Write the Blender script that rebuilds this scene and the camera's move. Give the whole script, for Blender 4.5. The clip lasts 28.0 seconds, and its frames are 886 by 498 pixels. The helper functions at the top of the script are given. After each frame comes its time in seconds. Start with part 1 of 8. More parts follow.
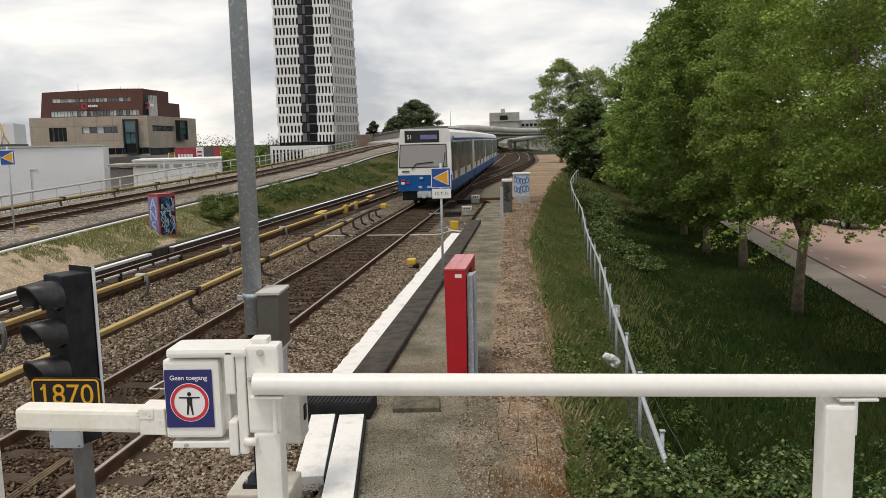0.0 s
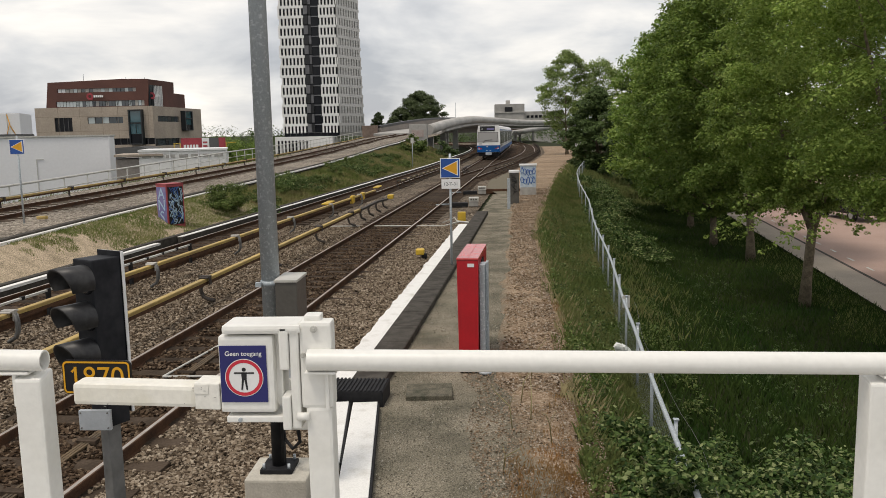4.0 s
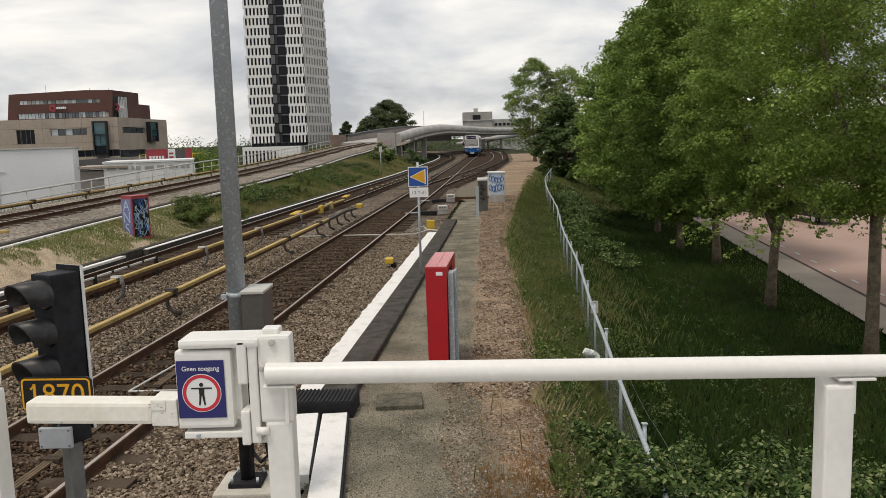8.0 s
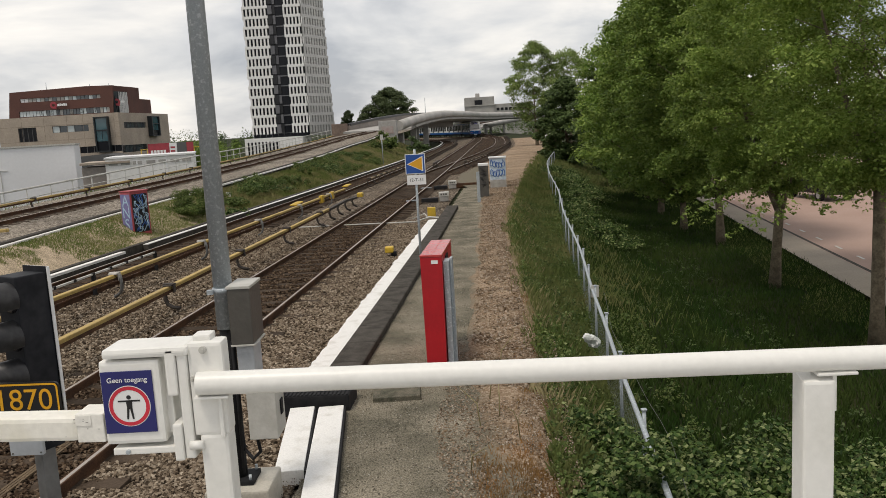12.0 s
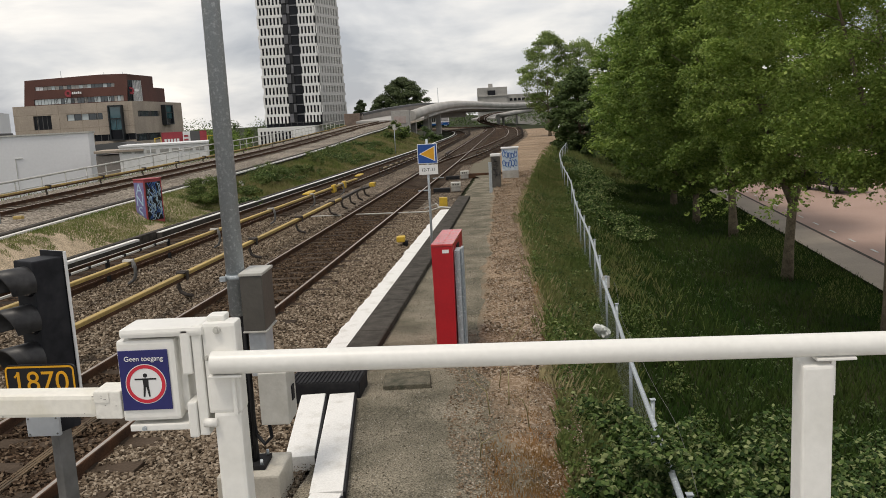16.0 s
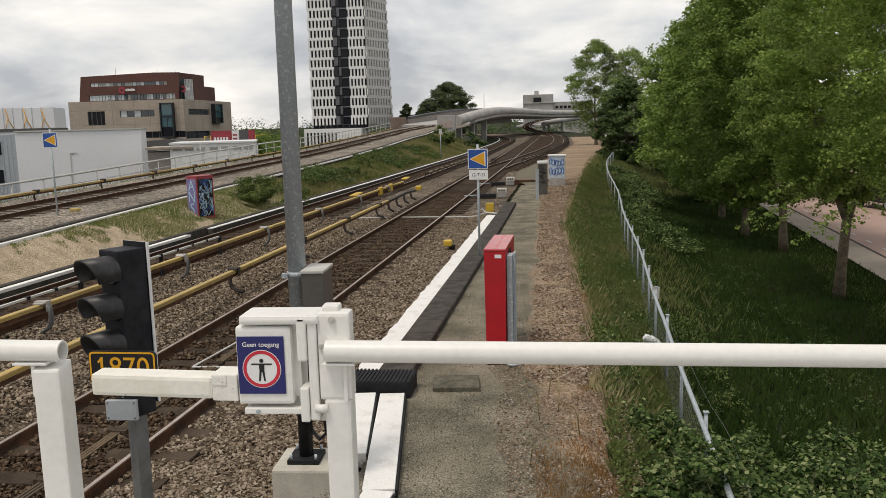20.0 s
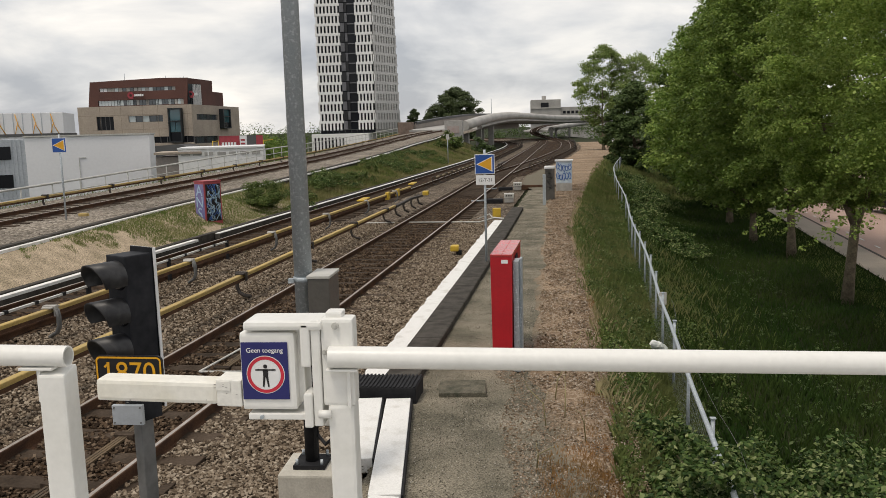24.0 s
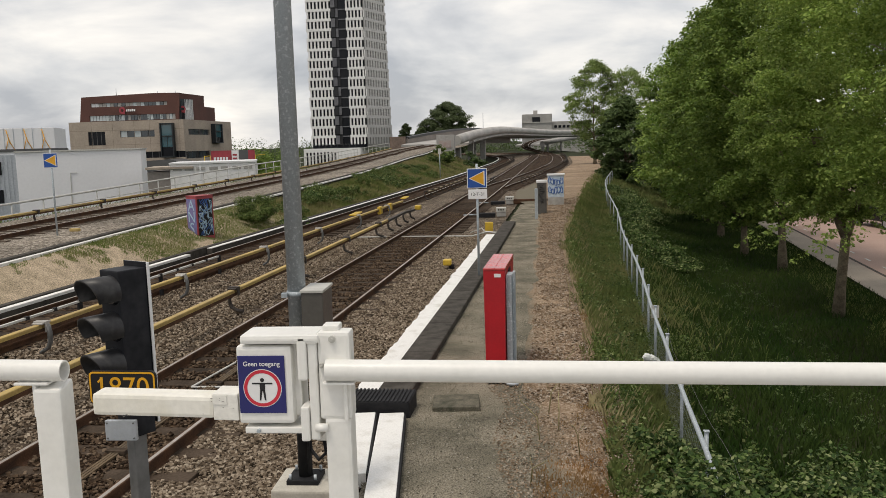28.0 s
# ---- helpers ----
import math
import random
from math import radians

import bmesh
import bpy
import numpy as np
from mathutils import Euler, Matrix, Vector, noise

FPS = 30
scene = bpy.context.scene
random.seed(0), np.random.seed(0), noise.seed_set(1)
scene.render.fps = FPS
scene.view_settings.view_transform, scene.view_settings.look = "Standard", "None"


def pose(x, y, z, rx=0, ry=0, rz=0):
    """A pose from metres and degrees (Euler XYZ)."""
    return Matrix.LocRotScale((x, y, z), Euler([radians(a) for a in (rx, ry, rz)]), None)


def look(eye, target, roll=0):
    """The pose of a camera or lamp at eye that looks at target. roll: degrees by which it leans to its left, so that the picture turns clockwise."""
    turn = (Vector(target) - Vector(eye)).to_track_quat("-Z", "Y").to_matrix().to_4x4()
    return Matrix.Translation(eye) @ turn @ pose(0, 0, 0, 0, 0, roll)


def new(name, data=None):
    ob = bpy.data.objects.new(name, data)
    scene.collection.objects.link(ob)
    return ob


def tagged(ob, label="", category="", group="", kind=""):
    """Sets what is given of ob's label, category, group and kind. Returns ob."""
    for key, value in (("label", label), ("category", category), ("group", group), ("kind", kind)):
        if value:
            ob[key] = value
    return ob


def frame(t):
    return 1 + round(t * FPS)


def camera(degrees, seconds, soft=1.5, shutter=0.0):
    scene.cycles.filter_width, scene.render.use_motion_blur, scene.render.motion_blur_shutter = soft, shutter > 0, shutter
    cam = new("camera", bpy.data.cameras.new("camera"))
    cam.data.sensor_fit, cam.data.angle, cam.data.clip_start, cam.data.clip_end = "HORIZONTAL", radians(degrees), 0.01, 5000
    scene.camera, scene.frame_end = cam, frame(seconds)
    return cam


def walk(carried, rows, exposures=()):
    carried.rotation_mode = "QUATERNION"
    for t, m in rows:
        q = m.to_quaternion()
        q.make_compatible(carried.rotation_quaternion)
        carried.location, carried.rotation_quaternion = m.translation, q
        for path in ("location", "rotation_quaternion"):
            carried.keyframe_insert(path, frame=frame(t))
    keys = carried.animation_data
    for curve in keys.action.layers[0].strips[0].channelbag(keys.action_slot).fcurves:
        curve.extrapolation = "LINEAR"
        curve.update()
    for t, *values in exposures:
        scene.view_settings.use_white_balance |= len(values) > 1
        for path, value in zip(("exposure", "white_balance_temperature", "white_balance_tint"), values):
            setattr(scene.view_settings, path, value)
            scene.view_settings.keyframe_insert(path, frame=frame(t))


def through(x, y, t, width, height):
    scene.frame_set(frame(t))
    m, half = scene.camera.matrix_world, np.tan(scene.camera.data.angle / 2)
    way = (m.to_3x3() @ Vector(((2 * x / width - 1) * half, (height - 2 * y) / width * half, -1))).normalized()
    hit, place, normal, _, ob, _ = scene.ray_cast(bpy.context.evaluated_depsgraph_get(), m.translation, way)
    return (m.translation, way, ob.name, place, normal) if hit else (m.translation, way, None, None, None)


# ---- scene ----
cam = camera(55.5, 28.0, soft=0.8)
PATH = [
    (0, (0.965, 0.224, 3.113), (0.875, 2.205, 2.853), -1.3),
    (0.5, (0.911, 0.216, 3.104), (0.815, 2.197, 2.844), -0.5),
    (1, (0.911, 0.222, 3.114), (0.782, 2.201, 2.853), -0.3),
    (1.5, (0.925, 0.272, 3.107), (0.794, 2.251, 2.846), -0.5),
    (2, (0.893, 0.229, 3.103), (0.783, 2.207, 2.831), -1.3),
    (2.5, (0.873, 0.2, 3.097), (0.771, 2.177, 2.816), -1.1),
    (3, (0.872, 0.194, 3.094), (0.784, 2.173, 2.818), -1.0),
    (3.5, (0.856, 0.18, 3.091), (0.757, 2.158, 2.811), -0.9),
    (5.5, (0.876, 0.178, 3.091), (0.796, 2.158, 2.82), -2.0),
    (6, (0.88, 0.178, 3.091), (0.813, 2.159, 2.825), -1.9),
    (6.5, (0.88, 0.178, 3.094), (0.824, 2.159, 2.83), -1.9),
    (7, (0.884, 0.186, 3.091), (0.841, 2.167, 2.821), -1.9),
    (7.5, (0.887, 0.179, 3.095), (0.852, 2.16, 2.823), -1.9),
    (8, (0.885, 0.187, 3.094), (0.856, 2.17, 2.832), -1.7),
    (8.5, (0.887, 0.199, 3.09), (0.865, 2.181, 2.828), -1.8),
    (9, (0.889, 0.186, 3.093), (0.85, 2.169, 2.831), -1.6),
    (9.5, (0.892, 0.189, 3.088), (0.829, 2.169, 2.817), -1.8),
    (10, (0.915, 0.211, 3.092), (0.867, 2.189, 2.806), -2.8),
    (10.5, (0.955, 0.263, 3.106), (0.934, 2.243, 2.824), -3.0),
    (11, (1.004, 0.303, 3.1), (0.994, 2.284, 2.828), -3.1),
    (11.5, (1.017, 0.322, 3.086), (0.988, 2.303, 2.808), -3.2),
    (12, (1.021, 0.343, 3.084), (0.977, 2.321, 2.791), -3.3),
    (12.5, (1.032, 0.33, 3.083), (0.985, 2.307, 2.78), -3.1),
    (14.5, (1.031, 0.305, 3.081), (0.98, 2.279, 2.766), -3.0),
    (15, (1.03, 0.309, 3.078), (0.974, 2.284, 2.763), -3.3),
    (15.5, (1.035, 0.295, 3.08), (0.97, 2.269, 2.766), -3.2),
    (16, (1.03, 0.297, 3.078), (0.957, 2.271, 2.764), -3.0),
    (16.5, (1.023, 0.305, 3.073), (0.945, 2.277, 2.754), -2.6),
    (17, (1.015, 0.289, 3.08), (0.921, 2.262, 2.764), -2.4),
    (17.5, (0.988, 0.279, 3.088), (0.892, 2.253, 2.781), -2.4),
    (18, (0.947, 0.25, 3.101), (0.869, 2.227, 2.808), -2.4),
    (18.5, (0.916, 0.231, 3.094), (0.828, 2.211, 2.823), -2.3),
    (19, (0.899, 0.212, 3.09), (0.772, 2.19, 2.818), -1.7),
    (19.5, (0.882, 0.223, 3.079), (0.723, 2.195, 2.786), -1.2),
    (20, (0.875, 0.224, 3.079), (0.707, 2.194, 2.781), -1.5),
    (20.5, (0.872, 0.222, 3.08), (0.697, 2.193, 2.784), -1.7),
    (21, (0.874, 0.225, 3.079), (0.684, 2.193, 2.781), -1.6),
    (21.5, (0.877, 0.226, 3.077), (0.662, 2.189, 2.761), -1.7),
    (23.5, (0.881, 0.216, 3.087), (0.674, 2.185, 2.8), -1.8),
    (24, (0.885, 0.219, 3.083), (0.7, 2.19, 2.797), -1.5),
    (24.5, (0.88, 0.211, 3.082), (0.705, 2.183, 2.797), -1.5),
    (25, (0.881, 0.205, 3.086), (0.708, 2.178, 2.813), -1.2),
    (25.5, (0.876, 0.202, 3.086), (0.706, 2.178, 2.825), -1.0),
    (26, (0.866, 0.207, 3.083), (0.704, 2.185, 2.83), -0.8),
    (26.5, (0.869, 0.204, 3.087), (0.72, 2.183, 2.839), -0.9),
    (27, (0.877, 0.209, 3.086), (0.737, 2.189, 2.842), -1.1),
    (27.5, (0.884, 0.197, 3.088), (0.735, 2.176, 2.841), -1.4),
    (28, (0.876, 0.208, 3.082), (0.71, 2.185, 2.829), -1.6),
]
walk(cam, [(t, look(eye, target, roll)) for t, eye, target, roll in PATH], exposures=((0, 0.20, 7080, 11), (2, 0.18, 7080, 11), (6, 0.11, 7080, 11), (14, 0.09, 7080, 11), (28, 0.09, 7080, 11)))

# ---- world and light ----
def make_world():
    w = bpy.data.worlds.new("overcast_sky")
    scene.world = w
    w.use_nodes = True
    nt = w.node_tree
    nt.nodes.clear()
    N, L = nt.nodes.new, nt.links.new
    out, bg = N("ShaderNodeOutputWorld"), N("ShaderNodeBackground")
    sky = N("ShaderNodeTexSky")
    sky.sky_type, sky.sun_disc = "NISHITA", False
    sky.sun_elevation, sky.sun_rotation = radians(52), radians(215)
    co = N("ShaderNodeTexCoord")
    sep = N("ShaderNodeSeparateXYZ")
    L(co.outputs["Generated"], sep.inputs[0])
    up = N("ShaderNodeMath")
    up.operation = "ADD"
    up.inputs[1].default_value = 0.30
    L(sep.outputs[2], up.inputs[0])
    up2 = N("ShaderNodeMath")
    up2.operation = "MAXIMUM"
    up2.inputs[1].default_value = 0.12
    L(up.outputs[0], up2.inputs[0])
    com = N("ShaderNodeCombineXYZ")
    for k in (0, 1):
        d = N("ShaderNodeMath")
        d.operation = "DIVIDE"
        L(sep.outputs[k], d.inputs[0])
        L(up2.outputs[0], d.inputs[1])
        L(d.outputs[0], com.inputs[k])
    n1 = N("ShaderNodeTexNoise")
    n1.inputs["Scale"].default_value, n1.inputs["Detail"].default_value = CLOUD_SCALE, 7
    n1.inputs["Roughness"].default_value = 0.52
    n1.inputs["Distortion"].default_value = 0.25
    off = N("ShaderNodeVectorMath")
    off.operation = "ADD"
    off.inputs[1].default_value = CLOUD_SHIFT
    L(com.outputs[0], off.inputs[0])
    L(off.outputs[0], n1.inputs["Vector"])
    ramp = N("ShaderNodeValToRGB")
    e = ramp.color_ramp.elements
    e[0].position, e[0].color = 0.38, (0.38, 0.415, 0.48, 1)
    e[1].position, e[1].color = 0.67, (0.91, 0.91, 0.905, 1)
    m = e.new(0.51)
    m.color = (0.60, 0.63, 0.68, 1)
    L(n1.outputs["Fac"], ramp.inputs[0])
    sk = N("ShaderNodeVectorMath")
    sk.operation = "SCALE"
    sk.inputs["Scale"].default_value = 0.10
    L(sky.outputs[0], sk.inputs[0])
    mix = N("ShaderNodeMixRGB")
    mix.inputs[0].default_value = 0.9
    L(sk.outputs[0], mix.inputs[1])
    L(ramp.outputs[0], mix.inputs[2])
    L(mix.outputs[0], bg.inputs[0])
    bg.inputs[1].default_value = SKY_STRENGTH
    L(bg.outputs[0], out.inputs[0])


SKY_STRENGTH, CLOUD_SCALE, CLOUD_SHIFT = 1.12, 1.7, (3.1, 0.4, 1.7)
make_world()
sun_data = bpy.data.lights.new("sun", "SUN")
sun_data.energy, sun_data.angle, sun_data.color = 1.5, radians(14), (1.0, 0.96, 0.9)
sun = new("sun", sun_data)
sun.matrix_basis = look((0, 0, 60), (16, 20, 0))


# ---- materials ----
def mat(name, base, base2=None, rough=0.8, metal=0.0, scale=2.0, fine=30.0, var=0.2, bump=0.15, depth=0.02, spread=0.0, lo=0.35, hi=0.65, spec=0.5):
    m = bpy.data.materials.new(name)
    m.use_nodes = True
    nt = m.node_tree
    N, L = nt.nodes.new, nt.links.new
    b = nt.nodes["Principled BSDF"]
    co = N("ShaderNodeTexCoord")
    n1, n2 = N("ShaderNodeTexNoise"), N("ShaderNodeTexNoise")
    n1.inputs["Scale"].default_value, n1.inputs["Detail"].default_value = scale, 5
    n2.inputs["Scale"].default_value, n2.inputs["Detail"].default_value = fine, 4
    L(co.outputs["Object"], n1.inputs["Vector"])
    L(co.outputs["Object"], n2.inputs["Vector"])
    r1 = N("ShaderNodeMapRange")
    r1.inputs[1].default_value, r1.inputs[2].default_value = lo, hi
    L(n1.outputs["Fac"], r1.inputs[0])
    mix = N("ShaderNodeMixRGB")
    b2 = base2 or tuple(c * 0.72 for c in base)
    mix.inputs[1].default_value, mix.inputs[2].default_value = (*base, 1), (*b2, 1)
    L(r1.outputs[0], mix.inputs[0])
    r2 = N("ShaderNodeMapRange")
    r2.inputs[1].default_value, r2.inputs[2].default_value = 0.25, 0.75
    r2.inputs[3].default_value, r2.inputs[4].default_value = 1 - var, 1 + var
    L(n2.outputs["Fac"], r2.inputs[0])
    hsv = N("ShaderNodeHueSaturation")
    L(mix.outputs[0], hsv.inputs["Color"])
    if spread:
        info, add, rr = N("ShaderNodeObjectInfo"), N("ShaderNodeMath"), N("ShaderNodeMapRange")
        rr.inputs[3].default_value, rr.inputs[4].default_value = 1 - spread, 1 + spread
        L(info.outputs["Random"], rr.inputs[0])
        add.operation = "MULTIPLY"
        L(rr.outputs[0], add.inputs[0])
        L(r2.outputs[0], add.inputs[1])
        L(add.outputs[0], hsv.inputs["Value"])
    else:
        L(r2.outputs[0], hsv.inputs["Value"])
    L(hsv.outputs[0], b.inputs["Base Color"])
    b.inputs["Roughness"].default_value, b.inputs["Metallic"].default_value = rough, metal
    b.inputs["Specular IOR Level"].default_value = spec
    if bump:
        bp = N("ShaderNodeBump")
        bp.inputs["Strength"].default_value, bp.inputs["Distance"].default_value = bump, depth
        L(n2.outputs["Fac"], bp.inputs["Height"])
        L(bp.outputs[0], b.inputs["Normal"])
    return m


def stones(name, cols, cell, bump=1.0, depth=0.03, rough=0.95):
    """Loose stones: cells with their own grey, domed by relief."""
    m = bpy.data.materials.new(name)
    m.use_nodes = True
    nt = m.node_tree
    N, L = nt.nodes.new, nt.links.new
    b = nt.nodes["Principled BSDF"]
    co, v = N("ShaderNodeTexCoord"), N("ShaderNodeTexVoronoi")
    v.inputs["Scale"].default_value = cell
    L(co.outputs["Object"], v.inputs["Vector"])
    ramp = N("ShaderNodeValToRGB")
    e = ramp.color_ramp.elements
    e[0].color, e[1].color = (*cols[0], 1), (*cols[-1], 1)
    for k, c in enumerate(cols[1:-1]):
        e.new((k + 1) / (len(cols) - 1)).color = (*c, 1)
    sep = N("ShaderNodeSeparateColor")
    L(v.outputs["Color"], sep.inputs[0])
    L(sep.outputs[0], ramp.inputs[0])
    n = N("ShaderNodeTexNoise")
    n.inputs["Scale"].default_value, n.inputs["Detail"].default_value = 0.35, 4
    L(co.outputs["Object"], n.inputs["Vector"])
    r = N("ShaderNodeMapRange")
    r.inputs[1].default_value, r.inputs[2].default_value, r.inputs[3].default_value, r.inputs[4].default_value = 0.3, 0.7, 0.72, 1.2
    L(n.outputs["Fac"], r.inputs[0])
    hsv = N("ShaderNodeHueSaturation")
    L(ramp.outputs[0], hsv.inputs["Color"])
    L(r.outputs[0], hsv.inputs["Value"])
    L(hsv.outputs[0], b.inputs["Base Color"])
    b.inputs["Roughness"].default_value = rough
    b.inputs["Specular IOR Level"].default_value = 0.1
    bp = N("ShaderNodeBump")
    bp.invert = True
    bp.inputs["Strength"].default_value, bp.inputs["Distance"].default_value = bump, depth
    L(v.outputs["Distance"], bp.inputs["Height"])
    L(bp.outputs[0], b.inputs["Normal"])
    return m


def glass(name, tint, rough=0.06, gloss=0.9):
    m = bpy.data.materials.new(name)
    m.use_nodes = True
    b = m.node_tree.nodes["Principled BSDF"]
    b.inputs["Base Color"].default_value = (*tint, 1)
    b.inputs["Roughness"].default_value = rough
    b.inputs["Specular IOR Level"].default_value = gloss
    return m


M = {}
M["white_paint"] = mat("white_paint", (0.80, 0.79, 0.75), (0.72, 0.71, 0.66), 0.38, scale=4, fine=55, var=0.04, bump=0.04, lo=0.5, hi=0.75)
M["cream_paint"] = mat("cream_paint", (0.80, 0.775, 0.70), (0.72, 0.685, 0.58), 0.5, scale=9, fine=60, var=0.06, bump=0.06, lo=0.45, hi=0.7)
M["white_strip"] = mat("white_strip", (0.78, 0.77, 0.74), (0.58, 0.56, 0.51), 0.8, scale=5, fine=60, var=0.1, bump=0.1, lo=0.52, hi=0.8)
M["scuffed_paint"] = mat("scuffed_paint", (0.78, 0.76, 0.70), (0.60, 0.58, 0.52), 0.5, scale=24, fine=90, var=0.08, bump=0.05, lo=0.56, hi=0.74)
M["sign_blue"] = mat("sign_blue", (0.020, 0.022, 0.16), rough=0.4, var=0.03, bump=0)
M["sign_red"] = mat("sign_red", (0.72, 0.03, 0.06), rough=0.4, var=0.03, bump=0)
M["sign_white"] = mat("sign_white", (0.82, 0.82, 0.82), (0.75, 0.75, 0.74), 0.4, var=0.03, bump=0)
M["sign_black"] = mat("sign_black", (0.012, 0.012, 0.014), rough=0.4, var=0.05, bump=0)
M["signal_black"] = mat("signal_black", (0.012, 0.013, 0.016), (0.026, 0.027, 0.031), 0.55, var=0.2, scale=9, bump=0.05, spec=0.16)
M["visor_black"] = mat("visor_black", (0.020, 0.020, 0.022), (0.042, 0.041, 0.041), 0.42, var=0.25, scale=14, fine=40, bump=0.05, spec=0.36)
M["amber"] = mat("amber", (0.85, 0.42, 0.02), rough=0.45, var=0.03, bump=0)
M["rail_blue"] = mat("rail_blue", (0.012, 0.085, 0.36), rough=0.4, var=0.03, bump=0)
M["lens_dark"] = glass("lens_dark", (0.02, 0.02, 0.022), 0.1)
M["galv"] = mat("galvanised_steel", (0.37, 0.412, 0.44), (0.57, 0.61, 0.635), 0.5, 0.2, scale=38, fine=90, var=0.14, bump=0.04, lo=0.54, hi=0.66)
M["grey_post"] = mat("grey_post", (0.17, 0.17, 0.165), (0.12, 0.12, 0.115), 0.6, 0.1, scale=9, var=0.12)
M["grey_box"] = mat("grey_box", (0.098, 0.090, 0.078), (0.072, 0.067, 0.059), 0.5, scale=5, var=0.06)
M["light_box"] = mat("light_box", (0.55, 0.54, 0.50), (0.46, 0.45, 0.41), 0.5, scale=6, var=0.05)
M["alu"] = mat("aluminium", (0.52, 0.55, 0.58), (0.43, 0.46, 0.49), 0.45, 0.3, scale=6, var=0.06)
M["concrete"] = mat("concrete", (0.42, 0.41, 0.38), (0.30, 0.29, 0.27), 0.9, scale=3, fine=50, var=0.15, bump=0.2)
M["pale_concrete"] = mat("pale_concrete", (0.55, 0.52, 0.45), (0.44, 0.41, 0.35), 0.9, scale=5, fine=50, var=0.12, bump=0.2)
M["dark_kerb"] = mat("dark_kerb", (0.048, 0.043, 0.037), (0.085, 0.077, 0.067), 0.9, scale=5, fine=70, var=0.25, bump=0.2, spec=0.12)
M["rubber"] = mat("rubber", (0.010, 0.010, 0.012), (0.020, 0.020, 0.021), 0.75, scale=8, var=0.2, spec=0.25)
M["red_paint"] = mat("red_paint", (0.46, 0.010, 0.018), (0.38, 0.009, 0.016), 0.42, scale=3, var=0.06, bump=0.03)
# Glossy, and its red is also paled to stand for reflected sky.
M["red_cap"] = mat("red_cap", (0.55, 0.06, 0.06), (0.48, 0.05, 0.05), 0.22, scale=3, var=0.06, bump=0.02, spec=0.8)
M["yellow"] = mat("yellow_paint", (0.62, 0.40, 0.03), (0.5, 0.33, 0.04), 0.55, scale=6, var=0.12)
M["rail_cover"] = mat("rail_cover", (0.52, 0.365, 0.115), (0.33, 0.24, 0.105), 0.7, scale=1.6, fine=25, var=0.18, lo=0.35, hi=0.75)
M["rail_cover_old"] = mat("rail_cover_old", (0.42, 0.34, 0.21), (0.25, 0.20, 0.13), 0.75, scale=1.6, fine=25, var=0.2)
M["rail_cover_dark"] = mat("rail_cover_dark", (0.30, 0.25, 0.18), (0.17, 0.13, 0.095), 0.8, scale=1.6, fine=25, var=0.2)
M["old_cable"] = mat("old_cable", (0.14, 0.094, 0.050), (0.075, 0.053, 0.032), 0.85, scale=3, fine=25, var=0.25)
M["dark_iron"] = mat("dark_iron", (0.030, 0.024, 0.020), (0.055, 0.042, 0.033), 0.7, scale=6, var=0.25)
M["rust"] = mat("rusty_rail", (0.115, 0.060, 0.035), (0.065, 0.038, 0.026), 0.9, 0.0, scale=4, fine=60, var=0.3, spec=0.15)
M["rail_top"] = mat("polished_rail", (0.52, 0.455, 0.395), (0.40, 0.335, 0.275), 0.3, 0.65, scale=5, var=0.1, bump=0.02)
M["sleeper"] = mat("sleeper", (0.042, 0.030, 0.021), (0.070, 0.051, 0.037), 0.95, scale=5, fine=35, var=0.3, bump=0.3, spread=0.3, spec=0.15)
M["insulator"] = mat("insulator", (0.52, 0.50, 0.46), (0.36, 0.34, 0.31), 0.6, var=0.1)
M["ballast"] = stones("ballast", [(0.025, 0.018, 0.012), (0.101, 0.076, 0.055), (0.185, 0.146, 0.110), (0.358, 0.302, 0.241)], 17, 1.0, 0.05)
M["ballast_pale"] = stones("pale_ballast", [(0.085, 0.072, 0.058), (0.20, 0.17, 0.138), (0.29, 0.25, 0.205), (0.47, 0.42, 0.355)], 15, 1.0, 0.05)
M["brown_ballast"] = stones("brown_ballast", [(0.010, 0.006, 0.004), (0.032, 0.019, 0.011), (0.060, 0.037, 0.022), (0.13, 0.085, 0.055)], 14, 1.0, 0.06)
M["path"] = mat("gravel_path", (0.122, 0.112, 0.083), (0.262, 0.230, 0.176), 0.95, scale=1.3, fine=62, var=0.8, bump=0.5, lo=0.36, hi=0.66, spec=0.12)
M["dirt"] = stones("orange_gravel", [(0.185, 0.125, 0.079), (0.26, 0.183, 0.12), (0.32, 0.234, 0.16), (0.41, 0.327, 0.244)], 36, 0.7, 0.012)


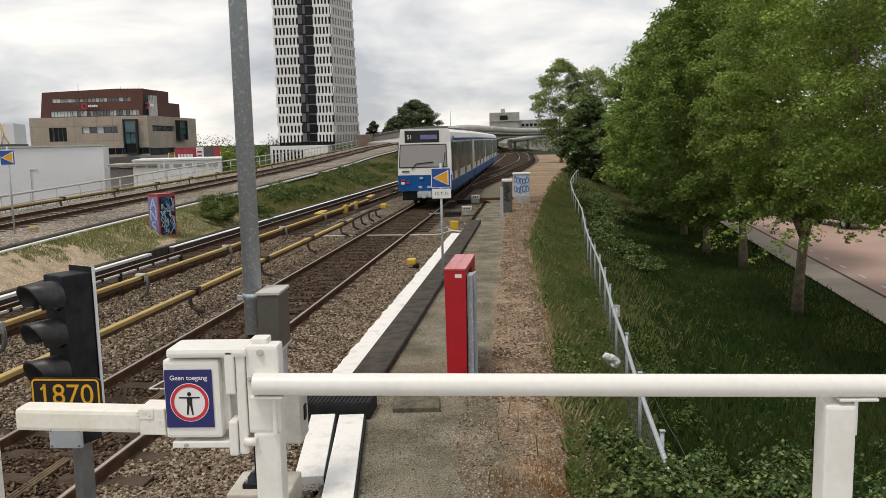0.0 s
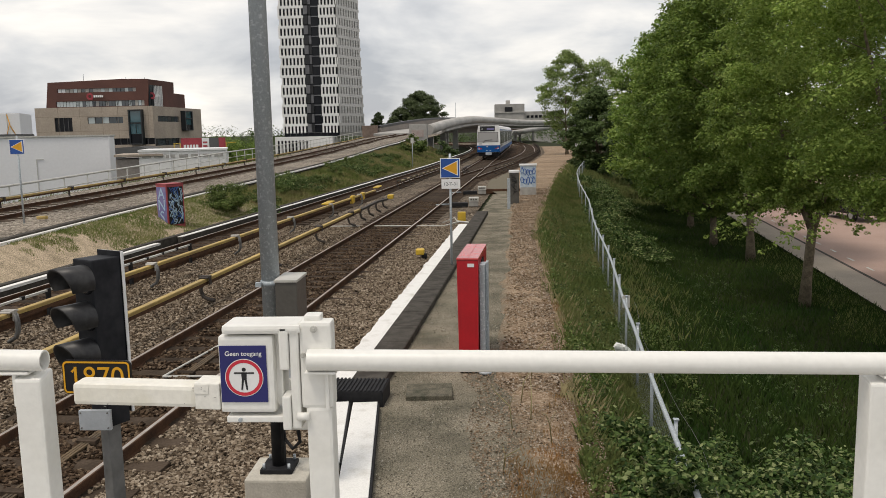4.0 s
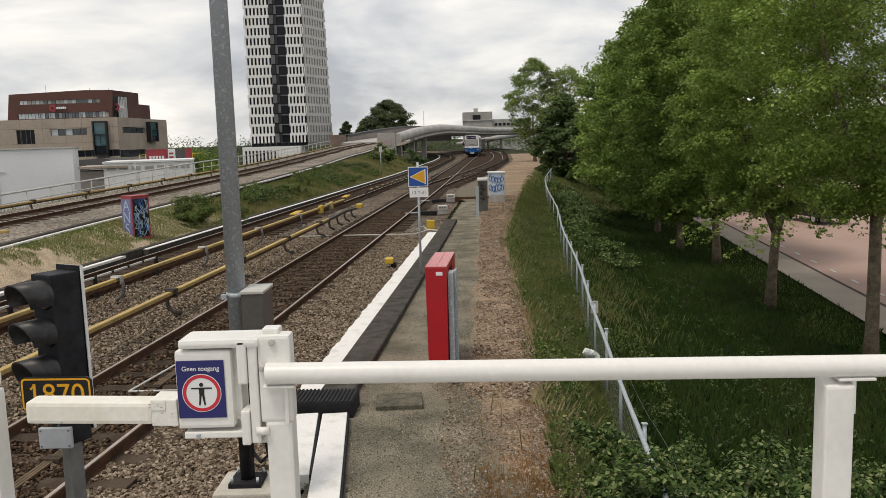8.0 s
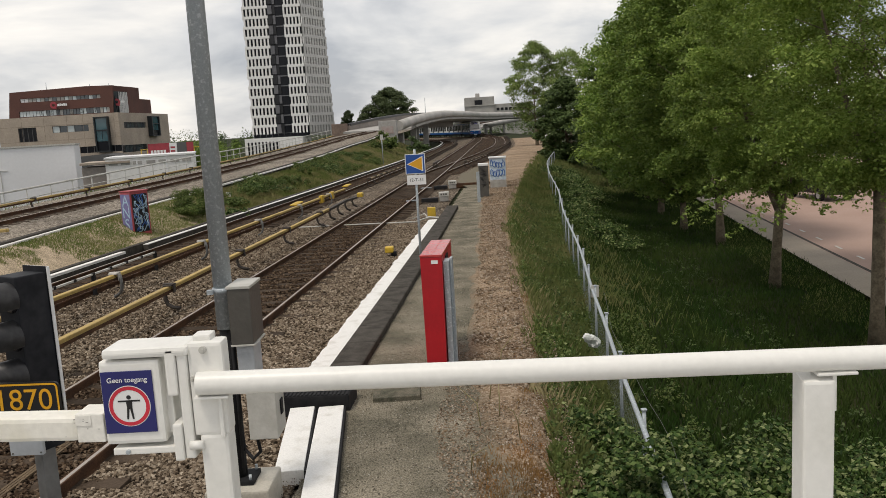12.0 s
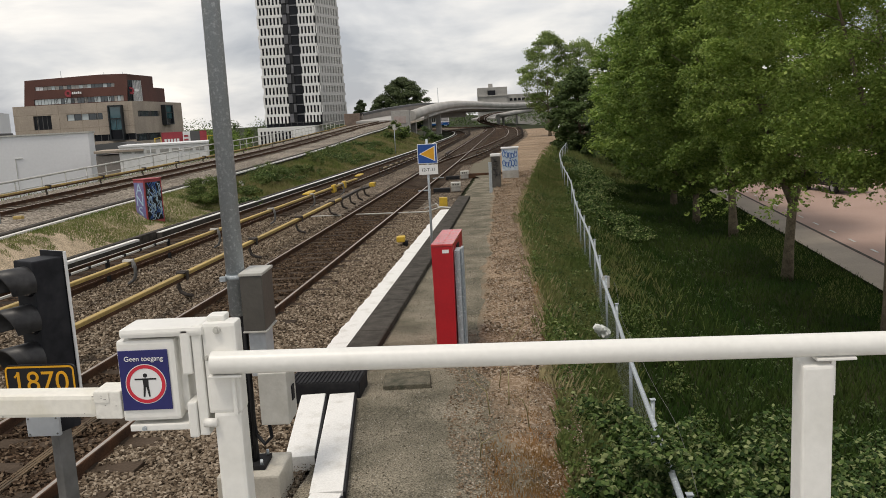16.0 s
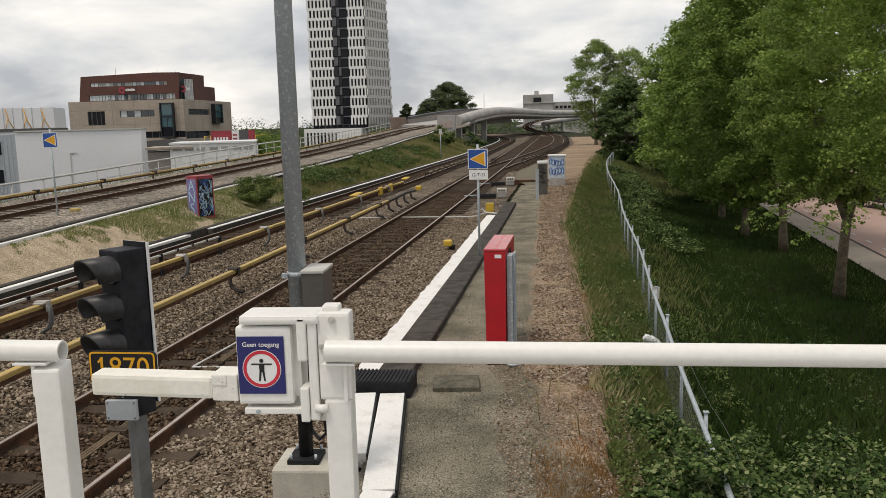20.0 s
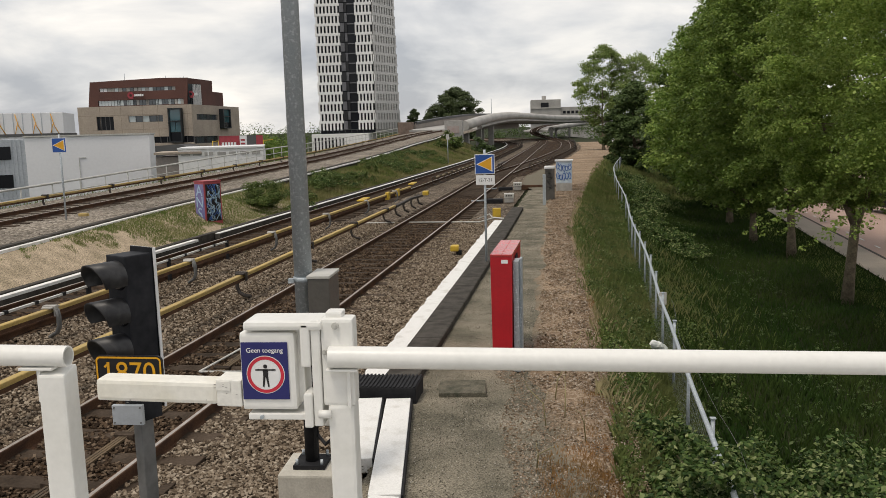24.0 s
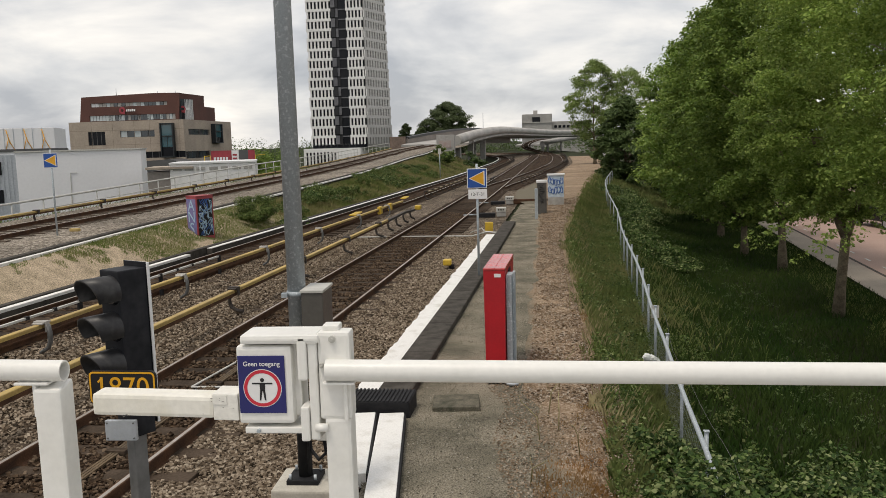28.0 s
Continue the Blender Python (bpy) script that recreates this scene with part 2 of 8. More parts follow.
def blend_gravel(m, col):
    """Grey trodden gravel near the path, orange shoulder further out, with a ragged change."""
    nt = m.node_tree
    N, L = nt.nodes.new, nt.links.new
    b = nt.nodes["Principled BSDF"]
    src = b.inputs["Base Color"].links[0].from_socket
    co, sep, n = N("ShaderNodeTexCoord"), N("ShaderNodeSeparateXYZ"), N("ShaderNodeTexNoise")
    L(co.outputs["Object"], sep.inputs[0])
    L(co.outputs["Object"], n.inputs["Vector"])
    n.inputs["Scale"].default_value, n.inputs["Detail"].default_value = 1.1, 5
    a = N("ShaderNodeMath")
    a.operation = "MULTIPLY_ADD"
    a.inputs[1].default_value = -0.0395
    L(sep.outputs[1], a.inputs[0])
    L(sep.outputs[0], a.inputs[2])
    c = N("ShaderNodeMath")
    c.operation = "MULTIPLY_ADD"
    c.inputs[1].default_value = 0.9
    L(n.outputs["Fac"], c.inputs[0])
    L(a.outputs[0], c.inputs[2])
    near, cut, add = N("ShaderNodeMath"), N("ShaderNodeMath"), N("ShaderNodeMath")
    near.operation, cut.operation, add.operation = "SUBTRACT", "MAXIMUM", "MULTIPLY_ADD"
    near.inputs[0].default_value, cut.inputs[1].default_value, add.inputs[1].default_value = 10.5, 0.0, -0.21
    L(sep.outputs[1], near.inputs[1])
    L(near.outputs[0], cut.inputs[0])
    L(cut.outputs[0], add.inputs[0])
    L(c.outputs[0], add.inputs[2])
    r = N("ShaderNodeMapRange")
    r.inputs[1].default_value, r.inputs[2].default_value = 0.82, 1.12
    L(add.outputs[0], r.inputs[0])
    mx = N("ShaderNodeMixRGB")
    mx.inputs[1].default_value = (*col, 1)
    L(r.outputs[0], mx.inputs[0])
    L(src, mx.inputs[2])
    L(mx.outputs[0], b.inputs["Base Color"])


blend_gravel(M["dirt"], (0.165, 0.146, 0.109))
M["sand"] = mat("dry_sand", (0.44, 0.35, 0.25), (0.29, 0.235, 0.16), 0.95, scale=2.2, fine=34, var=0.75, bump=0.4, lo=0.38, hi=0.7, spec=0.12)
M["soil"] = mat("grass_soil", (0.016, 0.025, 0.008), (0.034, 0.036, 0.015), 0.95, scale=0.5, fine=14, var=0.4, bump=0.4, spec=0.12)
# Green darkened so the meadow carries the shade of the trees.
M["grass"] = mat("tree_shade_grass", (0.023, 0.052, 0.009), (0.047, 0.072, 0.016), 0.8, scale=0.5, fine=8, var=0.3, bump=0, spec=0.12)
M["verge"] = mat("thin_grass", (0.135, 0.19, 0.046), (0.22, 0.235, 0.085), 0.85, scale=0.7, fine=8, var=0.3, bump=0, spec=0.12)
M["withered"] = mat("withered_plants", (0.37, 0.19, 0.07), (0.24, 0.155, 0.065), 0.9, scale=1.6, fine=20, var=0.3, bump=0, spec=0.12)
M["slope"] = mat("slope_grass", (0.135, 0.17, 0.045), (0.30, 0.255, 0.125), 0.85, scale=0.5, fine=6, var=0.3, bump=0, spec=0.12)
M["bank_green"] = mat("bank_grass", (0.088, 0.130, 0.033), (0.20, 0.20, 0.08), 0.8, scale=0.6, fine=8, var=0.3, bump=0, spec=0.12)
M["dry_grass"] = mat("dry_grass", (0.36, 0.31, 0.17), (0.22, 0.205, 0.095), 0.85, scale=0.8, fine=8, var=0.3, bump=0, spec=0.12)


def foliage_mat(name, cols, through, rough=0.55):
    """Leaves: each its own green, some light passing through."""
    m = bpy.data.materials.new(name)
    m.use_nodes = True
    nt = m.node_tree
    N, L = nt.nodes.new, nt.links.new
    g, ramp = N("ShaderNodeNewGeometry"), N("ShaderNodeValToRGB")
    e = ramp.color_ramp.elements
    e[0].color, e[1].color = (*cols[0], 1), (*cols[-1], 1)
    for k, c in enumerate(cols[1:-1]):
        e.new((k + 1) / (len(cols) - 1)).color = (*c, 1)
    L(g.outputs["Random Per Island"], ramp.inputs[0])
    co, n = N("ShaderNodeTexCoord"), N("ShaderNodeTexNoise")
    n.inputs["Scale"].default_value, n.inputs["Detail"].default_value = 0.45, 3
    L(co.outputs["Object"], n.inputs["Vector"])
    r = N("ShaderNodeMapRange")
    r.inputs[1].default_value, r.inputs[2].default_value, r.inputs[3].default_value, r.inputs[4].default_value = 0.3, 0.7, 0.75, 1.25
    L(n.outputs["Fac"], r.inputs[0])
    hsv = N("ShaderNodeHueSaturation")
    L(ramp.outputs[0], hsv.inputs["Color"])
    L(r.outputs[0], hsv.inputs["Value"])
    b = nt.nodes["Principled BSDF"]
    L(hsv.outputs[0], b.inputs["Base Color"])
    b.inputs["Roughness"].default_value = rough
    b.inputs["Specular IOR Level"].default_value = 0.3
    tr, mix = N("ShaderNodeBsdfTranslucent"), N("ShaderNodeMixShader")
    L(hsv.outputs[0], tr.inputs["Color"])
    mix.inputs[0].default_value = through
    L(b.outputs[0], mix.inputs[1])
    L(tr.outputs[0], mix.inputs[2])
    L(mix.outputs[0], nt.nodes["Material Output"].inputs["Surface"])
    return m


M["bramble"] = foliage_mat("bramble_leaves", [(0.022, 0.052, 0.010), (0.046, 0.092, 0.018), (0.095, 0.150, 0.034), (0.30, 0.34, 0.15)], 0.25, 0.7)
M["leaf"] = foliage_mat("tree_leaves", [(0.096, 0.168, 0.030), (0.144, 0.234, 0.043), (0.198, 0.294, 0.060), (0.276, 0.360, 0.090)], 0.38)
# Darker copy of the tree greens, shade put into the colour.
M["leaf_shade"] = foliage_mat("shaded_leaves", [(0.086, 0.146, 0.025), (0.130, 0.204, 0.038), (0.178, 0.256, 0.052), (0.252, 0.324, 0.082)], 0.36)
M["leaf_mid"] = foliage_mat("sunlit_leaves", [(0.095, 0.16, 0.028), (0.14, 0.22, 0.04), (0.19, 0.275, 0.055), (0.26, 0.34, 0.085)], 0.38)
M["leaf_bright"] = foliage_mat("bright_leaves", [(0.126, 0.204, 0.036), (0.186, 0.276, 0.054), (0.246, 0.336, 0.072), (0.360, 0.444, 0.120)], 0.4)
M["leaf_dark"] = foliage_mat("dark_leaves", [(0.05, 0.085, 0.026), (0.08, 0.125, 0.036), (0.12, 0.17, 0.055)], 0.35)
# Distance haze is put into this paler, greyer leaf green.
M["leaf_far"] = foliage_mat("hazed_leaves", [(0.075, 0.105, 0.045), (0.105, 0.14, 0.06), (0.15, 0.185, 0.085)], 0.35)
M["leaf_open"] = foliage_mat("open_leaves", [(0.144, 0.210, 0.060), (0.216, 0.294, 0.090), (0.312, 0.384, 0.132)], 0.45)
M["weed"] = foliage_mat("weed_leaves", [(0.045, 0.08, 0.016), (0.075, 0.12, 0.024), (0.12, 0.165, 0.04), (0.165, 0.185, 0.065)], 0.25, 0.7)
M["cane"] = mat("bramble_cane", (0.075, 0.08, 0.035), (0.10, 0.07, 0.04), 0.8, scale=6, var=0.2, bump=0)
M["bark"] = mat("bark", (0.20, 0.165, 0.115), (0.115, 0.094, 0.066), 0.95, scale=5, fine=22, var=0.3, bump=0.5, spec=0.12)
M["asphalt"] = mat("reddish_asphalt", (0.38, 0.255, 0.205), (0.42, 0.29, 0.24), 0.9, scale=0.4, fine=60, var=0.15, bump=0.1)
M["paving"] = mat("paving", (0.37, 0.31, 0.25), (0.31, 0.265, 0.215), 0.9, scale=0.8, fine=30, var=0.15, bump=0.1)
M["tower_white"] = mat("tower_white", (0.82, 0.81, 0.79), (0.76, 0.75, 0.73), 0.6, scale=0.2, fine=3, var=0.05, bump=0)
# Tower white darkened: the turned faces carry their shade in the colour.
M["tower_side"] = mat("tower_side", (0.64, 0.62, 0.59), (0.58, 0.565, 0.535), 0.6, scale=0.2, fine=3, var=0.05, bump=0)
M["recess_grey"] = mat("recess_grey", (0.16, 0.16, 0.17), (0.10, 0.10, 0.11), 0.6, scale=0.5, var=0.2, bump=0)
M["dark_glass"] = glass("dark_glass", (0.008, 0.009, 0.012), 0.25)
M["dark_glass"].node_tree.nodes["Principled BSDF"].inputs["Specular IOR Level"].default_value = 0.25
M["band_glass"] = glass("band_glass", (0.06, 0.075, 0.085), 0.1)
M["teal_glass"] = glass("teal_glass", (0.05, 0.12, 0.14), 0.08)
# The reflected sky is put into this pale pane colour.
M["painted_sky_glass"] = glass("painted_sky_glass", (0.50, 0.56, 0.56), 0.12)
# Near-black stands for the shade inside the office rooms.
M["room_dark"] = mat("room_dark", (0.035, 0.033, 0.032), rough=0.9, var=0.1, bump=0)
M["frame_black"] = mat("frame_black", (0.012, 0.017, 0.020), rough=0.5, var=0.1, bump=0)
M["tan_joint"] = mat("tan_joint", (0.26, 0.215, 0.17), rough=0.9, var=0.1, bump=0)
M["end_brick"] = mat("end_block", (0.23, 0.165, 0.13), (0.17, 0.125, 0.10), 0.9, scale=1.0, fine=6, var=0.2, bump=0)
# Pale tone stands for reflected sky and, on the tower, deep reveals.
M["pale_window"] = mat("pale_window", (0.40, 0.385, 0.35), (0.33, 0.32, 0.30), 0.4, scale=0.5, fine=3, var=0.1, bump=0)
M["brick"] = mat("brown_brick", (0.125, 0.053, 0.040), (0.095, 0.042, 0.033), 0.85, scale=0.3, fine=6, var=0.15, bump=0)
M["tan"] = mat("tan_cladding", (0.42, 0.35, 0.28), (0.34, 0.285, 0.23), 0.8, scale=0.35, fine=3, var=0.14, bump=0)
M["grey_panel"] = mat("grey_panel", (0.82, 0.82, 0.83), (0.78, 0.78, 0.79), 0.55, scale=0.2, fine=4, var=0.03, bump=0)
M["shed_white"] = mat("shed_white", (0.78, 0.77, 0.75), (0.66, 0.65, 0.62), 0.8, scale=1.2, fine=6, var=0.06, bump=0, lo=0.5, hi=0.75)
M["dark_panel"] = mat("dark_panel", (0.10, 0.10, 0.10), (0.085, 0.085, 0.085), 0.6, scale=0.3, var=0.06, bump=0)
M["steel_white"] = mat("weathered_white", (0.60, 0.60, 0.57), (0.45, 0.44, 0.40), 0.7, scale=1.5, var=0.12)
M["tube"] = mat("viaduct_parapet", (0.47, 0.45, 0.42), (0.36, 0.345, 0.32), 0.7, scale=0.25, fine=3, var=0.12, bump=0)
M["far_concrete"] = mat("far_concrete", (0.40, 0.385, 0.36), (0.31, 0.30, 0.28), 0.85, scale=0.3, fine=4, var=0.15, bump=0)
M["wall_concrete"] = mat("wall_concrete", (0.30, 0.265, 0.235), (0.23, 0.205, 0.185), 0.85, scale=0.3, fine=4, var=0.15, bump=0)
M["train_white"] = mat("train_white", (0.74, 0.74, 0.73), (0.66, 0.65, 0.62), 0.35, scale=1.2, var=0.04, bump=0)
M["train_blue"] = mat("train_blue", (0.004, 0.085, 0.29), (0.006, 0.070, 0.23), 0.5, scale=1.2, var=0.06, bump=0, spec=0.12)
# Grey base colour stands for the reflection on the cab's pane.
M["windscreen"] = glass("windscreen", (0.26, 0.25, 0.235), 0.15)
M["train_glass"] = glass("train_glass", (0.030, 0.032, 0.033), 0.22, 0.35)
M["door_grey"] = mat("door_grey", (0.20, 0.21, 0.215), (0.16, 0.17, 0.175), 0.45, scale=1.5, var=0.06, bump=0)
M["tail_red"] = mat("tail_red", (0.55, 0.02, 0.02), rough=0.3, var=0.03, bump=0)
M["graffiti_blue"] = mat("graffiti_blue", (0.025, 0.09, 0.33), (0.05, 0.16, 0.42), 0.5, scale=8, var=0.1, bump=0)
M["graffiti_light"] = mat("graffiti_light", (0.45, 0.60, 0.70), (0.30, 0.45, 0.58), 0.5, scale=8, var=0.1, bump=0)
M["graffiti_pink"] = mat("graffiti_pink", (0.42, 0.07, 0.08), (0.33, 0.06, 0.07), 0.55, scale=4, var=0.12, bump=0)
M["graffiti_violet"] = mat("graffiti_violet", (0.13, 0.14, 0.33), (0.22, 0.19, 0.36), 0.55, scale=5, var=0.12, bump=0)
M["graffiti_faded"] = mat("graffiti_faded", (0.36, 0.27, 0.25), (0.40, 0.36, 0.33), 0.8, scale=2.5, var=0.15, bump=0)
M["graffiti_pale"] = mat("graffiti_pale", (0.60, 0.68, 0.74), (0.42, 0.52, 0.62), 0.5, scale=9, var=0.1, bump=0)
M["graffiti_white"] = mat("painted_cabinet", (0.62, 0.66, 0.72), (0.45, 0.52, 0.62), 0.5, scale=6, var=0.1, bump=0)
M["bag"] = mat("plastic_bag", (0.72, 0.73, 0.70), (0.55, 0.58, 0.54), 0.4, scale=12, var=0.1)
M["hatch"] = mat("hatch_cover", (0.075, 0.075, 0.055), (0.155, 0.138, 0.105), 0.9, scale=9, fine=60, var=0.5, bump=0.4, spec=0.12)
M["car_paint"] = mat("car_paint", (0.02, 0.022, 0.026), rough=0.25, var=0.03, bump=0)
M["red_sign"] = mat("red_banner", (0.38, 0.045, 0.06), rough=0.5, var=0.05, bump=0)


# ---- mesh helpers ----
def part(name, bm, material, parent=None, label="", smooth=False):
    me = bpy.data.meshes.new(name)
    bm.normal_update()
    bm.to_mesh(me)
    bm.free()
    if smooth:
        me.polygons.foreach_set("use_smooth", [True] * len(me.polygons))
    for m in material if isinstance(material, (list, tuple)) else (material,):
        me.materials.append(m)
    ob = new(name, me)
    if parent:
        ob.parent = parent
    if label:
        ob["label"] = label
    return ob


def thing(name, label, category, m=None, group="", kind=""):
    ob = new(name)
    ob.empty_display_size = 0.2
    if m is not None:
        ob.matrix_basis = m
    return tagged(ob, label, category, group, kind)


def nb():
    return bmesh.new()


def box(bm, x0, x1, y0, y1, z0, z1, bevel=0.0, m=None, mi=0):
    vs = [bm.verts.new((x, y, z)) for x in (x0, x1) for y in (y0, y1) for z in (z0, z1)]
    fs = [bm.faces.new([vs[i] for i in f]) for f in ((0, 1, 3, 2), (4, 6, 7, 5), (0, 4, 5, 1), (2, 3, 7, 6), (0, 2, 6, 4), (1, 5, 7, 3))]
    for f in fs:
        f.material_index = mi
    if m is not None:
        bmesh.ops.transform(bm, matrix=m, verts=vs)
    if bevel:
        es = list({e for f in fs for e in f.edges})
        bmesh.ops.bevel(bm, geom=es, offset=bevel, segments=2, affect="EDGES", profile=0.6)
    return vs


def ring(p, d, r, n):
    d = Vector(d).normalized()
    a = d.orthogonal().normalized()
    b = d.cross(a)
    return [Vector(p) + r * (math.cos(2 * math.pi * k / n) * a + math.sin(2 * math.pi * k / n) * b) for k in range(n)]


def cyl(bm, p0, p1, r0, r1=None, n=12, caps=True, mi=0):
    r1 = r0 if r1 is None else r1
    d = Vector(p1) - Vector(p0)
    a = [bm.verts.new(v) for v in ring(p0, d, r0, n)]
    b = [bm.verts.new(v) for v in ring(p1, d, r1, n)]
    fs = [bm.faces.new((a[k], a[(k + 1) % n], b[(k + 1) % n], b[k])) for k in range(n)]
    for f in fs:
        f.smooth = True
    if caps:
        fs += [bm.faces.new(a[::-1]), bm.faces.new(b)]
    for f in fs:
        f.material_index = mi


def tube(bm, pts, radii, n=8, caps=True):
    pts = [Vector(p) for p in pts]
    if not isinstance(radii, (list, tuple)):
        radii = [radii] * len(pts)
    rows, ref = [], None
    for k, p in enumerate(pts):
        d = (pts[min(k + 1, len(pts) - 1)] - pts[max(k - 1, 0)]).normalized()
        ref = d.orthogonal().normalized() if ref is None else (ref - d * ref.dot(d)).normalized()
        o = d.cross(ref)
        rows.append([bm.verts.new(p + radii[k] * (math.cos(2 * math.pi * j / n) * ref + math.sin(2 * math.pi * j / n) * o)) for j in range(n)])
    for a, b in zip(rows, rows[1:]):
        for j in range(n):
            bm.faces.new((a[j], a[(j + 1) % n], b[(j + 1) % n], b[j])).smooth = True
    if caps:
        bm.faces.new(rows[0][::-1])
        bm.faces.new(rows[-1])


def sweep(bm, profile, pts, closed=True, mi=0):
    """A profile of (across, up) pairs, swept along a path of points."""
    pts = [Vector(p) for p in pts]
    rows = []
    for k, p in enumerate(pts):
        d = pts[min(k + 1, len(pts) - 1)] - pts[max(k - 1, 0)]
        side = Vector((d.y, -d.x, 0)).normalized()
        rows.append([bm.verts.new(p + side * u + Vector((0, 0, w))) for u, w in profile])
    n = len(profile)
    for a, b in zip(rows, rows[1:]):
        for j in range(n if closed else n - 1):
            f = bm.faces.new((a[j], b[j], b[(j + 1) % n], a[(j + 1) % n]))
            f.material_index = mi
    if closed:
        bm.faces.new(rows[0])
        bm.faces.new(rows[-1][::-1])


def lerp(table, y):
    """A smooth value from a table of (y, value) rows."""
    if y <= table[0][0]:
        a, b = table[0], table[1]
        return a[1] + (y - a[0]) * (b[1] - a[1]) / (b[0] - a[0])
    for k in range(len(table) - 1):
        if y <= table[k + 1][0]:
            p1, p2 = table[k], table[k + 1]
            p0 = table[k - 1] if k else (2 * p1[0] - p2[0], 2 * p1[1] - p2[1])
            p3 = table[k + 2] if k + 2 < len(table) else (2 * p2[0] - p1[0], 2 * p2[1] - p1[1])
            h = p2[0] - p1[0]
            m1, m2 = (p2[1] - p0[1]) / (p2[0] - p0[0]) * h, (p3[1] - p1[1]) / (p3[0] - p1[0]) * h
            t = (y - p1[0]) / h
            return (2 * t**3 - 3 * t**2 + 1) * p1[1] + (t**3 - 2 * t**2 + t) * m1 + (3 * t**2 - 2 * t**3) * p2[1] + (t**3 - t**2) * m2
    a, b = table[-2], table[-1]
    return b[1] + (y - b[0]) * (b[1] - a[1]) / (b[0] - a[0])


def steps(a, b, d):
    n = max(1, round((b - a) / d))
    return [a + (b - a) * k / n for k in range(n + 1)]


def text(name, body, size, material, parent, m, label="", align="CENTER", thick=0.0006):
    cu = bpy.data.curves.new(name, "FONT")
    cu.body, cu.size, cu.align_x, cu.align_y, cu.extrude = body, size, align, "CENTER", thick
    tmp = bpy.data.objects.new(name, cu)
    scene.collection.objects.link(tmp)
    me = bpy.data.meshes.new_from_object(tmp.evaluated_get(bpy.context.evaluated_depsgraph_get()))
    bpy.data.objects.remove(tmp)
    me.materials.clear()
    me.materials.append(material)
    ob = new(name, me)
    ob.parent = parent
    ob.matrix_basis = m
    if label:
        ob["label"] = label
    return ob


# ---- the plan: lines of the place, x as a function of y ----
T1 = ((-20, -5.4), (0, -4.08), (20, -2.76), (40, -1.5), (58, -0.4), (77, 0.62), (112, 2.46), (150, 4.5), (168, 5.35), (182, 5.8), (195, 5.85), (207, 5.1), (217, 3.4), (228, 0.4), (235, -1.6), (243, -4.5), (252, -8.3), (270, -15.2), (300, -22.5), (340, -27.5), (400, -33.0), (520, -45.0))
BRANCH = ((52, -0.78), (58, -0.1), (66, 1.1), (81, 3.15), (95, 4.8), (115, 6.8), (149, 8.8), (175, 9.6), (195, 9.3), (212, 7.6), (225, 5.6), (235, 4.9), (248, 5.3), (262, 7.0), (280, 10.5), (310, 19.0))
T2 = ((-20, -10.95), (0, -9.25), (25, -7.1), (50, -4.9), (75, -3.0), (102, -1.6), (122, -0.6), (145, -0.2), (165, -0.9), (185, -2.8), (210, -7.0), (240, -14.0))
T3 = ((-20, -16.3), (0, -15.4), (24, -14.75), (48, -13.8), (70, -13.6), (88, -14.0), (100, -14.2), (112, -13.4), (120, -12.0), (130, -10.5), (142, -8.0), (155, -6.0), (190, -1.6))
DECK = ((104, -9.6), (109, -8.6), (112, -7.2), (118, -6.0), (130, -4.75), (155, -1.85), (186, 1.6))
EDGE3 = ((-20, -11.7), (18, -10.9), (26, -10.8), (40, -10.2), (64, -9.6), (90, -9.8), (112, -9.0))
GRASS = ((-20, 1.4), (7, 1.85), (9.5, 2.0), (12.6, 2.2), (17, 2.34), (23.8, 2.52), (28, 2.78), (47, 4.8), (78, 8.5), (110, 13.0), (160, 19.0))
FENCE = ((-4, 1.7), (5, 2.36), (7.5, 2.57), (9.7, 2.75), (11.8, 2.95), (13.9, 3.13), (18.6, 3.6), (25.6, 4.16), (33.5, 4.95), (45, 5.87), (57, 7.07), (75, 9.6))


Z3 = ((5, 0.49), (100, 1.77), (112, 2.2), (120, 2.5), (130, 2.9), (142, 3.4), (155, 3.8), (190, 4.1))


def z3(y):
    """Height of the raised track beside the line, climbing onto the viaduct."""
    return lerp(Z3, min(max(y, 5), 190))


def z_line(y):
    """The line falls away gently."""
    return -0.0026 * max(0.0, y - 60)


def z_branch(y):
    """The branch climbs behind the viaduct."""
    return z_line(min(y, 170)) + 3.4 * smooth(190, 290, y)


def smooth(a, b, x):
    t = min(1, max(0, (x - a) / (b - a)))
    return t * t * (3 - 2 * t)


def terrain(x, y):
    zl = z_line(y) - 0.24
    t3 = lerp(T3, min(y, 105))
    e3 = lerp(EDGE3, min(y, 112))
    t2 = lerp(T2, min(y, 150)) - 1.5
    g = lerp(GRASS, min(y, 160))
    if x < t2:
        up = z3(min(y, 116)) - 0.42
        z = zl + (up - zl) * smooth(t2, e3, x)
        z += (-4.6 - z) * smooth(t3 - 4.2, t3 - 12, x)
        low = zl + (-4.6 - zl) * smooth(t2 - 3, t2 - 12, x)
        z += (low - z) * smooth(113, 124, y)
        return z
    f = g + 0.95
    low = -2.05 - 0.8 * smooth(60, 140, y)
    z = zl + (-0.75 - zl) * smooth(g - 0.1, f, x)
    z += (low + 0.75) * smooth(f, f + 4.6, x)
    return z


def dirt_z(x, y):
    """The shoulder's surface, running down into the bank at its edge."""
    g = lerp(GRASS, min(y, 160))
    k = smooth(g - 0.45, g + 0.35, x)
    return (1 - k) * (z_line(y) - 0.035) + k * (terrain(x, y) - 0.01)


